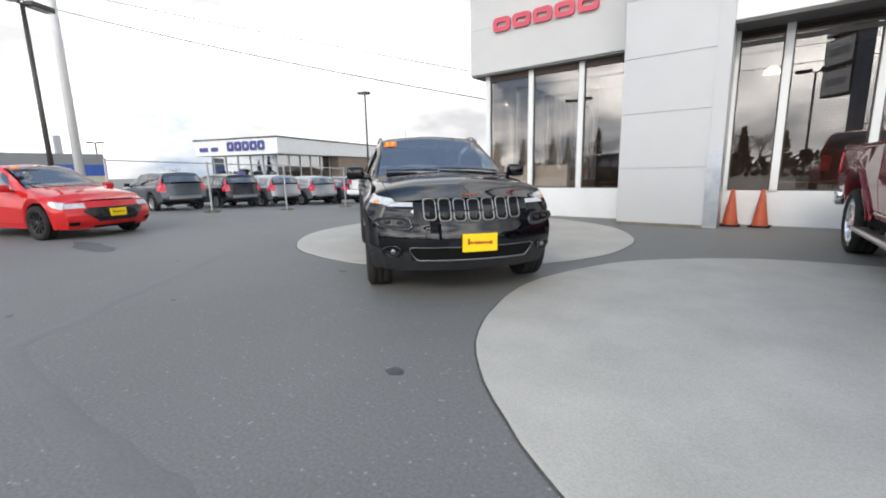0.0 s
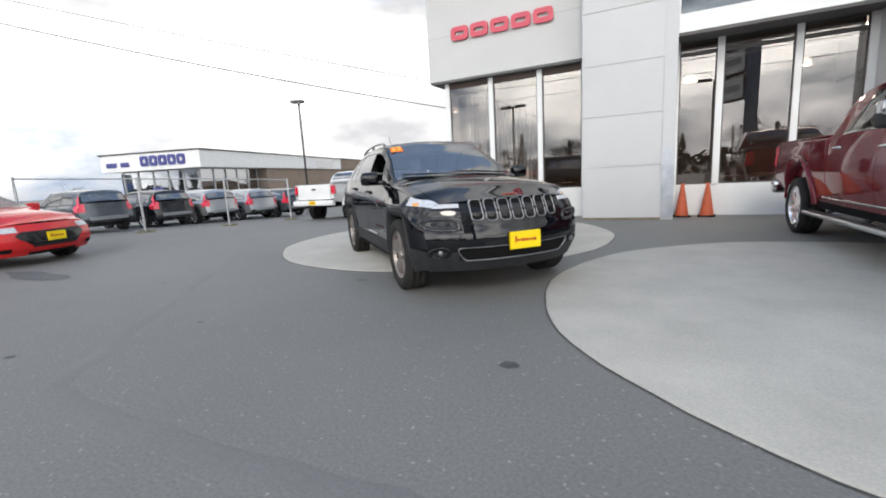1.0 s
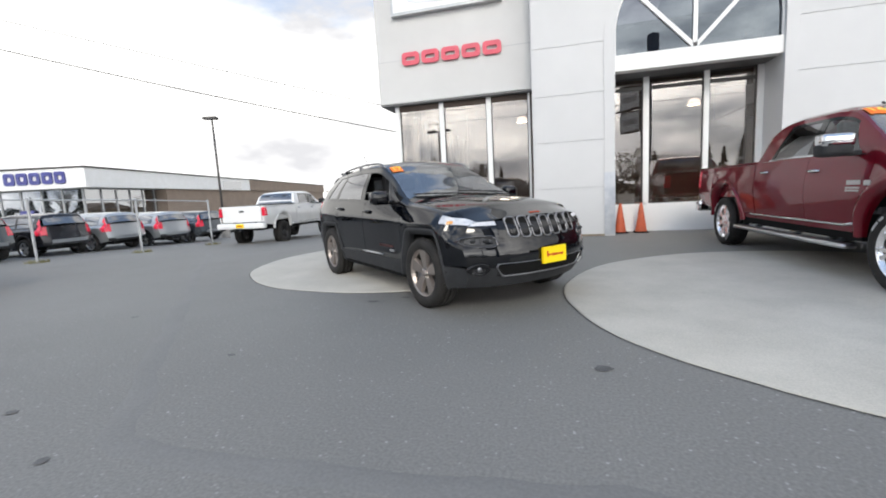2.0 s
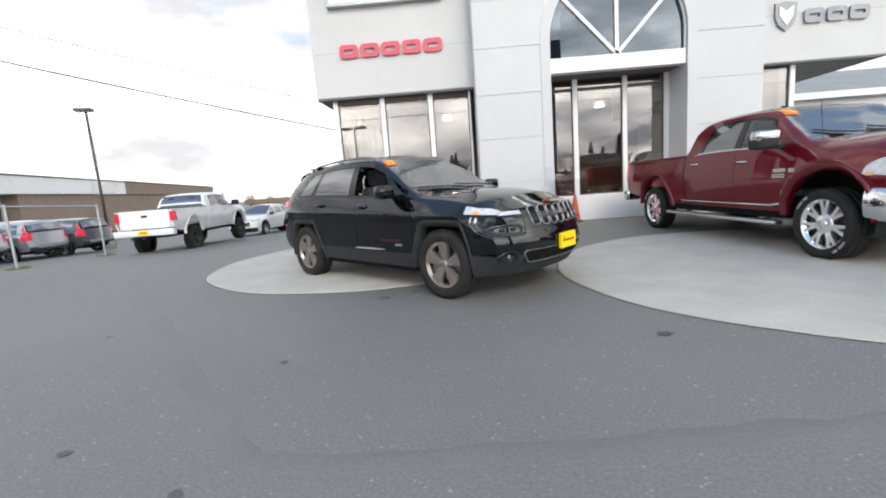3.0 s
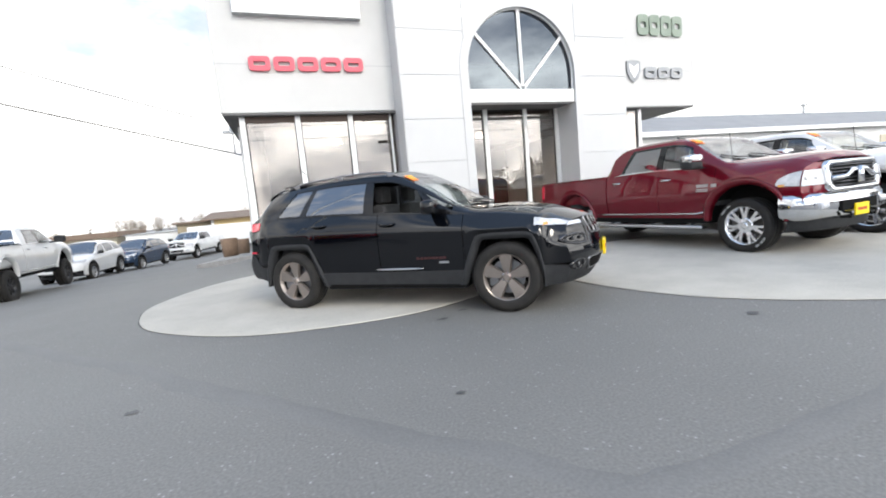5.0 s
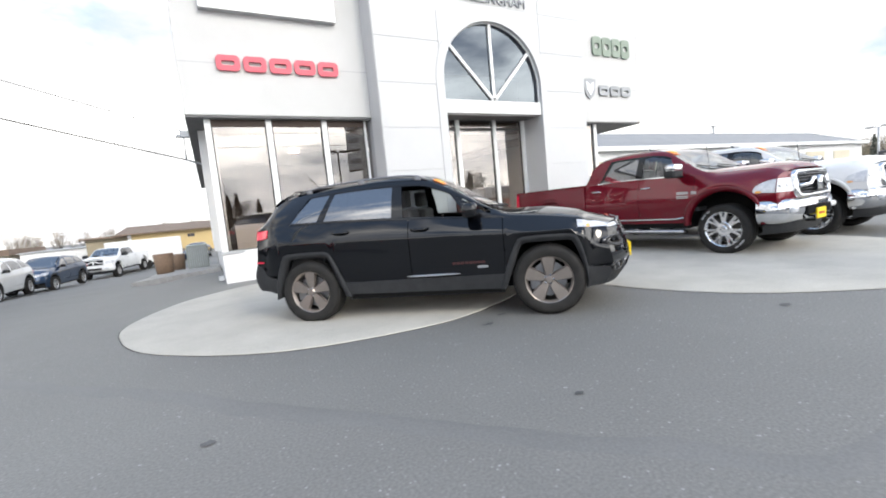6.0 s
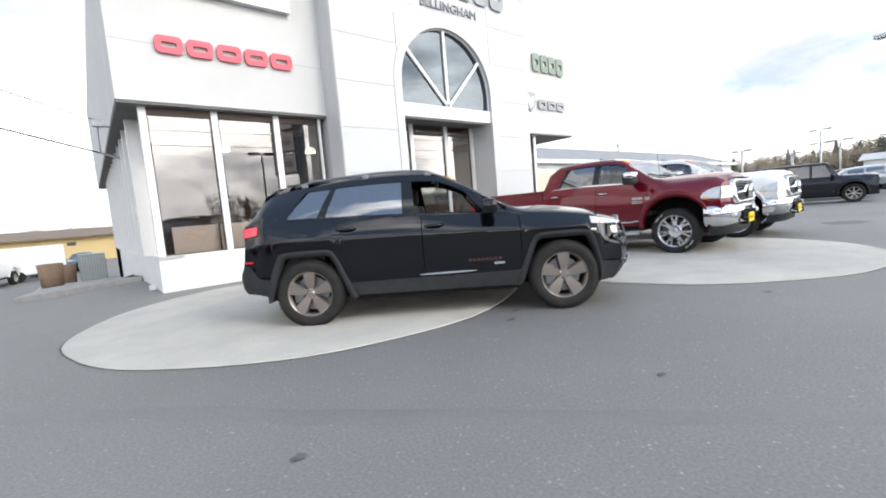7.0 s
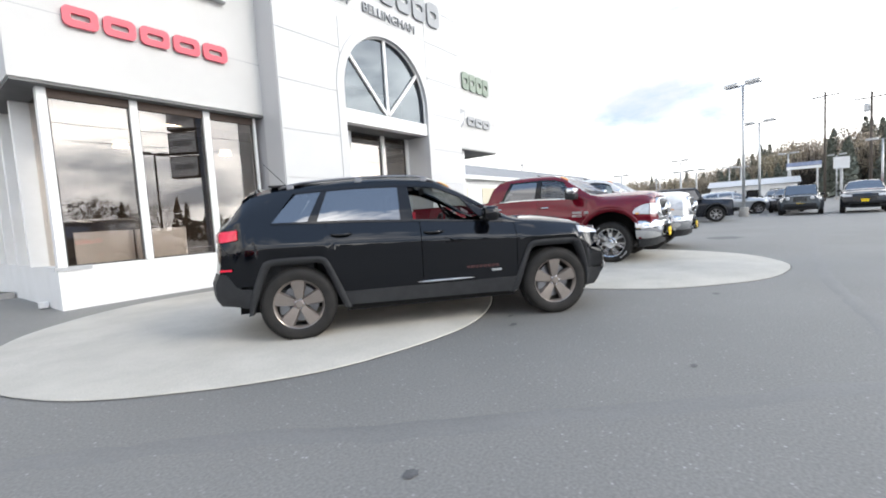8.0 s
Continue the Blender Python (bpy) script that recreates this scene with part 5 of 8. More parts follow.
    for k in ("zb", "z1", "z2", "z3", "z4", "z6"):
        out[k] = [(x * sx, z * sz) for x, z in base[k]]
    for k in ("w1", "w2", "w3", "w4"):
        out[k] = [(x * sx, w * sy) for x, w in base[k]]
    for k in ("front", "rear", "wb"):
        out[k] = base[k] * sx
    out["arch"] = max(base["arch"] * sz, r + 0.05)
    out["arch_z"] = r + 0.01
    f0, r0 = base["rake_f"], base["rake_r"]
    out["rake_f"] = lambda z: f0(z / sz)
    out["rake_r"] = lambda z: r0(z / sz)
    out["sx"], out["sz"], out["kind"], out["r"] = sx, sz, kind, r
    return out


def plain_car(m, name, label, spec, paint_mat, rim_mat=None, group="", front_plate=False, rear_plate=False, year="", tall_lamps=False, cladding=True, spokes=(5, 0, 0.03, 0.055), badge_bars=False):
    rim_mat = rim_mat or ALLOY
    car = tagged(empty(name, m), label, "car", group)
    sk = Skin(spec)
    kind, sx, sz = spec["kind"], spec["sx"], spec["sz"]
    xf, xr = sk.xf, sk.xr
    sedan = kind in ("sedan", "coupe")
    vz = lambda x0, x1, z: (lambda u: sk.v_of(x0 + (x1 - x0) * u, z))
    zc = (0.5 if not sedan else 0.3) * sz
    zt_f = sk.section(xf)[4][1]
    zt_r = sk.section(xr)[4][1]
    door_a, door_b, door_c = (-0.95 * sx, -0.1 * sx, 0.9 * sx)
    for s in (1, -1):
        part("fender", sk.side(bmesh.new(), s, door_c + 0.004, xf, 0.0, 4.0, 28, 12), paint_mat, car, "", True)
        bm = bmesh.new()
        sk.side(bm, s, xr, door_a - 0.004, 0.0, 3.0, 28, 10)
        sk.side(bm, s, xr, door_a, 3.0, 4.0, 14, 5, flange=0)
        part("quarter_panel", bm, paint_mat, car, "", True)
        part("window_frame", sk.side(bmesh.new(), s, door_a, door_c, 3.0, 4.0, 26, 5, flange=0), paint_mat, car, "", True)
        part("sill", sk.side(bmesh.new(), s, door_a, door_c, 0.0, vz(door_a, door_c, zc), 16, 3), paint_mat, car, "", True)
    roof_f, cowl, roof_r = 0.04 * sx, 0.92 * sx, (-1.96 if not sedan else -1.1) * sx
    if kind == "boxy":
        roof_f, cowl, roof_r = 0.42 * sx, 0.84 * sx, -2.25 * sx
    part("roof", sk.top(bmesh.new(), roof_r, roof_f, 1.0, 18, 12), paint_mat, car, "", True)
    part("hood", sk.top(bmesh.new(), cowl + 0.004, xf, 1.0, 14, 12), paint_mat, car, "", True)
    part("nose", sk.end(bmesh.new(), True, zc if cladding else 0.2 * sz, zt_f, None, 20, 8), paint_mat, car, "", True)
    part("tailgate", sk.end(bmesh.new(), False, zc + 0.05, zt_r, None, 20, 8), paint_mat, car, "", True)
    if sedan:
        part("boot_lid", sk.top(bmesh.new(), xr, -1.8 * sx, 1.0, 8, 12), paint_mat, car, "", True)
    clad = BLACKPL if cladding else paint_mat
    part("front_bumper_skirt", sk.end(bmesh.new(), True, sk.bottom(xf) + 0.01, zc, None, 18, 4), clad, car, "", True)
    part("rear_bumper", sk.end(bmesh.new(), False, sk.bottom(xr) + 0.01, zc + 0.05, None, 18, 4), clad, car, "", True)
    for s in (1, -1):
        fd = part("door", sk.side(bmesh.new(), s, door_b + 0.004, door_c, vz(door_b, door_c, zc + 0.008), 2.99, 12, 8), paint_mat, car, "", True)
        rd = part("door", sk.side(bmesh.new(), s, door_a, door_b - 0.004, vz(door_a, door_b, zc + 0.008), 2.99, 12, 8), paint_mat, car, "", True)
        for xx, dd in ((door_b + 0.15, fd), (door_a + 0.12, rd)):
            handle(sk, dd, xx, sk.at(xx, 2.6).z, s, paint_mat)
        top_v = 3.86
        if sedan:
            panes = [("front_window", lambda t: door_b + 0.06 * sx - 0.02 * t, lambda t: (0.72 - 0.42 * t) * sx), ("rear_window", lambda t: (-0.95 + 0.16 * t) * sx, lambda t: door_b - 0.05 * sx)]
        elif kind == "boxy":
            panes = [("front_window", lambda t: door_b + 0.05, lambda t: (0.66 - 0.26 * t) * sx), ("rear_window", lambda t: -0.9 * sx, lambda t: door_b - 0.05), ("quarter_window", lambda t: -2.05 * sx, lambda t: -1.02 * sx)]
        else:
            panes = [("front_window", lambda t: door_b + 0.05 * sx - 0.02 * t, lambda t: (0.70 - 0.36 * t) * sx), ("rear_window", lambda t: (-0.95 + 0.05 * t) * sx, lambda t: door_b - 0.06 * sx), ("quarter_window", lambda t: (-1.75 + 0.06 * t) * sx, lambda t: (-1.05 + 0.05 * t) * sx)]
        for nm, xa, xb in panes:
            part(nm, sk.side(bmesh.new(), s, xa, xb, 3.06, top_v, 8, 5, off=0.006, flange=0.008), PRIVACY, car, "", True)
        bm = bmesh.new()
        sk.side(bm, s, (-1.7 if not sedan else -1.0) * sx, 0.75 * sx, 2.985, 3.05, 24, 1, off=0.007, flange=0.006)
        part("belt_trim", bm, GLOSSBLACK, car, "", True)
        if kind == "boxy":
            for xw in (spec["wb"] / 2, -spec["wb"] / 2):
                arch_trim(sk, car, xw, s, 0.06, 0.11, BLACKPL, -5, 185)
        elif cladding:
            for xw in (spec["wb"] / 2, -spec["wb"] / 2):
                arch_trim(sk, car, xw, s, 0.05, 0.012, BLACKPL, -10, 190)
        mirror(sk, car, 0.62 * sx, sk.section(0.6 * sx)[3][1] + 0.02, s, paint_mat if not cladding else GLOSSBLACK, (0.15, 0.2, 0.14), 0.1)
        # lamps
        bm = bmesh.new()
        if kind == "boxy":
            q = sk.on_end(s * 0.52 * spec["w3"][0][1] / 0.8, 0.98 * sz, True, 0.0)
            bmesh.ops.create_uvsphere(bm, u_segments=14, v_segments=8, radius=0.1, matrix=Matrix.Translation(q) @ Matrix.Diagonal((0.4, 1, 1, 1)))
        else:
            hx = xf - 0.52
            z0, z1 = (0.80 * sz, 0.93 * sz) if not sedan else (0.58 * sz, 0.71 * sz)
            sk.side(bm, s, hx, xf, lambda u: sk.v_of(hx + (xf - hx) * u, z1 - 0.03 - (z1 - z0 - 0.03) * u), lambda u: sk.v_of(hx + (xf - hx) * u, z1 + 0.03 * (1 - u)), 8, 3, off=0.008, flange=0.008)
            sk.end(bm, True, z0 + 0.02, z1 - 0.02, s * 0.95, 6, 3, 0.008, 0.008, s * 0.5)
        part("headlamp", bm, LAMPGLASS, car, "", True)
        bm = bmesh.new()
        if tall_lamps:
            tz0, tz1 = 0.80 * sz, min(zt_r, 1.2 * sz)
            sk.end(bm, False, tz0, tz1, s * 0.95, 4, 5, 0.012, 0.01, s * 0.66)
            sk.side(bm, s, xr, xr + 0.22, vz(xr, xr + 0.22, tz0), vz(xr, xr + 0.22, tz1), 5, 5, off=0.01, flange=0.01)

            def up(u, t, s=s):
                x = xr + (0.02 + 0.3 * t) * sx
                p = sk.at(x, 3.35 + 0.5 * u, s)
                return Vector((p.x - 0.012, p.y + s * 0.008, p.z))

            sk.grid(bm, up, 3, 6, 0.006)
        else:
            sk.end(bm, False, 0.86 * sz, 1.02 * sz if not sedan else 0.98 * sz, s * 0.95, 6, 3, 0.012, 0.01, s * 0.42)
            sk.side(bm, s, xr, xr + 0.25, vz(xr, xr + 0.25, 0.86 * sz), vz(xr, xr + 0.25, 1.0 * sz), 5, 3, off=0.01, flange=0.01)
        part("tail_lamp", bm, REDLENS, car, "", True)
    part("windshield", sk.top(bmesh.new(), roof_f, cowl, 0.92, 10, 12, 0.006, 0.006), PRIVACY if not year else WINDSHIELD, car, "", True)
    if sedan:
        part("back_window", sk.top(bmesh.new(), -1.75 * sx, -1.12 * sx, 0.9, 8, 10, 0.006, 0.004), PRIVACY, car, "", True)
    elif kind == "boxy":
        part("back_window", sk.end(bmesh.new(), False, 1.15 * sz, 1.6 * sz, 0.6, 8, 4, 0.01, 0.004), PRIVACY, car, "", True)
    else:
        part("back_window", sk.top(bmesh.new(), xr + 0.02, roof_r, 0.88, 8, 12, 0.008, 0.004), PRIVACY, car, "", True)
        bm = bmesh.new()
        sk.top(bm, roof_r - 0.12, roof_r + 0.03, 0.96, 4, 10, 0.03, 0.02)
        part("spoiler", bm, paint_mat, car, "", True)
    if kind == "boxy":
        bm = bmesh.new()
        for k in range(7):
            yc = (k - 3) * 0.085
            z = 0.93 * sz
            q = sk.on_end(yc, z, True, 0.006)
            box(bm, q.x - 0.01, q.x + 0.004, yc - 0.025, yc + 0.025, z - 0.14, z + 0.12, 0.01)
        part("grille", bm, DARK, car)
        bm = bmesh.new()
        box(bm, xf + 0.02, xf + 0.2, -0.72, 0.72, 0.5 * sz, 0.68 * sz, 0.03)
        part("front_bumper", bm, BLACKPL, car)
        bm = bmesh.new()
        lathe(bm, [(0.001, 0.0), (0.3, 0.0), (spec["r"], 0.03), (spec["r"], 0.2), (0.2, 0.24), (0.001, 0.24)], 24, "y", (0, 0, 0))
        sp = part("spare_wheel", bm, RUBBER, car)
        sp.matrix_basis = pose(xr - 0.02, 0, 0.98 * sz, 0, 0, 90)
    else:
        gz0, gz1 = (0.60 * sz, 0.80 * sz) if not sedan else (0.33 * sz, 0.60 * sz)
        if sedan:
            # wide dark mouth that narrows downwards, under a slim bar between the lamps
            def mouth(u, t):
                hw = (0.36 + 0.2 * smooth01(t * 1.25)) * (1 - 0.16 * max(0.0, t - 0.8) / 0.2)
                return sk.on_end((2 * u - 1) * hw, gz0 + (gz1 - gz0) * t, True, 0.014)

            part("grille", sk.grid(bmesh.new(), mouth, 22, 10, 0.012), GLOSSBLACK, car, "", True)
            for z in (0.36, 0.42):
                bm = tube(bmesh.new(), [sk.on_end(-0.36 + 0.72 * q / 8, z * sz, True, 0.02) for q in range(9)], 0.006, 5)
                part("grille_bar", bm, BLACKPL, car)
        else:
            part("grille", sk.end(bmesh.new(), True, gz0, gz1, 0.46, 16, 5, 0.012, 0.01), GLOSSBLACK, car, "", True)
        bm = bmesh.new()
        sk.end(bm, True, (0.36 if not sedan else 0.2) * sz, (0.46 if not sedan else 0.25) * sz, 0.55 if not sedan else 0.4, 14, 3, 0.01, 0)
        for s in (1, -1):
            sk.end(bm, True, (0.42 if not sedan else 0.27) * sz, (0.5 if not sedan else 0.34) * sz, s * 0.82, 5, 2, 0.012, 0, s * 0.62)
        part("intake", bm, DARK, car)
    if front_plate:
        plate(sk, car, 0.0, (0.62 if not sedan else 0.49) * sz, True, 0.3, 0.15, 0.04)
    if rear_plate:
        plate(sk, car, 0.0, 0.78 * sz, False, 0.32, 0.16, 0.03)
    if badge_bars:
        bm = bmesh.new()
        sk.end(bm, False, zc + 0.0, zc + 0.12 * sz, 0.6, 12, 2, 0.02, 0.02)
        part("skid_panel", bm, SILVER_PAINT, car, "silver lower bumper panel", True)
    if year:
        sticker(sk, car, roof_f + 0.16, roof_f + 0.04, -0.85, -0.55, year)
        cabin(sk, car, 0.7 * sx, 0.4 * sz, 0.9 * sz, (-0.05, -0.8))
    liners(sk, car)
    for xw in (spec["wb"] / 2, -spec["wb"] / 2):
        for s in (1, -1):
            wheel(car, xw, s * (sk.wmax - (0.125 if kind != "boxy" else 0.06)), spec["r"], 0.23, spec["r"] * 0.66, spokes, RUBBER, rim_mat, bool(year))
    return car


# ---------------------------------------------------------------- setting: ground
def spread(near0, near1, step, far0, far1):
    xs = [near0 + step * k for k in range(int(round((near1 - near0) / step)) + 1)]
    d = step
    a = xs[-1]
    while a < far1:
        d *= 1.35
        a += d
        xs.append(a)
    d, a = step, xs[0]
    while a > far0:
        d *= 1.35
        a -= d
        xs.insert(0, a)
    return xs


gx, gy = spread(-42, 14, 1.0, -900, 900), spread(-6, 44, 1.0, -900, 900)
bm = bmesh.new()
gv = [[bm.verts.new((x, y, ground_z(x, y))) for y in gy] for x in gx]
for i in range(len(gx) - 1):
    for j in range(len(gy) - 1):
        bm.faces.new((gv[i][j], gv[i + 1][j], gv[i + 1][j + 1], gv[i][j + 1]))
tagged(link_mesh("ground", bm, ASPHALT, True), "worn grey asphalt of the car lot", "ground", kind="structure")


def disc(cx, cy, r, label):
    bm = bmesh.new()
    n = 96
    rnd = random.Random(int(cx * 10))
    wob = [0.012 * math.sin(k * 0.7) + 0.008 * rnd.random() for k in range(n)]
    rings = []
    for rr, dz in ((0.0, 0.016), (r * 0.5, 0.016), (r - 0.02, 0.015), (r, 0.008), (r, -0.05)):
        rings.append([bm.verts.new((cx + (rr + (wob[k] if rr > r * 0.8 else 0)) * math.cos(k * math.tau / n), cy + (rr + (wob[k] if rr > r * 0.8 else 0)) * math.sin(k * math.tau / n), 0)) for k in range(n)] if rr else [bm.verts.new((cx, cy, 0))])
    zs = (0.016, 0.016, 0.015, 0.008, -0.05)
    for ring, dz in zip(rings, zs):
        for v in ring:
            v.co.z = ground_z(v.co.x, v.co.y) + dz
    for k in range(n):
        bm.faces.new((rings[0][0], rings[1][k], rings[1][(k + 1) % n]))
    for a, b in zip(rings[1:], rings[2:]):
        for k in range(n):
            bm.faces.new((a[k], a[(k + 1) % n], b[(k + 1) % n], b[k]))
    ob = tagged(link_mesh("pavement", bm, CONCRETE, True), label, "pavement", kind="structure")
    bm = bmesh.new()
    a = [bm.verts.new((cx + (r + wob[k] - 0.004) * math.cos(k * math.tau / n), cy + (r + wob[k] - 0.004) * math.sin(k * math.tau / n), 0)) for k in range(n)]
    b = [bm.verts.new((cx + (r + wob[k] + 0.01 + 0.008 * rnd.random()) * math.cos(k * math.tau / n), cy + (r + wob[k] + 0.015) * math.sin(k * math.tau / n), 0)) for k in range(n)]
    for v in a + b:
        v.co.z = ground_z(v.co.x, v.co.y) + 0.004
    for k in range(n):
        bm.faces.new((a[k], a[(k + 1) % n], b[(k + 1) % n], b[k]))
    part("joint", bm, JOINTDARK, ob, "dark joint round the slab")
    return ob


disc(-4.79, 9.83, 2.92, "round pale concrete display pad flush with the asphalt")
disc(0.62, 7.0, 2.81, "round pale concrete display pad flush with the asphalt")


def ribbon(name, pts, width, mat, label, seed, dz=0.004):
    """A wavering strip on the ground."""
    rnd = random.Random(seed)
    bm = bmesh.new()
    P = [Vector((x, y, 0)) for x, y in pts]
    fine = []
    for a, b in zip(P, P[1:]):
        n = max(2, int((b - a).length / 0.18))
        fine += [a.lerp(b, k / n) for k in range(n)]
    fine.append(P[-1])
    rows = []
    for i, p in enumerate(fine):
        d = (fine[min(i + 4, len(fine) - 1)] - fine[max(i - 4, 0)]).normalized()
        nrm = Vector((-d.y, d.x, 0))
        w = width * (0.8 + 0.4 * rnd.random()) / 2
        o = (rnd.random() - 0.5) * width * 0.22
        e = [(p + nrm * (w + o), -0.004), (p + nrm * (w * 0.5 + o), dz), (p - nrm * (w * 0.5 - o), dz), (p - nrm * (w - o), -0.004)]
        rows.append([bm.verts.new((q.x, q.y, ground_z(q.x, q.y) + d)) for q, d in e])
    for a, b in zip(rows, rows[1:]):
        for j in range(3):
            bm.faces.new((a[j], b[j], b[j + 1], a[j + 1]))
    return tagged(link_mesh(name, bm, mat, True), label, "ground", kind="structure")


ribbon("asphalt_seam", [(-12.2, 12.6), (-10.1, 10.3), (-8.73, 8.68), (-7.79, 7.6), (-6.97, 6.74), (-6.26, 5.8), (-5.93, 5.46), (-5.21, 4.6), (-4.82, 4.2), (-4.6, 3.87), (-4.4, 3.75), (-4.2, 3.7), (-3.8, 3.69), (-3.17, 3.7), (-2.5, 3.73), (-1.8, 3.77), (-0.6, 3.83), (1.0, 3.82), (3.4, 3.72), (9.0, 3.4)], 0.22, SEAM, "sealed seam in the asphalt", 1)


def stain(x, y, rx, ry, seed, mat=STAIN):
    rnd = random.Random(seed)
    bm = bmesh.new()
    n = 14
    vs = [bm.verts.new((x + rx * (0.6 + 0.5 * rnd.random()) * math.cos(k * math.tau / n), y + ry * (0.6 + 0.5 * rnd.random()) * math.sin(k * math.tau / n), 0)) for k in range(n)]
    for v in vs:
        v.co.z = ground_z(v.co.x, v.co.y) + 0.005
    bm.faces.new(vs)
    tagged(link_mesh("stain", bm, mat), "dark oil spot on the asphalt", "stain", kind="structure")


for k, (x, y, a, b) in enumerate(((-1.99, 4.97, 0.075, 0.06), (-4.25, 6.51, 0.1, 0.05), (-3.94, 6.71, 0.07, 0.035), (-6.7, 5.72, 0.055, 0.045), (-4.72, 4.87, 0.05, 0.03), (-5.42, 3.87, 0.05, 0.04), (-4.64, 3.54, 0.04, 0.04), (-1.86, 7.23, 0.16, 0.05))):
    stain(x, y, a * 0.85, b * 0.85, k)
stain(7.0, 5.5, 0.75, 0.5, 31, DAMP)
stain(-9.5, 5.48, 1.0, 0.22, 33, DAMP)


# ---------------------------------------------------------------- setting: dealership
def wall(name, x0, x1, y0, y1, z0, z1, mat, label, cat="wall", bevel=0.0):
    return tagged(link_mesh(name, boxm(x0, x1, y0, y1, z0, z1, bevel=bevel), mat), label, cat, kind="structure")


FY, GY, TY = 13.155, 13.42, 12.52
TX0, TX1, TC = -2.75, 3.87, 0.576
DEEP = 30.0
bm = box(bmesh.new(), -6.71, TX0, FY, FY + 0.25, 3.545, 7.0, 0.012)
box(bm, -6.71, -6.4, FY + 0.25, DEEP, 3.545, 7.0)
box(bm, -6.4, TX0, FY + 0.25, DEEP, 4.85, 7.0)
wall_w = tagged(link_mesh("wall_west_fascia", bm, STUCCO), "white stuccoed upper wall block over the showroom windows", "wall", kind="structure")
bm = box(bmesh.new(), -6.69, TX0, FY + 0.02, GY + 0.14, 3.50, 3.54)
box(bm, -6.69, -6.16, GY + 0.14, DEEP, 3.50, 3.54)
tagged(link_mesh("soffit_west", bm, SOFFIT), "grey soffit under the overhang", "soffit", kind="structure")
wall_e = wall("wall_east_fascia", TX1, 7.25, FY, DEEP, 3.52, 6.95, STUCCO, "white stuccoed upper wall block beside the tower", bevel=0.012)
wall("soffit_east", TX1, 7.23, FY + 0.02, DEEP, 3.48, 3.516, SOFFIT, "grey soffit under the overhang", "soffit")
for w, x0, x1 in ((wall_w, -6.712, TX0 - 0.012), (wall_e, TX1, 7.252)):
    part("joint", boxm(x0, x1, FY - 0.0025, FY + 0.004, 4.592, 4.604), JOINT, w)
# plinths under the glass
wall("wall_base_west", -6.38, TX0, GY - 0.02, GY + 0.2, -0.1, 0.69, WHITE, "white plinth under the showroom windows", bevel=0.006)
wall("wall_base_side", -6.38, -6.16, GY + 0.2, DEEP, -1.6, 0.69, WHITE, "white plinth along the side of the showroom", bevel=0.006)
wall("wall_base_entry", -1.05, 2.2, GY - 0.02, GY + 0.2, -0.1, 0.66, WHITE, "white plinth under the entry windows", bevel=0.006)
wall("window_sill", -6.42, -5.95, GY - 0.055, GY - 0.02, 0.64, 0.70, GALV, "metal sill flashing at the corner", "sill")


def shop_window(name, x0, x1, z0, z1, y, label="tall reflective showroom window pane"):
    w = tagged(empty(name, pose((x0 + x1) / 2, y, z0)), label, "window", kind="structure")
    hw, h = (x1 - x0) / 2, z1 - z0
    p = part("pane", boxm(-hw, hw, -0.006, 0.006, 0, h), SHOPGLASS, w)
    p.visible_shadow = False
    bm = bmesh.new()
    for a, b in ((-hw, -hw + 0.025), (hw - 0.025, hw)):
        box(bm, a, b, -0.02, 0.03, 0, h)
    box(bm, -hw, hw, -0.02, 0.03, h - 0.025, h)
    box(bm, -hw, hw, -0.02, 0.03, 0, 0.025)
    part("window_frame", bm, DARKMETAL, w)
    return w


def post(x0, x1, z0, z1, y0=None, y1=None, label="white window post"):
    return wall("mullion", x0, x1, GY - 0.07 if y0 is None else y0, GY + 0.1 if y1 is None else y1, z0, z1, WHITE, label, "mullion", 0.006)


k = 0
for x0, x1 in ((-6.26, -5.17), (-5.05, -3.935), (-3.815, -2.9)):
    k += 1
    shop_window("window_%d" % k, x0, x1, 0.69, 3.5, GY)
for x0, x1 in ((-6.38, -6.26), (-5.17, -5.05), (-3.935, -3.815), (-2.9, -2.85)):
    post(x0, x1, 0.69, 3.5)
# dark brown strips imitate the soffit mirrored along the top of the panes
SOFFITMIRROR = material("soffit_reflection_brown", (0.075, 0.047, 0.034), 0.6, second=(0.06, 0.038, 0.028), scale=2)
for x0, x1 in ((-6.258, -5.172), (-5.048, -3.937), (-3.813, -2.902)):
    wall("window_head", x0, x1, GY - 0.05, GY - 0.022, 3.36, 3.498, SOFFITMIRROR, "dark brown strip imitating the soffit mirrored in the showroom window", "trim")
# side windows towards the back, between white fins
yy = GY + 0.12
while yy < 26:
    k += 1
    w = tagged(empty("window_%d" % k, pose(-6.27, yy + 0.5, 0.69)), "tall showroom window on the side wall", "window", kind="structure")
    p = part("pane", boxm(-0.006, 0.006, -0.48, 0.48, 0, 2.81), SHOPGLASS, w)
    p.visible_shadow = False
    wall("mullion", -6.52, -6.16, yy + 0.98, yy + 1.1, 0.69, 3.5, WHITE, "white fin between the side windows", "mullion", 0.006)
    yy += 1.1
wall("wall_west_rear", -6.38, -6.16, yy, DEEP, -1.6, 3.5, WHITE, "white wall at the rear of the side")
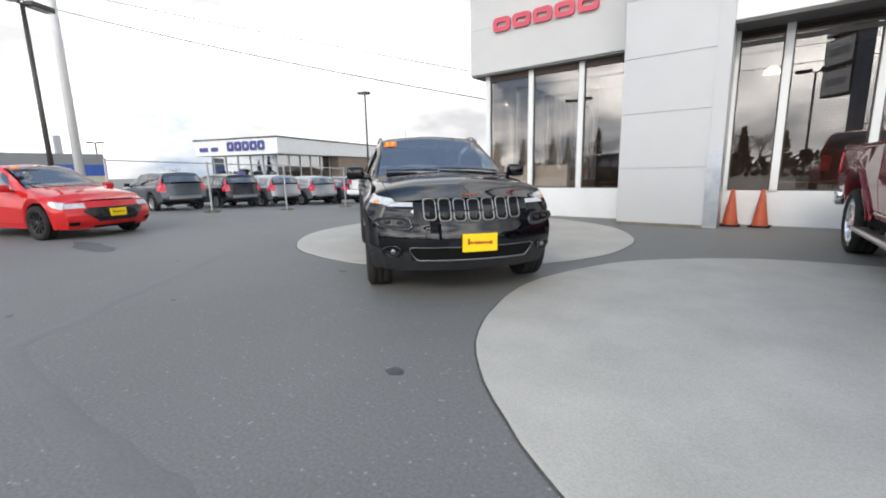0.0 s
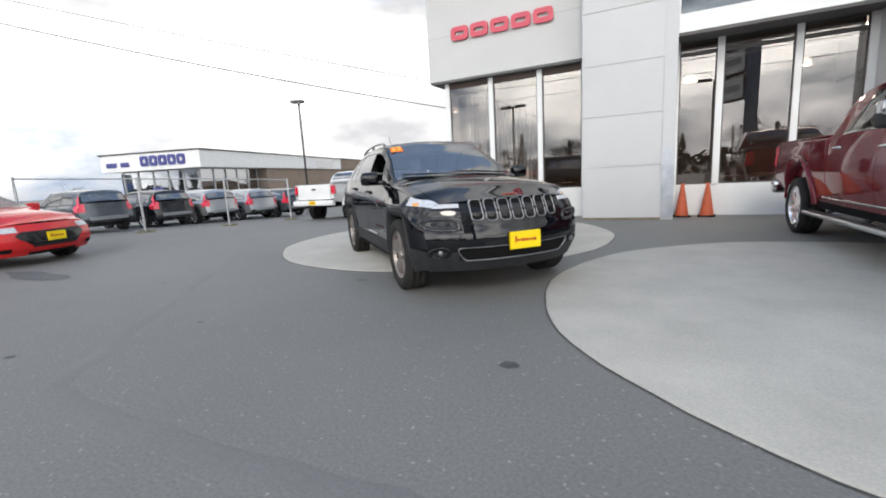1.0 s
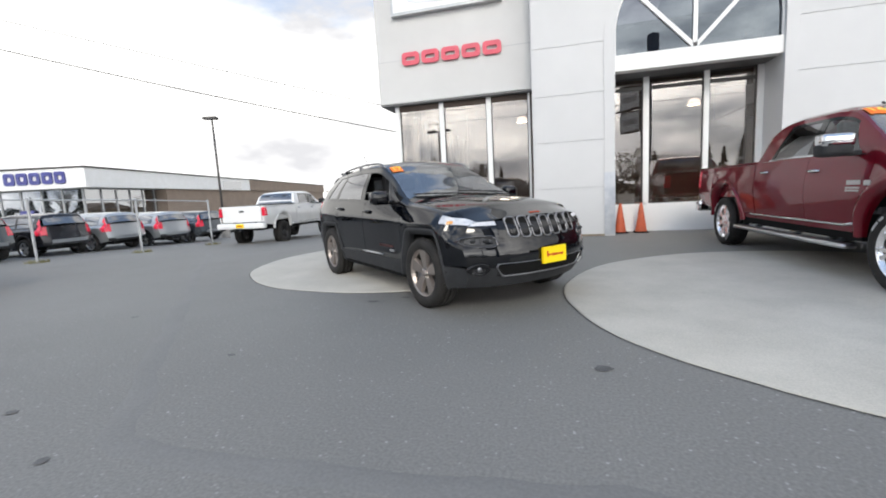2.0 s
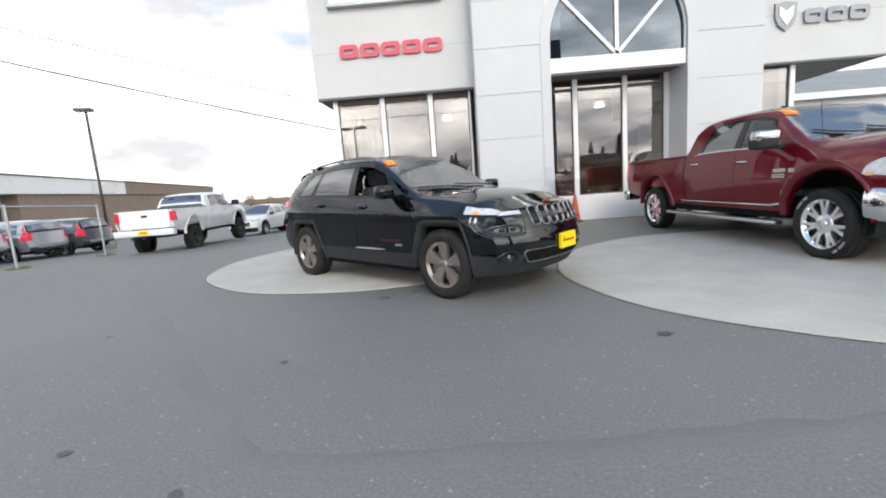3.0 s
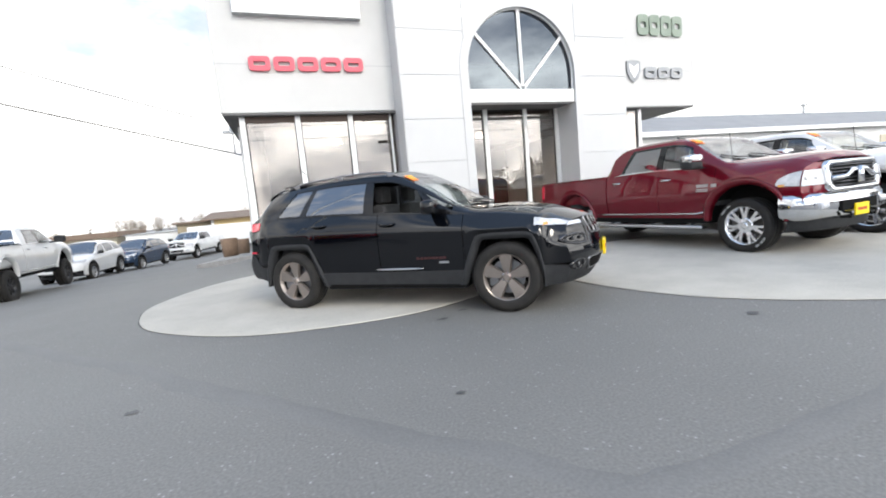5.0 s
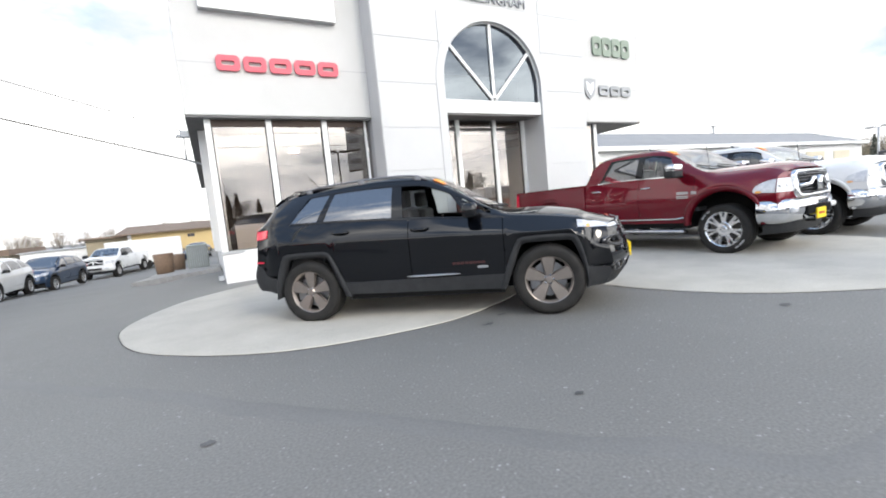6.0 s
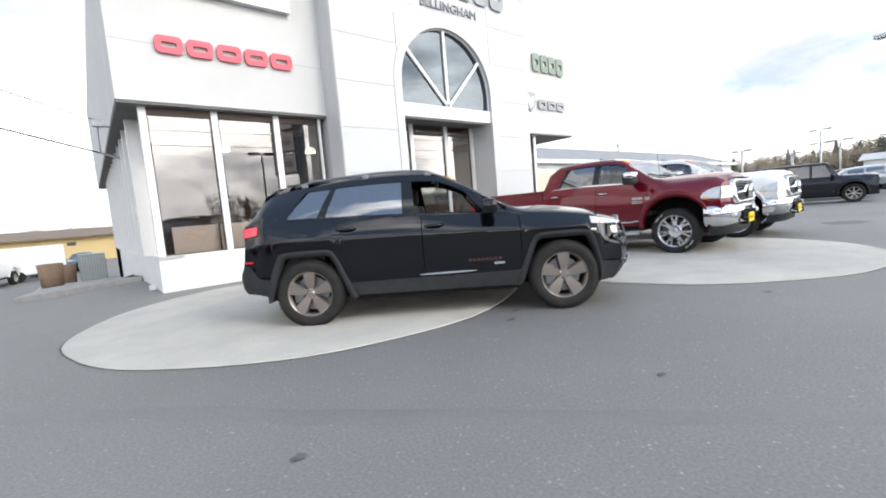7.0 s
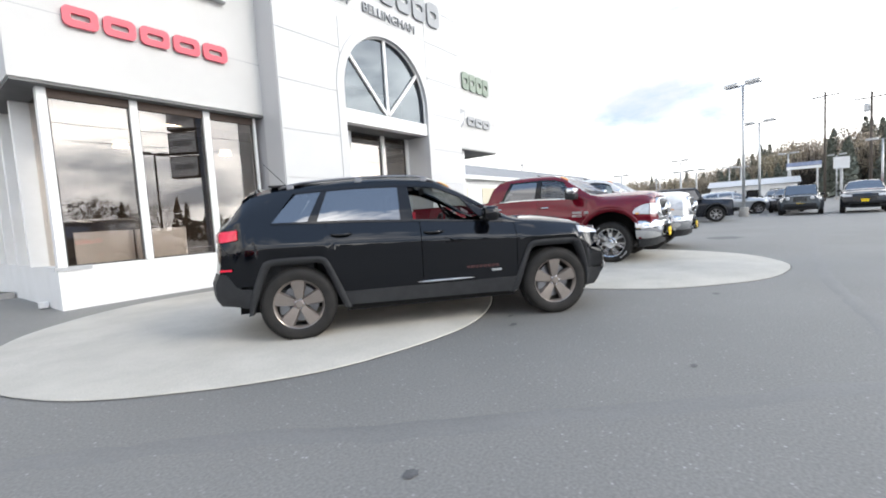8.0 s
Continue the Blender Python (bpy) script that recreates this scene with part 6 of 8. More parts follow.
# small fittings on the side overhang
bm = boxm(-7.0, -6.71, 15.6, 15.75, 3.56, 3.62, bevel=0.004)
tagged(link_mesh("gutter_spout", bm, GALV), "small metal overflow spout on the white wall", "spout")
bm = bmesh.new()
tube(bm, [(-6.72, 17.0, 3.95), (-6.86, 17.0, 3.95), (-6.88, 17.0, 3.2), (-6.45, 17.0, 3.05)], 0.03, 8)
box(bm, -6.95, -6.71, 16.93, 17.07, 3.82, 3.98, 0.01)
tagged(link_mesh("service_conduit", bm, GALV), "grey electrical conduit on the side wall", "conduit")

# tower with entry opening and arch
AX0, AX1 = TC - 1.565, TC + 1.565
SPRING, ARC = 4.345, 1.565
tower = tagged(empty("tower", pose(0, 0, 0)), "white metal-panelled entrance tower with an arched window", "tower", kind="structure")
TOP = 8.8
bm = bmesh.new()
for x0, x1 in ((TX0, AX0 - 0.06), (AX1 + 0.06, TX1)):
    box(bm, x0, x1, TY + 0.03, GY + 0.2, -0.1, 4.85)
    box(bm, x0, x1, TY + 0.03, DEEP - 6, 4.85, TOP)
part("core", bm, JOINT, tower)
bm = bmesh.new()
box(bm, TX0 - 0.012, TX0, TY + 0.03, FY, 0.0, TOP)
part("side_cladding", bm, PANEL, tower)
for x0, x1 in ((TX0, AX0 - 0.07), (AX1 + 0.07, TX1)):
    part("base_trim", boxm(x0, x1, TY - 0.014, TY, 0.004, 0.05), material("weathered_trim", (0.26, 0.22, 0.15), 0.9, second=(0.16, 0.13, 0.1), scale=6), tower, "weathered tan base strip")
# arched front piece
bm = bmesh.new()
n = 28
arc = [(AX0, 3.9)] + [(TC - ARC * math.cos(math.pi * q / n), SPRING + ARC * math.sin(math.pi * q / n)) for q in range(n + 1)] + [(AX1, 3.9)]
outer = [(AX0 - 0.06, 3.9)] + [(AX0 - 0.06 + (AX1 - AX0 + 0.12) * q / n, 6.3 if 0 < q < n else 6.3) for q in range(n + 1)] + [(AX1 + 0.06, 3.9)]
front_a = [bm.verts.new((x, TY, z)) for x, z in arc]
front_o = [bm.verts.new((x, TY, z)) for x, z in outer]
back_a = [bm.verts.new((x, TY + 0.16, z)) for x, z in arc]
for q in range(len(arc) - 1):
    bm.faces.new((front_a[q], front_a[q + 1], front_o[q + 1], front_o[q]))
    bm.faces.new((front_a[q], back_a[q], back_a[q + 1], front_a[q + 1]))
box(bm, AX0 - 0.06, AX1 + 0.06, TY + 0.03, TY + 0.5, 6.0, TOP)
part("arch_front", bm, PANEL, tower)
# cladding panels with open joints
JZ = [0.0, 1.12, 2.16, 3.18, 4.22, 5.26, 6.3, 7.34, TOP]
for x0, x1 in ((TX0, AX0 - 0.066), (AX1 + 0.066, TX1)):
    for z0, z1 in zip(JZ, JZ[1:]):
        part("panel", boxm(x0 + 0.004, x1 - 0.004, TY, TY + 0.028, z0 + 0.004, z1 - 0.004, bevel=0.003), PANEL, tower)
for z0, z1 in zip(JZ[6:], JZ[7:]):
    part("panel", boxm(AX0 - 0.056, AX1 + 0.056, TY, TY + 0.028, z0 + 0.004, z1 - 0.004, bevel=0.003), PANEL, tower)
bm = bmesh.new()
for x0, x1 in ((AX0 - 0.06, AX0), (AX1, AX1 + 0.06)):
    box(bm, x0, x1, TY, GY, -0.05, 3.9)
part("reveal", bm, PANEL, tower)
part("lintel", boxm(AX0, AX1, TY + 0.05, TY + 0.3, 3.56, 3.895, bevel=0.01), WHITE, tower)
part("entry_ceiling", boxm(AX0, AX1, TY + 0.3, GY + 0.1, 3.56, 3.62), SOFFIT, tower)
BAND = 0.225
for x0, x1 in ((AX0 - BAND, AX0), (AX1, AX1 + BAND)):
    part("opening_band", boxm(x0, x1, TY - 0.018, TY - 0.0005, 0.004, SPRING, bevel=0.003), PANEL, tower)
bm = bmesh.new()
rows = []
for q in range(29):
    a = math.pi * q / 28
    rows.append([bm.verts.new((TC - r * math.cos(a), y, SPRING + r * math.sin(a))) for r, y in ((ARC + BAND, TY), (ARC + BAND, TY - 0.018), (ARC, TY - 0.018), (ARC, TY))])
for a, b in zip(rows, rows[1:]):
    for q in range(3):
        bm.faces.new((a[q], b[q], b[q + 1], a[q + 1]))
part("arch_band", bm, PANEL, tower)
part("corner_guard", boxm(AX0 - BAND - 0.003, AX0 + 0.002, TY - 0.024, TY - 0.018, 0.04, 1.43), STEEL, tower, "reflective steel corner guard")
part("corner_guard", boxm(AX0 - 0.001, AX0 + 0.003, TY, TY + 0.35, 0.04, 1.35), STEEL, tower, "reflective steel corner guard")
# arched window
aw = tagged(empty("window_%d" % (k + 1), pose(0, 0, 0)), "arched dark reflective window with white fan-shaped bars", "window", kind="structure")
k += 1
bm = bmesh.new()
bm.faces.new([bm.verts.new((x, TY + 0.14, z)) for x, z in arc])
p = part("pane", bm, ARCHGLASS, aw)
p.visible_shadow = False
for dx, dz in ((0.0, 2.0), (-1.33, 1.42), (1.33, 1.42)):
    bm = bmesh.new()
    a, b = Vector((TC, TY + 0.115, 3.9)), Vector((TC + dx, TY + 0.115, 3.9 + dz))
    d = (b - a).normalized()
    nrm = Vector((d.z, 0, -d.x)) * 0.04
    prism(bm, [(0, -1), (0, 1), (1, 1), (1, -1)], lambda u, v, q: a.lerp(b, u) + nrm * v + Vector((0, q, 0)), -0.03, 0.02)
    part("glazing_bar", bm, WHITE, aw)
bm = bmesh.new()
for q in range(len(arc) - 1):
    tube(bm, [(arc[q][0], TY + 0.11, arc[q][1]), (arc[q + 1][0], TY + 0.11, arc[q + 1][1])], 0.03, 6)
part("window_frame", bm, WHITE, aw)
# entry glazing
for x0, x1 in ((-0.93, -0.27), (-0.15, 0.98), (1.09, 2.02)):
    k += 1
    shop_window("window_%d" % k, x0, x1, 0.66, 3.55, GY, "tall reflective entry window pane")
for x0, x1 in ((-0.99, -0.93), (-0.27, -0.15), (0.98, 1.09), (2.02, 2.141)):
    post(x0, x1, 0.66, 3.56)
wall("entry_transom", -0.99, 2.141, GY - 0.03, GY + 0.05, 3.28, 3.36, DARKMETAL, "dark transom bar over the entry windows", "transom")
# window beside the tower on the far side
k += 1
shop_window("window_%d" % k, 4.05, 5.1, 0.69, 3.48, GY)
post(5.1, 5.22, 0.0, 3.48)
wall("wall_base_east", 4.0, 5.22, GY - 0.02, GY + 0.2, -0.1, 0.69, WHITE, "white plinth beside the tower")
wall("wall_east", 5.02, 5.22, GY + 0.2, DEEP, -0.1, 3.48, WHITE, "white return wall beside the tower")

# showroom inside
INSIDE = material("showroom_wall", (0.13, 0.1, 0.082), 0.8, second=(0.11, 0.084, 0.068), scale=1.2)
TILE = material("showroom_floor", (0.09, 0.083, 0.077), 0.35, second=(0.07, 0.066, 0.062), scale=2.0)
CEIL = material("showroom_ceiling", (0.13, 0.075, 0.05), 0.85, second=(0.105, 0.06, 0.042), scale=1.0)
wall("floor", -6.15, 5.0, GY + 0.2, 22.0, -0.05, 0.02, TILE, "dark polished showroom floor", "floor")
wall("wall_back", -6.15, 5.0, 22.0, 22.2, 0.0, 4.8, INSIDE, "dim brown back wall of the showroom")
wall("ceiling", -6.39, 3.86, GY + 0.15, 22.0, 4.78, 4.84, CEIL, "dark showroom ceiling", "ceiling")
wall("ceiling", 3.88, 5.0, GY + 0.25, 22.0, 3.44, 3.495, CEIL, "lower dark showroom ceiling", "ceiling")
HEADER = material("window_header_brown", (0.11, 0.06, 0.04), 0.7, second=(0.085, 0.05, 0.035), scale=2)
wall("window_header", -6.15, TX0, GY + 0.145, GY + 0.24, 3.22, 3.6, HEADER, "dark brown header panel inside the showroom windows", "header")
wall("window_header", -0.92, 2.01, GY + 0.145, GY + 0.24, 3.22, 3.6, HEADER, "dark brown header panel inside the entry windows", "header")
PARTITION = material("partition_beige", (0.82, 0.77, 0.74), 0.7, second=(0.76, 0.71, 0.68), scale=2)
for x0, x1 in ((-6.05, -5.2), (-5.16, -4.3)):
    bm = boxm(x0, x1, 13.78, 13.84, 0.35, 1.24, bevel=0.01)
    pt = tagged(link_mesh("office_partition", bm, PARTITION), "beige low office partition behind the glass", "partition", "office partitions")
    for xx in (x0 + 0.05, x1 - 0.05):
        part("partition_foot", boxm(xx - 0.03, xx + 0.03, 13.70, 13.92, 0.02, 0.36), DARKMETAL, pt)
LAMPSHADE = glow_material("pendant_shade", (1.0, 0.88, 0.74), 1.7)
LAMPGLOW = glow_material("pendant_bulb", (1.0, 0.87, 0.7), 75.0)


def pendant(x, y, z=3.75):
    ob = tagged(empty("pendant_lamp", pose(x, y, z)), "ribbed dome pendant lamp glowing warm white", "lamp", "showroom pendants")
    bm = bmesh.new()
    lathe(bm, [(0.03, 0.2), (0.1, 0.19), (0.17, 0.12), (0.21, 0.0), (0.2, -0.02), (0.19, 0.0), (0.15, 0.11), (0.03, 0.18)], 24)
    part("shade", bm, LAMPSHADE, ob, "", True)
    bm = bmesh.new()
    lathe(bm, [(0.001, 0.01), (0.18, 0.012), (0.18, 0.03), (0.001, 0.03)], 20)
    part("diffuser", bm, LAMPGLOW, ob)
    bm = bmesh.new()
    tube(bm, [(0, 0, 0.2), (0, 0, 4.78 - z)], 0.012, 6)
    part("stem", bm, DARKMETAL, ob)


for x, y in ((-3.46, 15.9), (-3.5, 19.6), (-0.4, 15.2), (-0.45, 19.6), (2.38, 15.2), (2.4, 19.3)):
    pendant(x, y)
DESK = material("desk_wood", (0.09, 0.05, 0.035), 0.5, second=(0.07, 0.04, 0.03), scale=4)
for x, y in ((-3.2, 15.4), (0.6, 15.2), (1.6, 16.4)):
    d = tagged(empty("desk", pose(x, y, 0.02)), "dark wooden sales desk inside the showroom", "desk", "sales desks")
    part("desktop", boxm(-0.75, 0.75, -0.38, 0.38, 0.7, 0.74, bevel=0.005), DESK, d)
    part("pedestal", boxm(-0.7, -0.3, -0.33, 0.33, 0.0, 0.7), DESK, d)
    part("pedestal", boxm(0.3, 0.7, -0.33, 0.33, 0.0, 0.7), DESK, d)

# ---------------------------------------------------------------- signs
SF = lambda y0: (lambda u, v, d: Vector((u, y0 - d, v)))


def block_sign(name, x0, x1, z0, z1, count, mat, y, label, slot=0.3, gap=0.12, sizes=None):
    """A row of plain rounded blocks in place of a brand's letters."""
    ob = tagged(empty(name, pose(0, 0, 0)), label, "sign")
    w = (x1 - x0) / count
    for q in range(count):
        h = z1 - z0
        cx = x0 + w * (q + 0.5)
        ww = w * (1 - gap)
        o = round_rect(ww, h, min(ww, h) * 0.28, 4, cx, (z0 + z1) / 2)
        bm = bmesh.new()
        if slot > 0:
            i = round_rect(ww * 0.55, h * slot, h * slot * 0.4, 4, cx, (z0 + z1) / 2)
            ring_patch(bm, SF(y), o, i, 0.015, 0.07)
        else:
            prism(bm, o, SF(y), 0.015, 0.07)
        part("sign_block", bm, mat, ob)
    return ob


block_sign("red_wall_sign", -6.04, -3.44, 4.44, 4.755, 5, SIGNRED, FY, "row of five red raised sign blocks on the white wall")
block_sign("green_wall_sign", 4.95, 6.75, 5.62, 6.22, 4, SIGNGREEN, FY, "row of four green raised sign blocks on the white wall", 0.3, 0.1)
block_sign("grey_wall_sign", 5.15, 6.72, 4.36, 4.68, 3, SIGNGREY, FY, "row of three dark grey raised sign blocks")
bm = bmesh.new()
prism(bm, [(4.5, 4.85), (4.75, 4.88), (5.0, 4.85), (5.0, 4.55), (4.92, 4.35), (4.75, 4.22), (4.58, 4.35), (4.5, 4.55)], SF(FY), 0.015, 0.06)
sh = tagged(link_mesh("shield_emblem", bm, SIGNGREY), "dark grey shield emblem on the white wall", "sign")
bm = bmesh.new()
prism(bm, [(4.58, 4.78), (4.75, 4.66), (4.92, 4.78), (4.9, 4.55), (4.75, 4.34), (4.6, 4.55)], SF(FY), 0.062, 0.075)
part("emblem_face", bm, SIGNSILVER, sh)
bx = tagged(link_mesh("sign_box", boxm(-6.2, -3.42, FY - 0.16, FY, 5.62, 7.3, bevel=0.015), GALV), "white light-box sign with a silver edge and pale wing emblem", "sign")
part("sign_face", boxm(-6.13, -3.49, FY - 0.168, FY - 0.16, 5.69, 7.23), WHITE, bx)
bm = bmesh.new()
prism(bm, [(-4.8 + 0.95 * math.cos(a), 5.93 + 0.13 * math.sin(a)) for a in [q * math.tau / 24 for q in range(24)]], SF(FY - 0.168), 0.0, 0.012)
part("sign_emblem", bm, SIGNSILVER, bx)
block_sign("dealer_name_sign", -1.6, 2.95, 6.8, 7.5, 7, SIGNGREY, TY, "row of large grey raised blocks on the tower", 0.25, 0.14)
tw = tagged(empty("town_sign", pose(0.45, TY - 0.03, 6.36)), "grey raised words reading OF BELLINGHAM", "sign")
for word, dx in (("OF", -1.27), ("BELLINGHAM", 0.31)):
    wd = text_mesh("word", word, 0.335, SIGNGREY, pose(0, 0, 0), 0.02)
    wd.parent = tw
    wd.matrix_basis = pose(dx, 0, 0, 90)

# ---------------------------------------------------------------- things in the lot
def cone(x, y, turn):
    z = ground_z(x, y)
    c = tagged(empty("traffic_cone", pose(x, y, z, 0, 0, turn)), "faded orange traffic cone against the white plinth", "traffic cone", "cones by the entry")
    part("base", boxm(-0.16, 0.16, -0.16, 0.16, 0.0, 0.03, bevel=0.01), DARK, c)
    bm = bmesh.new()
    lathe(bm, [(0.135, 0.03), (0.125, 0.06), (0.03, 0.69), (0.024, 0.7), (0.018, 0.69)], 24)
    part("cone_body", bm, ORANGE, c, "", True)


cone(-0.81, 13.08, 4)
cone(-0.35, 13.12, -7)

hero_suv = black_suv(pose(-4.005, 7.887, -0.026, 0, 0, -41.7))
truck = pickup(pose(1.63, 8.91, 0.012, 0, 0, -87.6), "pickup_truck", "deep cherry red crew-cab pickup with chrome wheels and bumpers", RED_PAINT, CHROMERIM, 0.0, 0.4, CHROME, "16", True, True, sink=0.045)


# ---------------------------------------------------------------- other vehicles
def placed(x, y, heading, dz=0.0):
    return pose(x, y, ground_z(x, y) + dz, 0, 0, heading)


pickup(placed(4.37, 8.75, -87.6, 0.005), "pickup_truck", "bright white crew-cab pickup parked beside the red one", WHITE_PAINT, CHROMERIM, 0.0, 0.4, CHROME, "16", True, False, sink=0.045)
pickup(placed(-13.95, 19.02, 94.2), "pickup_truck", "white lifted crew-cab pickup with black wheels", WHITE_PAINT, BLACKALLOY, 0.16, 0.46, WHITE_PAINT, "", False, False, (8, 0, 0.02, 0.03))
SEDAN_SPEC = scaled(4.67, 1.83, 1.47, 0.325, "sedan")
plain_car(placed(-12.95, 5.62, 17), "sedan", "bright red compact sedan with a black grille", SEDAN_SPEC, SEDAN_PAINT, BLACKALLOY, "", True, False, "16", False, False, (10, 0, 0.012, 0.02))
WAGON = scaled(4.82, 1.87, 1.6, 0.34, "wagon")
for x, y, h, pm, lab in ((-21.0, 10.91, 180, SLATE_PAINT, "slate grey SUV"), (-21.75, 13.77, 180, DARK_PAINT, "black SUV"), (-21.6, 15.84, 181, SILVER_PAINT, "silver wagon"), (-21.55, 18.2, 179, SILVER_PAINT, "silver wagon"), (-21.35, 20.25, 180, SLATE_PAINT, "dark grey SUV")):
    plain_car(placed(x, y, h), "wagon_car", lab + " with tall red tail lamps behind the fence", WAGON, pm, ALLOY, "cars behind the fence", False, False, "", True, True, (5, 0, 0.03, 0.05), True)
MIDSUV = scaled(4.62, 1.86, 1.68, 0.36, "suv")
plain_car(placed(-14.7, 26.6, -93), "suv", "white compact SUV parked by the kerb", MIDSUV, WHITE_PAINT, ALLOY, "cars along the far side")
plain_car(placed(-14.0, 31.3, -100), "suv", "dark blue SUV parked behind the white one", MIDSUV, NAVY_PAINT, ALLOY, "cars along the far side")
pickup(placed(-12.6, 40.0, -105), "pickup_truck", "white pickup with a dark grille at the back of the lot", WHITE_PAINT, ALLOY, 0.0, 0.42, WHITE_PAINT, "", False, False, plate_front=False)
plain_car(placed(-17.5, 36.5, -80), "sedan", "silver sedan at the back of the lot", SEDAN_SPEC, SILVER_PAINT, ALLOY, "cars along the far side", cladding=False)
JK = scaled(4.4, 1.87, 1.84, 0.40, "boxy")
plain_car(placed(18.9, 8.1, -80), "off_roader", "black two-door off-roader with soft top", JK, DARK_PAINT, ALLOY, "cars in the east lot", spokes=(7, 0, 0.02, 0.03))
RENE = scaled(4.23, 1.88, 1.69, 0.35, "boxy")
plain_car(placed(25.3, 2.95, 176), "suv", "grey boxy compact SUV with a yellow plate", RENE, SLATE_PAINT, ALLOY, "cars in the east lot", True)
plain_car(placed(25.4, 0.25, 174), "suv", "black SUV with a yellow plate", scaled(4.9, 1.95, 1.76, 0.38, "suv"), DARK_PAINT, ALLOY, "cars in the east lot", True)
plain_car(placed(31.0, 3.4, 174), "suv", "black SUV parked in the second row", MIDSUV, DARK_PAINT, ALLOY, "cars in the east lot", True)
plain_car(placed(23.2, 8.6, -75), "sedan", "dark grey sedan in the east lot", SEDAN_SPEC, SLATE_PAINT, ALLOY, "cars in the east lot", cladding=False)
plain_car(placed(26.4, 9.6, -75), "sedan", "navy sedan in the east lot", SEDAN_SPEC, NAVY_PAINT, ALLOY, "cars in the east lot", cladding=False)
plain_car(placed(29.6, 10.6, -75), "sedan", "silver sedan in the east lot", SEDAN_SPEC, SILVER_PAINT, ALLOY, "cars in the east lot", cladding=False)
plain_car(placed(29.5, 6.6, -75), "suv", "silver SUV in the east lot", MIDSUV, SILVER_PAINT, ALLOY, "cars in the east lot")
plain_car(placed(-10.3, 49, -100), "hatchback", "red sedan behind the building", SEDAN_SPEC, SEDAN_PAINT, ALLOY, "cars behind the building", cladding=False)
plain_car(placed(-7.9, 49, -100), "hatchback", "blue sedan behind the building", SEDAN_SPEC, NAVY_PAINT, ALLOY, "cars behind the building", cladding=False)

# ---------------------------------------------------------------- lot furniture
def street_lamp(x, y, h, heads, mat, label, turn=0.0, r=0.07, base=True, head=(0.62, 0.28, 0.14), reach=0.75, tilt=0):
    z = ground_z(x, y)
    lamp = tagged(empty("street_lamp", pose(x, y, z, 0, tilt, turn)), label, "street lamp", "lot lamps")
    bm = bmesh.new()
    tube(bm, [(0, 0, 0), (0, 0, h)], [r, r * 0.75], 10)
    part("pole", bm, mat, lamp, "", True)
    if base:
        bm = bmesh.new()
        lathe(bm, [(0.25, -0.05), (0.25, 0.55), (0.23, 0.58), (0.001, 0.58)], 20)
        part("base", bm, KERB, lamp)
    for s in ((-1, 1) if heads == 2 else (1,)):
        bm = bmesh.new()
        x0 = s * (reach - head[0] / 2)
        box(bm, x0 - head[0] / 2, x0 + head[0] / 2, -head[1] / 2, head[1] / 2, h - 0.02, h + head[2] - 0.02, 0.03)
        tube(bm, [(0, 0, h - 0.02), (x0, 0, h + 0.04)], 0.03, 6)
        hd = part("lamp_head", bm, mat, lamp)
        bm = bmesh.new()
        box(bm, x0 - head[0] * 0.4, x0 + head[0] * 0.4, -head[1] * 0.4, head[1] * 0.4, h - 0.032, h - 0.02)
        part("lens", bm, LAMPGLASS, hd)
    return lamp


street_lamp(-21.0, 23.1, 6.75, 1, DARKMETAL, "dark bronze parking lot lamp with one flat head", 200, 0.07, True, (0.75, 0.4, 0.14), 0.45)
street_lamp(-16.0, 6.49, 5.6, 2, DARKMETAL, "dark bronze lamp with two flat heads", 120, 0.07, True)
street_lamp(1.13, -3.44, 5.3, 2, DARKMETAL, "dark bronze lamp with two flat heads near the street", 0, 0.06)
street_lamp(-9.07, -1.1, 4.85, 2, DARKMETAL, "dark bronze lamp with two flat heads near the street", 10, 0.06)
street_lamp(24.2, 5.7, 7.9, 2, GALV, "pale grey tall lamp with two flat heads on a concrete base", 70, 0.09, True, (0.75, 0.5, 0.2), 0.95)
street_lamp(37.0, 5.1, 7.3, 2, GALV, "pale grey tall lamp with two flat heads on a concrete base", 70, 0.09, True, (0.8, 0.45, 0.18), 1.15)
for x, y, h in ((58, 14, 6.6), (64, 2.5, 6.5), (52, 20, 5.0), (75, 8, 6.0), (60, -7, 6.2), (84, -4, 7.0), (46, -3.5, 5.6), (95, 24, 7)):
    street_lamp(x, y, h, 2, GALV, "pale grey distant lot lamp with two heads", 70, 0.1, True, (0.8, 0.45, 0.18), 1.1)
street_lamp(-58, 19, 5.8, 2, DARKMETAL, "dark distant lot lamp", 60, 0.09)
# white flagpole-like mast behind the red sedan
bm = bmesh.new()
tube(bm, [(-17.9, 7.55, -0.3), (-17.9, 7.55, 14.0)], [0.13, 0.1], 14)
tagged(link_mesh("mast", bm, WHITE, True), "tall white painted steel mast", "mast")

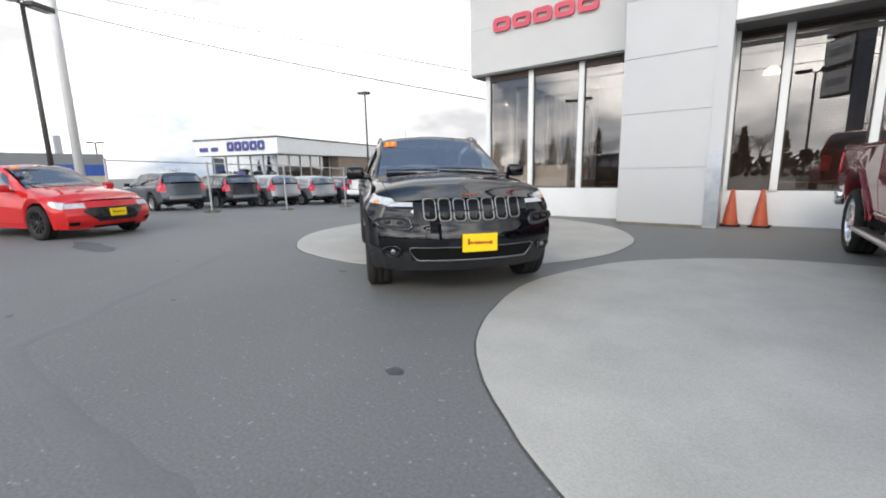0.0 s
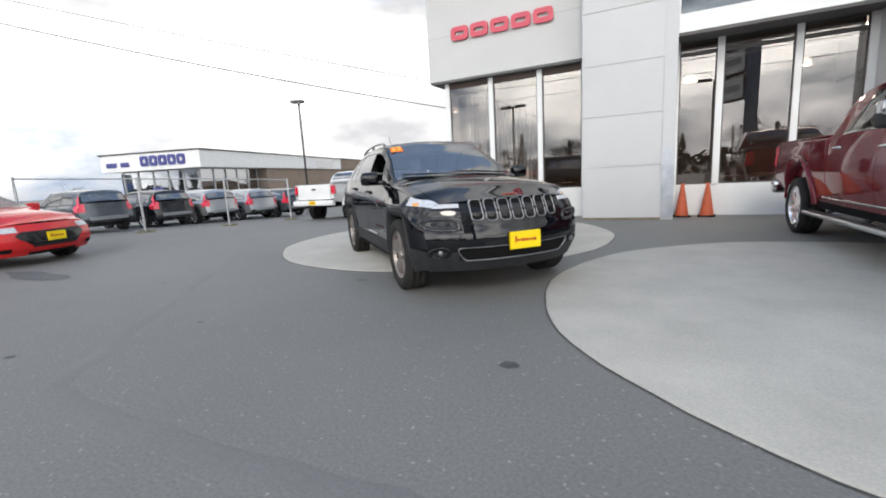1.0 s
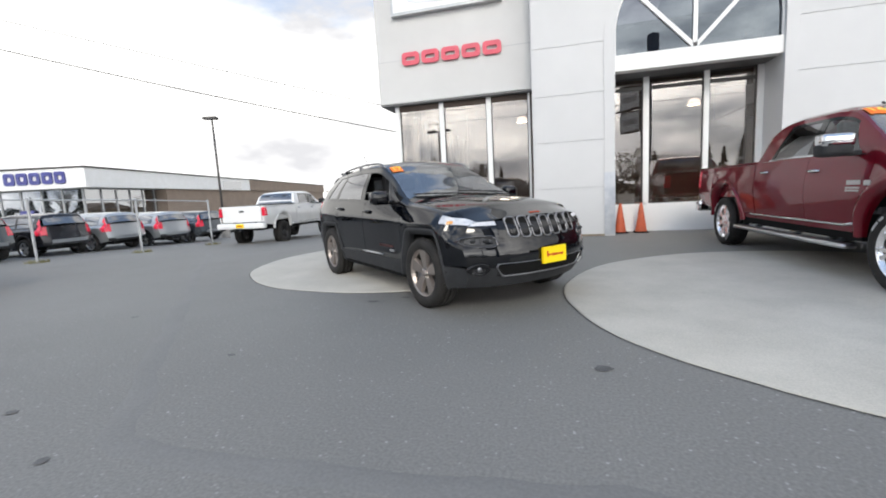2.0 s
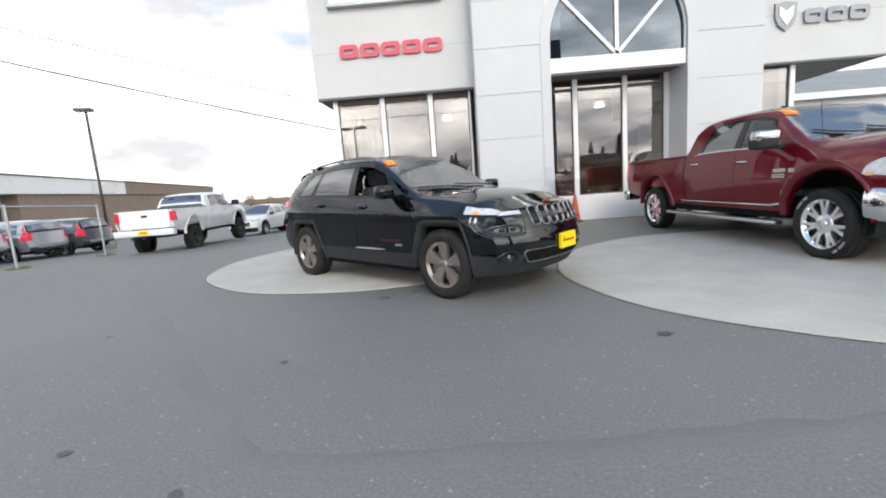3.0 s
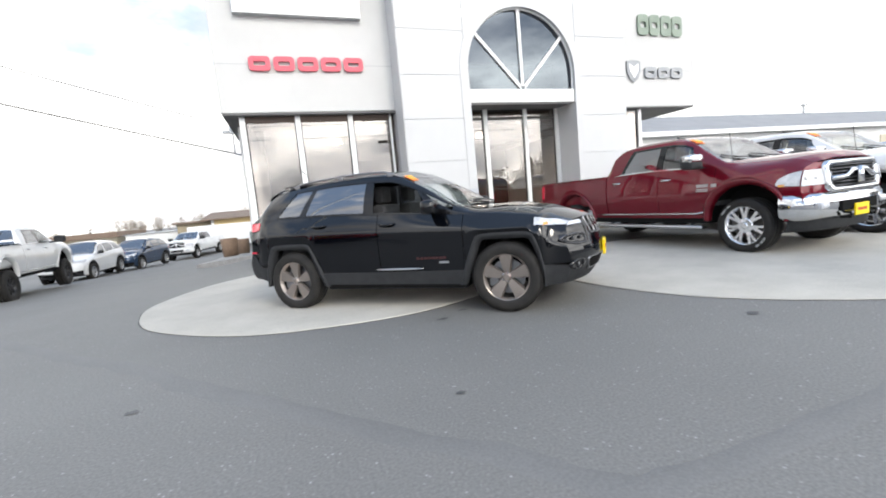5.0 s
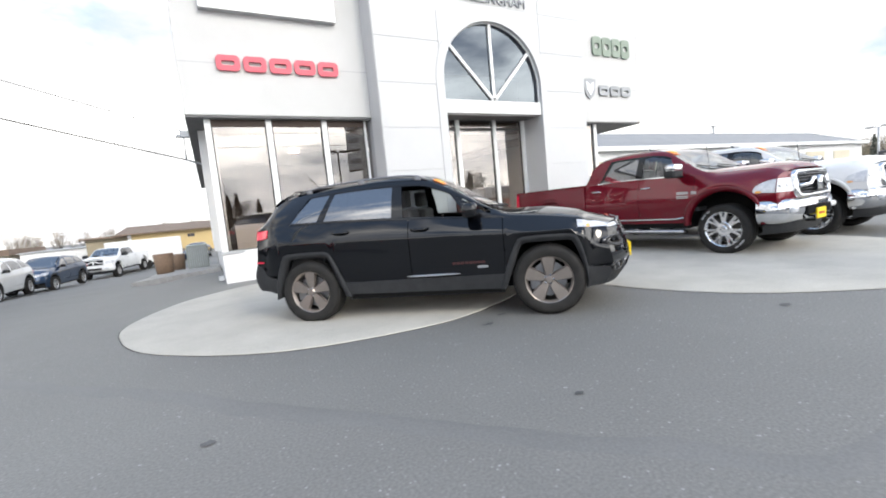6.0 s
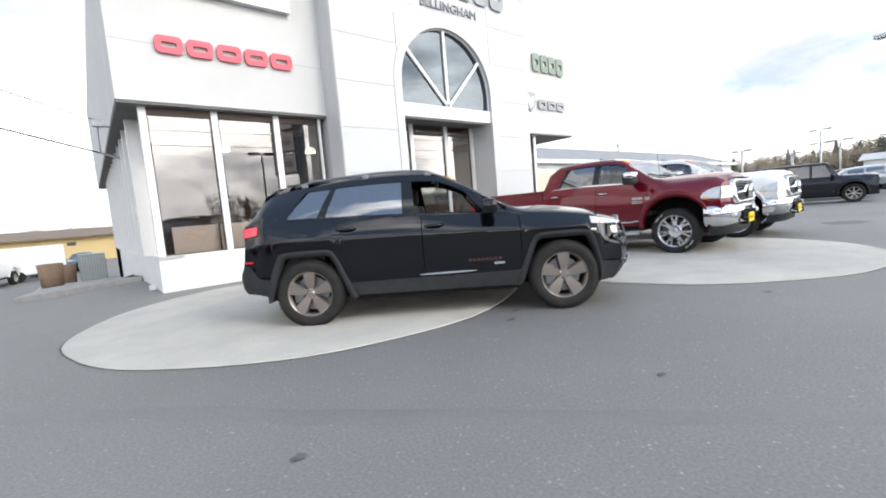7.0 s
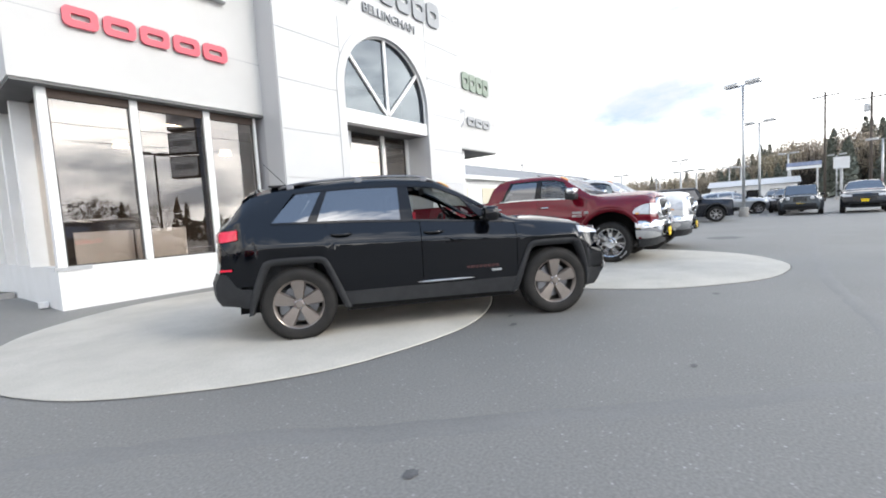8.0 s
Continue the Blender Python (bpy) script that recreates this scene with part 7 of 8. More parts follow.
# pylon sign near the street
py = tagged(empty("pylon_sign", pose(1.95, -1.2, 0, 0, 0, 58)), "tall pylon with three stacked pale sign boxes on a blue-grey post", "sign")
part("post", boxm(0.62, 0.98, -0.2, 0.2, 0, 8.2, bevel=0.02), material("pylon_blue_grey", (0.09, 0.12, 0.17), 0.5, second=(0.11, 0.14, 0.19), scale=2), py)
for q in range(3):
    bxs = part("sign_cabinet", boxm(-0.95, 0.6, -0.22, 0.22, 3.9 + q * 1.2, 5.0 + q * 1.2, bevel=0.03), DARKMETAL, py)
    part("sign_panel", boxm(-0.88, 0.53, -0.226, 0.226, 3.97 + q * 1.2, 4.93 + q * 1.2), SIGNSILVER, bxs)
    part("sign_bar", boxm(-0.7, 0.35, -0.232, 0.232, 4.3 + q * 1.2, 4.6 + q * 1.2), SIGNGREY, bxs)

# fence
fence = tagged(empty("fence", pose(0, 0, 0)), "galvanised steel post and rail fence between the lots", "fence")
FP = [(-16.9, 7.95), (-16.3, 10.75), (-15.7, 13.4), (-15.75, 16.5)]
for x, y in FP:
    z = ground_z(x, y)
    bm = bmesh.new()
    tube(bm, [(x, y, z - 0.1), (x, y, z + 1.78)], 0.035, 10)
    tube(bm, [(x, y, z + 1.78), (x, y, z + 1.82)], [0.042, 0.01], 10)
    part("post", bm, GALV, fence)
for (x0, y0), (x1, y1) in zip(FP, FP[1:]):
    bm = bmesh.new()
    tube(bm, [(x0, y0, ground_z(x0, y0) + 1.75), (x1, y1, ground_z(x1, y1) + 1.75)], 0.022, 8)
    part("rail", bm, GALV, fence)
    bm = bmesh.new()
    a, b = Vector((x0, y0, ground_z(x0, y0))), Vector((x1, y1, ground_z(x1, y1)))
    n = 26
    for q in range(n):
        for up in (0, 1):
            u0, u1 = q / n, q / n + 0.55 * (1 if not up else -1)
            if 0 <= u1 <= 1:
                p0, p1 = a.lerp(b, u0), a.lerp(b, u1)
                tube(bm, [p0 + Vector((0, 0, 0.05)), p1 + Vector((0, 0, 1.7))], 0.0009, 3, False)
    part("wire_mesh", bm, GALV, fence, "thin diagonal fence wire")
WEEDS = material("dry_weeds", (0.2, 0.17, 0.09), 0.9, second=(0.12, 0.13, 0.05), scale=6)
rnd = random.Random(11)
vs, fs = [], []
for x, y in FP[1:]:
    z = ground_z(x, y)
    for q in range(160):
        a, r = rnd.random() * math.tau, 0.28 * math.sqrt(rnd.random())
        px, pyy = x + r * math.cos(a), y + r * math.sin(a)
        hgt = 0.03 + 0.09 * rnd.random()
        b = len(vs)
        dx, dy = (rnd.random() - 0.5) * 0.08, (rnd.random() - 0.5) * 0.08
        vs += [(px - 0.008, pyy, z - 0.01), (px + 0.008, pyy + 0.006, z - 0.01), (px + dx, pyy + dy, z + hgt)]
        fs.append((b, b + 1, b + 2))
me = bpy.data.meshes.new("weeds")
me.from_pydata(vs, [], fs)
me.materials.append(WEEDS)
tagged(new("weeds", me), "dry weeds round the fence posts", "weeds", kind="stuff")

# overhead wires and their pole
POLEWOOD = material("pole_wood", (0.075, 0.06, 0.05), 0.9, second=(0.1, 0.085, 0.07), scale=3, bump=0.3)


def utility_pole(x, y, h, label, transformer=False, z0=0.0):
    up = tagged(empty("utility_pole", pose(x, y, z0, 0, 0, 75)), label, "utility pole")
    bm = bmesh.new()
    tube(bm, [(0, 0, -0.2), (0, 0, h)], [0.16, 0.11], 10)
    part("pole", bm, POLEWOOD, up, "", True)
    part("crossarm", boxm(-1.5, 1.5, -0.06, 0.06, h - 0.7, h - 0.58), POLEWOOD, up)
    for q in (-1.35, -0.7, 0.7, 1.35):
        bm = bmesh.new()
        lathe(bm, [(0.02, 0), (0.05, 0.04), (0.04, 0.12), (0.001, 0.14)], 8, "z", (q, 0, h - 0.58))
        part("insulator", bm, GALV, up)
    if transformer:
        bm = bmesh.new()
        lathe(bm, [(0.001, 0), (0.24, 0), (0.26, 0.1), (0.26, 0.8), (0.2, 0.9), (0.001, 0.92)], 14, "z", (0.4, 0, h - 2.2))
        part("transformer", bm, GALV, up)
    return up


utility_pole(-37.5, 5.3, 13.0, "wooden utility pole beside the street", z0=ground_z(-37.5, 5.3))
utility_pole(62.0, -4.9, 12.4, "wooden utility pole with a crossarm", True)
utility_pole(75.0, -1.9, 15.5, "wooden utility pole far down the road")


def wire(a, b, sag, label, r=0.012):
    a, b = Vector(a), Vector(b)
    pts = [a.lerp(b, q / 24) - Vector((0, 0, sag * 4 * (q / 24) * (1 - q / 24))) for q in range(25)]
    bm = bmesh.new()
    tube(bm, pts, r, 5)
    tagged(link_mesh("overhead_wire", bm, DARK, True), label, "wire", "overhead wires")


wire((-6.88, 17.0, 3.2), (-37.5, 5.3, 12.4), 0.5, "black service wire running to the side wall", 0.016)
wire((-6.9, 17.05, 4.0), (-37.5, 5.3, 12.9), 0.25, "thin black wire above the service wire", 0.009)
wire((-60, -9.0, 7.2), (60, -7.0, 7.6), 0.9, "black street wire strung past the lot", 0.02)
wire((-60, -9.0, 8.0), (60, -7.0, 8.4), 0.8, "black street wire strung past the lot", 0.02)

# ---------------------------------------------------------------- neighbouring buildings
BRICK = material("tan_brick", (0.27, 0.21, 0.165), 0.9, second=(0.23, 0.18, 0.14), scale=1.0, fine=0.2, bump=0.2, fine_scale=14)
ROOFGREY = material("grey_metal_roof", (0.27, 0.272, 0.275), 0.7, second=(0.235, 0.237, 0.24), scale=1.0)
CREAM = material("cream_siding", (0.60, 0.55, 0.43), 0.8, second=(0.56, 0.51, 0.40), scale=0.7)
YSIDING = material("yellow_siding", (0.56, 0.42, 0.2), 0.8, second=(0.52, 0.39, 0.19), scale=0.6)
BROWN = material("brown_roof_edge", (0.16, 0.11, 0.08), 0.8, second=(0.2, 0.15, 0.11), scale=2)
vb = tagged(empty("car_showroom", pose(-32.3, 23.96, -0.9, 0, 0, 106.4)), "low flat-roofed showroom with white fascia and blue sign blocks", "building")
part("fascia", boxm(0, 26, 0, 9, 3.75, 5.05, bevel=0.02), WHITE, vb)
part("roof_edge", boxm(-0.08, 26.0, -0.08, 9.08, 5.05, 5.15), DARKMETAL, vb)
part("brick_wall", boxm(9.0, 64, 0.25, 8.75, 0, 3.75), BRICK, vb)
part("brick_block", boxm(26, 64, 0.02, 9, 3.75, 5.1), BRICK, vb)
part("roof_edge", boxm(26.0, 64.1, -0.08, 9.08, 5.1, 5.2), DARKMETAL, vb)
VGL = glass_material("neighbour_glass", (0.30, 0.33, 0.33), 0.3)
part("glazing", boxm(1.2, 1.24, 1.2, 8.5, 0.3, 3.75), VGL, vb)
part("glazing", boxm(1.24, 9.0, 1.2, 1.24, 0.3, 3.75), VGL, vb)
part("plinth", boxm(1.1, 9.0, 1.1, 8.6, 0.0, 0.3), BRICK, vb)
part("inner_wall", boxm(7.5, 7.7, 1.4, 8.5, 0.3, 3.7), CREAM, vb)
for q in range(6):
    part("window_post", boxm(1.14, 1.3, 1.2 + q * 1.4, 1.3 + q * 1.4, 0.3, 3.75), GALV, vb)
for q in range(1, 6):
    part("window_post", boxm(1.2 + q * 1.5, 1.3 + q * 1.5, 1.14, 1.3, 0.3, 3.75), GALV, vb)
part("blue_banner", boxm(1.0, 1.05, 4.6, 5.5, 1.5, 2.4), SIGNBLUE, vb)
part("window", boxm(19, 23.5, -0.03, 0.02, 3.9, 4.75), VGL, vb)
for q in range(5):
    bm = bmesh.new()
    o = round_rect(0.68, 0.78, 0.16, 4, 1.6 + q * 0.82, 4.45)
    i = round_rect(0.3, 0.3, 0.1, 4, 1.6 + q * 0.82, 4.45)
    ring_patch(bm, lambda u, v, d: Vector((-d, u, v)), o, i, 0.01, 0.1)
    part("sign_block", bm, SIGNBLUE, vb)
for q, ww in ((0, 0.9), (1, 1.1)):
    part("small_sign_block", boxm(-0.06, -0.01, 6.3 + q * 1.15, 6.3 + q * 1.15 + ww * 0.85, 4.1, 4.45), SIGNBLUE, vb)
for q in (5, 12, 18):
    part("roof_vent", boxm(q, q + 0.7, 4, 4.7, 5.1, 5.6), GALV, vb)

bb = tagged(empty("service_garage", pose(-52, 12.0, -0.9, 0, 0, 95)), "long grey garage with a bright blue band", "building")
part("wall", boxm(-9, 6, 0, 10, 0, 4.1), CREAM, bb)
part("grey_parapet", boxm(-9.03, 6.03, -0.03, 10.03, 3.35, 4.35), ROOFGREY, bb)
part("blue_band", boxm(-9.06, 6.06, -0.06, 10.06, 2.3, 3.35), material("band_blue", (0.04, 0.1, 0.36), 0.5, second=(0.05, 0.12, 0.4), scale=1), bb)
part("flue", boxm(3.4, 3.9, 3, 3.5, 4.3, 6.2), GALV, bb)

sg = tagged(empty("rear_service_building", pose(0, 0, 0)), "long low white service building with a grey metal roof", "building")
part("wall", boxm(6.0, 48, 20, 28, 0, 3.55), WHITE, sg)
bm = bmesh.new()
prism(bm, [(19.6, 3.6), (24, 5.2), (28.4, 3.6), (28.4, 3.5), (19.6, 3.5)], lambda u, v, d: Vector((d, u, v)), 5.8, 48.3)
part("roof", bm, ROOFGREY, sg)
part("eave_trim", boxm(5.8, 48.3, 19.52, 19.6, 3.42, 3.66), WHITE, sg)
for q in range(7):
    part("roller_door", boxm(12 + q * 5, 15.2 + q * 5, 19.94, 19.99, 0, 2.9), CREAM, sg)
bm = bmesh.new()
tube(bm, [(31, 23.9, 5.0), (31, 23.9, 5.75)], 0.09, 8)
box(bm, 30.8, 31.2, 23.75, 24.05, 5.7, 5.82, 0.02)
part("roof_vent", bm, GALV, sg)

yb = tagged(empty("warehouse", pose(-15.6, 68, ground_z(-15.6, 68))), "long low warehouse with yellow siding and brown eaves", "building")
part("wall", boxm(0, 40, 0, 18, 0, 3.0), YSIDING, yb)
bm = bmesh.new()
prism(bm, [(-0.8, 2.95), (9, 4.0), (18.8, 2.95), (18.8, 2.8), (-0.8, 2.8)], lambda u, v, d: Vector((d, u, v)), -1.2, 41)
part("roof", bm, BROWN, yb)
part("corner_board", boxm(-0.06, 0.3, -0.06, 0.3, 0, 2.9), WHITE, yb)
part("vent", boxm(6.3, 7.1, -0.05, 0.02, 1.9, 2.3), DARKMETAL, yb)
DULLTAN = material("dull_tan_siding", (0.34, 0.29, 0.2), 0.85, second=(0.3, 0.255, 0.18), scale=0.6)
yb2 = tagged(empty("warehouse", pose(-20.6, 72, ground_z(-20.6, 72))), "lower dull tan shed beside the yellow warehouse", "building")
part("wall", boxm(0, 5.2, 0, 14, 0, 2.65), DULLTAN, yb2)
part("roof", boxm(-0.5, 5.4, -0.6, 14.6, 2.65, 2.9), BROWN, yb2)
tb = tagged(empty("warehouse", pose(-28.4, 77, ground_z(-28.4, 77))), "long low white wall of a distant shed", "building")
part("wall", boxm(0, 8.2, 0, 10, 0, 1.75), WHITE, tb)
part("roof", boxm(-0.2, 8.3, -0.3, 10.3, 1.75, 1.85), GALV, tb)
db = tagged(empty("warehouse", pose(-39.5, 77, ground_z(-39.5, 77))), "low grey shed with a broad dark roof edge", "building")
part("wall", boxm(0, 10, 0, 12, 0, 1.7), CREAM, db)
part("roof", boxm(-0.6, 10.4, -0.8, 12.8, 1.7, 2.5), BROWN, db)

# far side of the east lot
for x, y, h in ((51.6, 13.0, 4.7), (61.0, 17.1, 4.5), (66.0, 9.0, 5.6), (44.0, 10.5, 4.3)):
    street_lamp(x, y, h, 2, GALV, "pale grey distant lot lamp with two heads", 80, 0.07, True, (0.7, 0.4, 0.16), 0.9)
ws = tagged(empty("sign_board", pose(35.5, 0.2, 0, 0, 0, 94)), "blank white square sign board on a post", "sign")
part("board", boxm(-0.45, 0.45, -0.06, 0.06, 2.9, 3.75, bevel=0.02), WHITE, ws)
bm = bmesh.new()
tube(bm, [(0, 0, 0), (0, 0, 2.95)], 0.09, 10)
part("post", bm, GALV, ws)
bs = tagged(empty("banner_sign", pose(63.0, 1.0, 0, 0, 0, 92)), "long blue and white banner sign on two posts", "sign")
part("board", boxm(-1.7, 1.7, -0.08, 0.08, 4.75, 5.2, bevel=0.02), material("faded_banner_blue", (0.22, 0.27, 0.42), 0.6, second=(0.32, 0.36, 0.48), scale=2), bs)
part("lower_board", boxm(-1.7, 1.7, -0.08, 0.08, 4.35, 4.7, bevel=0.02), WHITE, bs, "white lower board")
for s in (1, -1):
    bm = bmesh.new()
    tube(bm, [(s * 1.3, 0, 0), (s * 1.3, 0, 4.4)], 0.1, 8)
    part("post", bm, GALV, bs)
far = tagged(empty("service_building", pose(62, 6.2, 0)), "long low white service building behind the parked cars", "building")
part("wall", boxm(-3, 3, -4.4, 4.4, 0, 2.7, bevel=0.02), WHITE, far)
part("roof", prism(bmesh.new(), [(-3.4, 2.7), (3.4, 2.7), (0, 3.5)], lambda u, v, d: Vector((u, d, v)), -4.8, 4.8), GALV, far)
for q in range(3):
    part("window", boxm(-3.05, -3.0, -3.2 + q * 2.4, -1.8 + q * 2.4, 1.0, 2.1), GLOSSBLACK, far)
pickup(placed(45, -5.6, -95), "pickup_truck", "bright red pickup at the far side of the east lot", SEDAN_PAINT, ALLOY, 0.0, 0.42, SEDAN_PAINT, "", False, False, plate_front=False)
for x, y, h, pm, lab in ((36.5, 8.6, -80, DARK_PAINT, "black SUV in the far row of the east lot"), (39.6, 9.0, -80, WHITE_PAINT, "white SUV in the far row of the east lot"), (42.6, 9.4, -80, SLATE_PAINT, "slate grey SUV in the far row of the east lot"), (36.0, 3.9, 172, SILVER_PAINT, "silver SUV in the second row of the east lot")):
    plain_car(placed(x, y, h), "suv", lab, MIDSUV, pm, ALLOY, "cars in the east lot")

# things beside the building
def on(x, y):
    return ground_z(x, y)


tr = tagged(empty("box_trailer", placed(-11.2, 43.5, 4)), "plain white enclosed trailer", "trailer")
part("box", boxm(-2.4, 2.4, -1.0, 1.0, 0.45, 2.25, bevel=0.03), WHITE, tr)
part("rear_door", boxm(2.4, 2.43, -0.9, 0.9, 0.5, 2.18), GALV, tr)
for s in (1, -1):
    bm = bmesh.new()
    lathe(bm, [(0.001, -0.1), (0.33, -0.1), (0.36, 0), (0.33, 0.1), (0.001, 0.1)], 18, "y", (0, s * 1.0, 0.36))
    part("wheel", bm, RUBBER, tr)
TAN = material("aggregate_tan", (0.30, 0.2, 0.13), 0.95, second=(0.24, 0.16, 0.11), scale=9, fine=0.4, bump=0.4, fine_scale=60)
for x, y, r, h in ((-8.7, 27.4, 0.42, 0.95), (-8.3, 29.9, 0.36, 0.85)):
    t = tagged(empty("litter_bin", placed(x, y, 0, 0.12)), "round tan aggregate litter bin on the island", "litter bin", "bins on the island")
    bm = bmesh.new()
    lathe(bm, [(0.001, 0), (r * 0.85, 0), (r, h), (r * 0.9, h), (r * 0.85, h - 0.08), (0.001, h - 0.08)], 22)
    part("tub", bm, TAN, t, "", True)
ACM = material("utility_green_grey", (0.36, 0.39, 0.35), 0.6, second=(0.32, 0.35, 0.31), scale=3)
ac = tagged(empty("utility_cabinet", placed(-7.3, 30.3, 0, 0.12)), "grey-green louvred utility cabinet beside the wall", "cabinet")
part("cabinet_body", boxm(-0.55, 0.45, -0.7, 0.7, 0, 1.25, bevel=0.02), ACM, ac)
for q in range(9):
    part("louvre", boxm(-0.45 + q * 0.1, -0.41 + q * 0.1, -0.72, -0.7, 0.1, 1.12), GALV, ac)
isl = bmesh.new()
prism(isl, [(-9.3, 21.8), (-9.1, 25), (-9.2, 28), (-9.3, 31.5), (-6.42, 31.5), (-6.42, 28), (-6.42, 25), (-6.42, 21), (-6.42, 17.2)], lambda u, v, d: Vector((u, v, ground_z(u, v) + d)), -0.1, 0.12)
tagged(link_mesh("kerb_island", isl, KERB), "raised pale concrete kerb island beside the wall", "kerb", kind="structure")
tagged(link_mesh("downpipe_foot", boxm(-6.52, -6.4, 14.2, 14.34, ground_z(-6.45, 14.3), 0.1 + ground_z(-6.45, 14.3), bevel=0.01), WHITE), "small white block at the foot of the side wall", "block")

# ---------------------------------------------------------------- trees
# distance haze put into the hillside colours: conifer, bare and autumn run pale
CONIFER = material("hazy_conifer_green", (0.13, 0.145, 0.12), 0.9, second=(0.17, 0.185, 0.15), scale=0.4)
BARE = material("hazy_bare_twigs", (0.34, 0.29, 0.24), 0.95, second=(0.40, 0.33, 0.25), scale=0.3)
AUTUMN = material("hazy_autumn_leaves", (0.38, 0.30, 0.19), 0.95, second=(0.30, 0.275, 0.2), scale=0.2)
DARKTREE = material("dark_broadleaf", (0.028, 0.032, 0.026), 0.95, second=(0.045, 0.045, 0.035), scale=0.3)
BARK = material("bark", (0.06, 0.05, 0.042), 0.95, second=(0.08, 0.07, 0.06), scale=3)


def tree_data(x, y, z, h, kind, rnd, vs, fs, tv, tf, n):
    def leaf(p, s):
        s *= min(1.0, math.sqrt(420 / n))
        a, b = Vector((rnd.gauss(0, 1), rnd.gauss(0, 1), rnd.gauss(0, 0.6))).normalized(), Vector((rnd.gauss(0, 1), rnd.gauss(0, 1), rnd.gauss(0, 0.6))).normalized()
        q = len(vs)
        vs.extend([tuple(p + a * s), tuple(p + b * s * 0.8), tuple(p - a * s * 0.7 + b * 0.2 * s), tuple(p - b * s)])
        fs.append((q, q + 1, q + 2, q + 3))

    def limb(a, b, r0, r1):
        d = (b - a).normalized()
        o = d.orthogonal().normalized()
        c = d.cross(o)
        q = len(tv)
        for p, r in ((a, r0), (b, r1)):
            for k in range(5):
                tv.append(tuple(p + (o * math.cos(k * math.tau / 5) + c * math.sin(k * math.tau / 5)) * r))
        for k in range(5):
            tf.append((q + k, q + (k + 1) % 5, q + 5 + (k + 1) % 5, q + 5 + k))

    base = Vector((x, y, z))
    if kind == "conifer":
        limb(base, base + Vector((0, 0, h * 0.97)), h * 0.016, h * 0.003)
        for k in range(n):
            t = rnd.random() ** 0.8
            zz = h * (0.12 + 0.88 * t)
            rr = h * 0.17 * (1 - t) ** 0.85 * (0.35 + 0.75 * rnd.random()) + h * 0.006
            a = rnd.random() * math.tau
            leaf(base + Vector((rr * math.cos(a), rr * math.sin(a), zz - rr * 0.25)), h * (0.022 + 0.028 * (1 - t)) * (0.6 + rnd.random()))
    else:
        fork = base + Vector((0, 0, h * 0.3))
        limb(base, fork, h * 0.022, h * 0.016)
        tips = []
        for k in range(8):
            a = rnd.random() * math.tau
            r = h * (0.1 + 0.17 * rnd.random())
            tip = base + Vector((r * math.cos(a), r * math.sin(a), h * (0.5 + 0.42 * rnd.random())))
            limb(fork, tip, h * 0.011, h * 0.003)
            tips.append(tip)
            for j in range(3):
                sub = tip + Vector((rnd.gauss(0, 1), rnd.gauss(0, 1), rnd.gauss(0.5, 0.8))) * h * 0.08
                limb(fork.lerp(tip, 0.5 + 0.4 * rnd.random()), sub, h * 0.005, h * 0.0015)
                tips.append(sub)
        for k in range(n):
            c = tips[int(rnd.random() * len(tips))]
            p = c + Vector((rnd.gauss(0, 1), rnd.gauss(0, 1), rnd.gauss(0, 0.8))) * h * 0.06
            leaf(p, h * 0.02 * (0.5 + rnd.random()))


def woods(name, label, trees, leaf_mat, seed, n):
    rnd = random.Random(seed)
    vs, fs, tv, tf = [], [], [], []
    for x, y, h, kind in trees:
        tree_data(x, y, ground_z(x, y) - 0.3, h, kind, rnd, vs, fs, tv, tf, n)
    me = bpy.data.meshes.new(name)
    q = len(vs)
    me.from_pydata(vs + tv, [], fs + [tuple(i + q for i in f) for f in tf])
    me.materials.append(leaf_mat)
    me.materials.append(BARK)
    for i in range(len(fs), len(fs) + len(tf)):
        me.polygons[i].material_index = 1
    return tagged(new(name, me), label, "woods", kind="stuff")


rnd = random.Random(21)
con, bare, aut = [], [], []
for q in range(300):
    a = radians(-14 + 34 * rnd.random())
    d = 140 + 90 * rnd.random()
    x, y = -8 + d * math.cos(a), 4.4 + d * math.sin(a)
    grow = (0.9 + 0.9 * smooth01((radians(10) - a) / radians(16))) * d / 150
    r = rnd.random()
    if r < 0.14:
        con.append((x, y, (7.0 + 4 * rnd.random()) * grow, "conifer"))
    elif r < 0.65:
        bare.append((x, y, (6.6 + 3 * rnd.random()) * grow, "broad"))
    else:
        aut.append((x, y, (6.2 + 3 * rnd.random()) * grow, "broad"))
for q in range(26):
    a = radians(-13.5 + 9.0 * rnd.random())
    d = 120 + 60 * rnd.random()
    con.append((-8 + d * math.cos(a), 4.4 + d * math.sin(a), (0.085 + 0.035 * rnd.random()) * d, "conifer"))
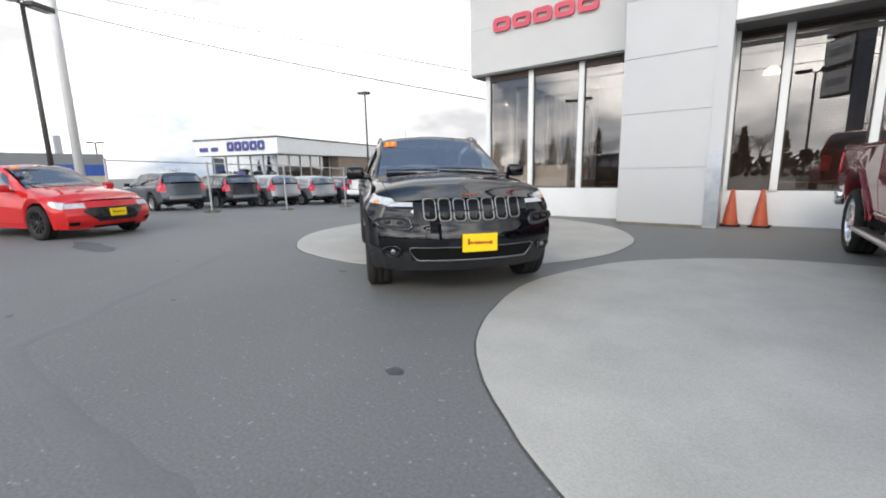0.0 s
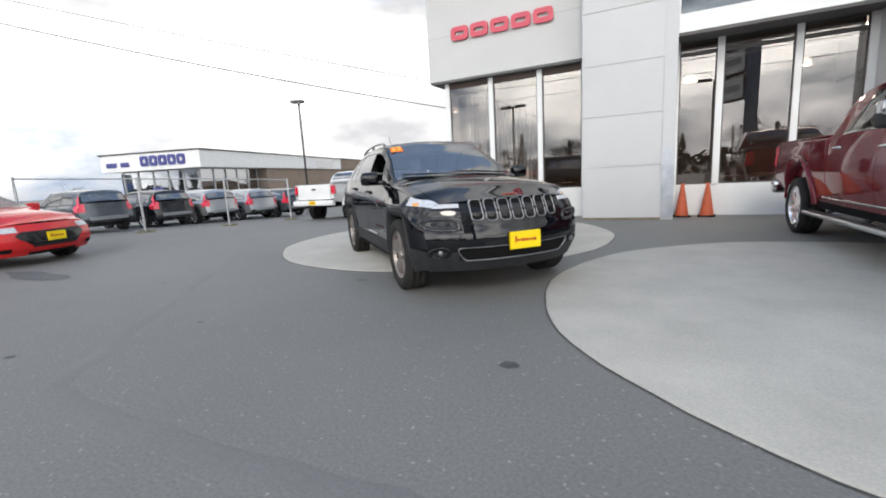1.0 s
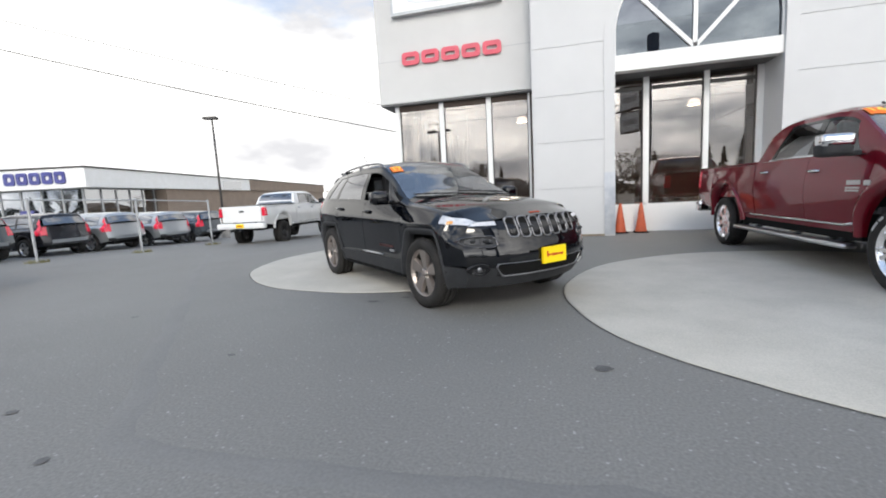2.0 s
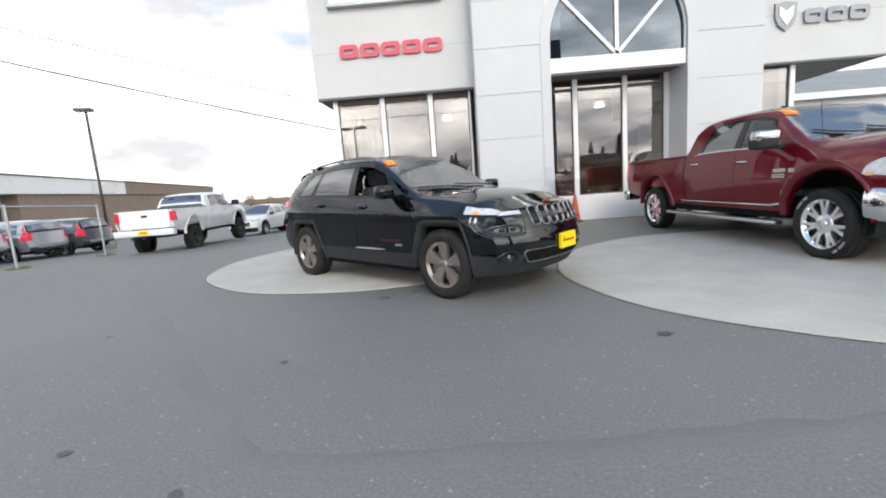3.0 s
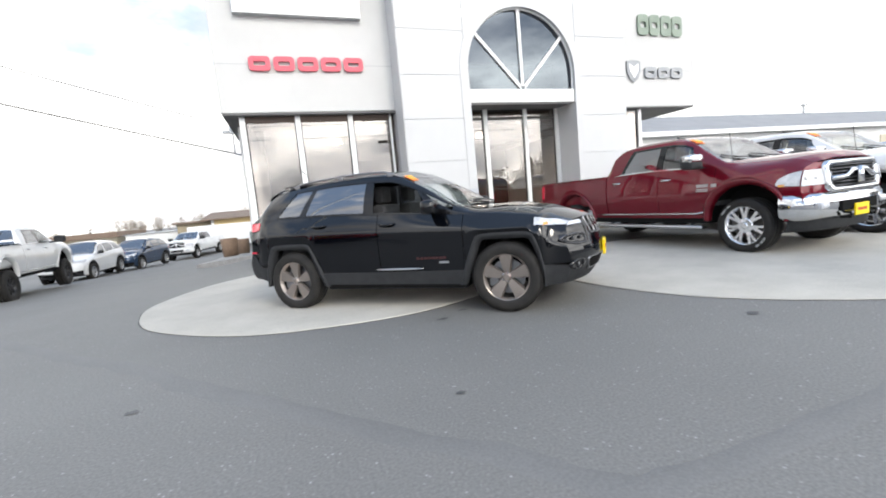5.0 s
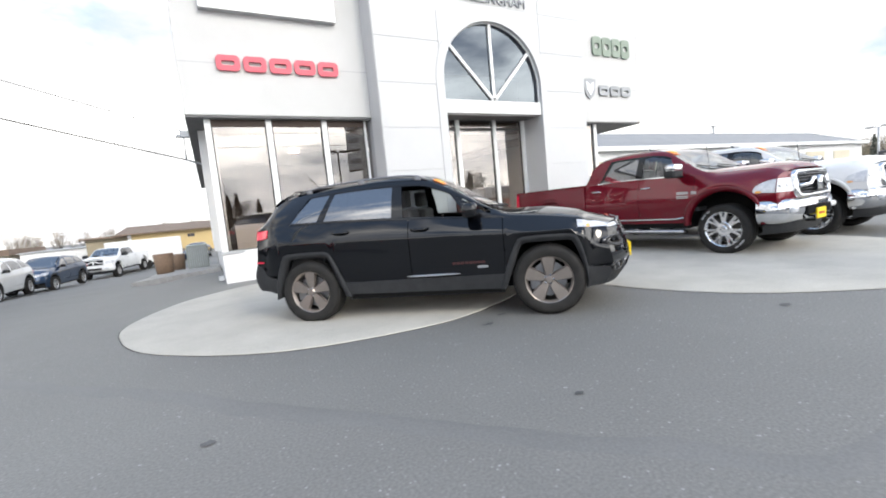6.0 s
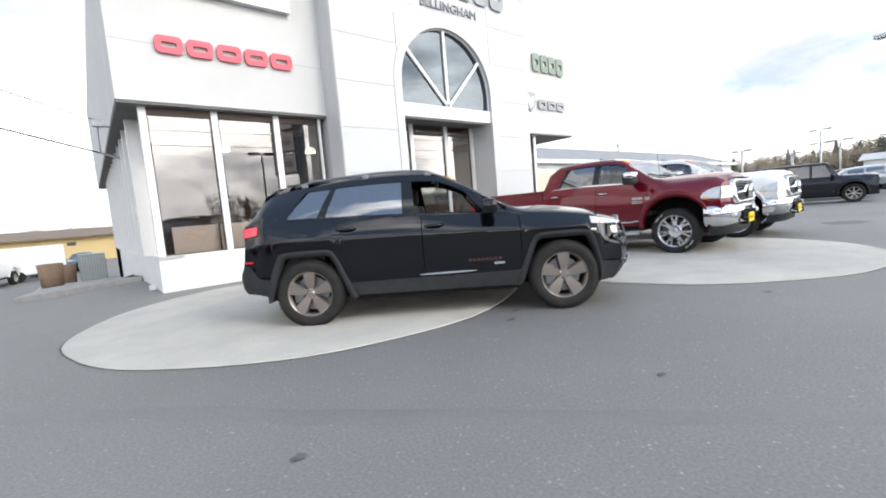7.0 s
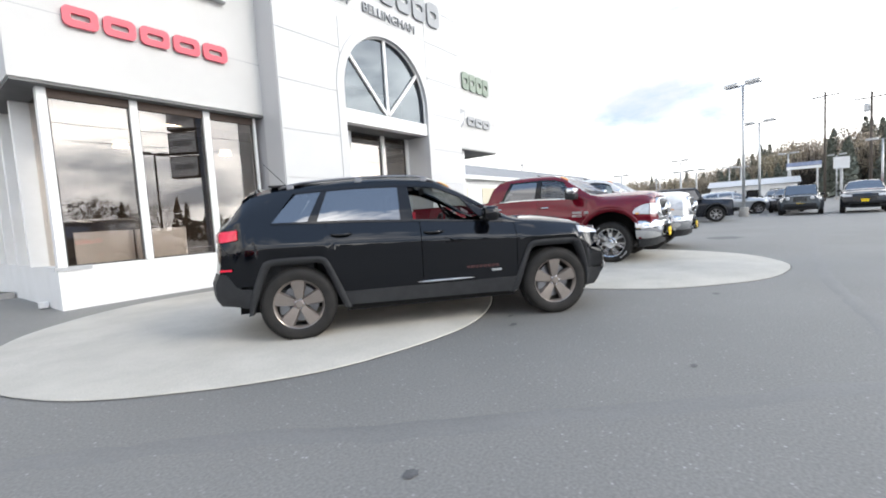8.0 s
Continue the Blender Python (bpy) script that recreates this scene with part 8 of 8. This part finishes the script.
for q in range(26):
    a = radians(-1.6 + 6.4 * rnd.random())
    d = 125 + 40 * rnd.random()
    con.append((-8 + d * math.cos(a), 4.4 + d * math.sin(a), (0.05 + 0.022 * rnd.random()) * d, "conifer"))
for q in range(46):
    x = -80 + 72 * rnd.random()
    y = 105 + 70 * rnd.random()
    bare.append((x, y, 3.6 + 2.6 * rnd.random(), "broad"))
woods("conifer_wood", "distant dark green conifers on the hillside", con, CONIFER, 3, 650)
woods("bare_wood", "distant leafless brown trees on the hillside", bare, BARE, 4, 950)
woods("autumn_wood", "distant trees with fading yellow-brown leaves", aut, AUTUMN, 5, 950)
south = []
for q in range(70):
    x = -75 + 160 * rnd.random()
    south.append((x, -42 - 22 * rnd.random(), 5.0 + 4.0 * rnd.random() * (0.5 + 0.5 * math.sin(x * 0.21) ** 2), "broad" if rnd.random() < 0.72 else "conifer"))
woods("roadside_trees", "dark roadside trees across the street", south, DARKTREE, 6, 420)
rnd = random.Random(8)
vs, fs = [], []
for q in range(5200):
    x = -85 + 180 * rnd.random()
    p = Vector((x, -30 + 2.2 * rnd.random(), 2.6 * rnd.random() ** 0.9 * (0.75 + 0.25 * math.sin(x * 0.5) * math.sin(x * 0.13))))
    a, b = Vector((rnd.gauss(0, 1), rnd.gauss(0, 1), rnd.gauss(0, 1))).normalized() * 0.4, Vector((rnd.gauss(0, 1), rnd.gauss(0, 1), rnd.gauss(0, 1))).normalized() * 0.34
    k0 = len(vs)
    vs += [tuple(p + a), tuple(p + b), tuple(p - a), tuple(p - b)]
    fs.append((k0, k0 + 1, k0 + 2, k0 + 3))
me = bpy.data.meshes.new("roadside_hedge")
me.from_pydata(vs, [], fs)
me.materials.append(DARKTREE)
tagged(new("roadside_hedge", me), "dark dense hedge across the street", "hedge", kind="stuff")
woods("round_bush", "dense dark evergreen bush beside the showroom", [(-41.5, 19.4, 3.1, "broad"), (-42.3, 19.9, 2.9, "broad"), (-40.9, 19.9, 2.8, "broad")], CONIFER, 9, 1500)
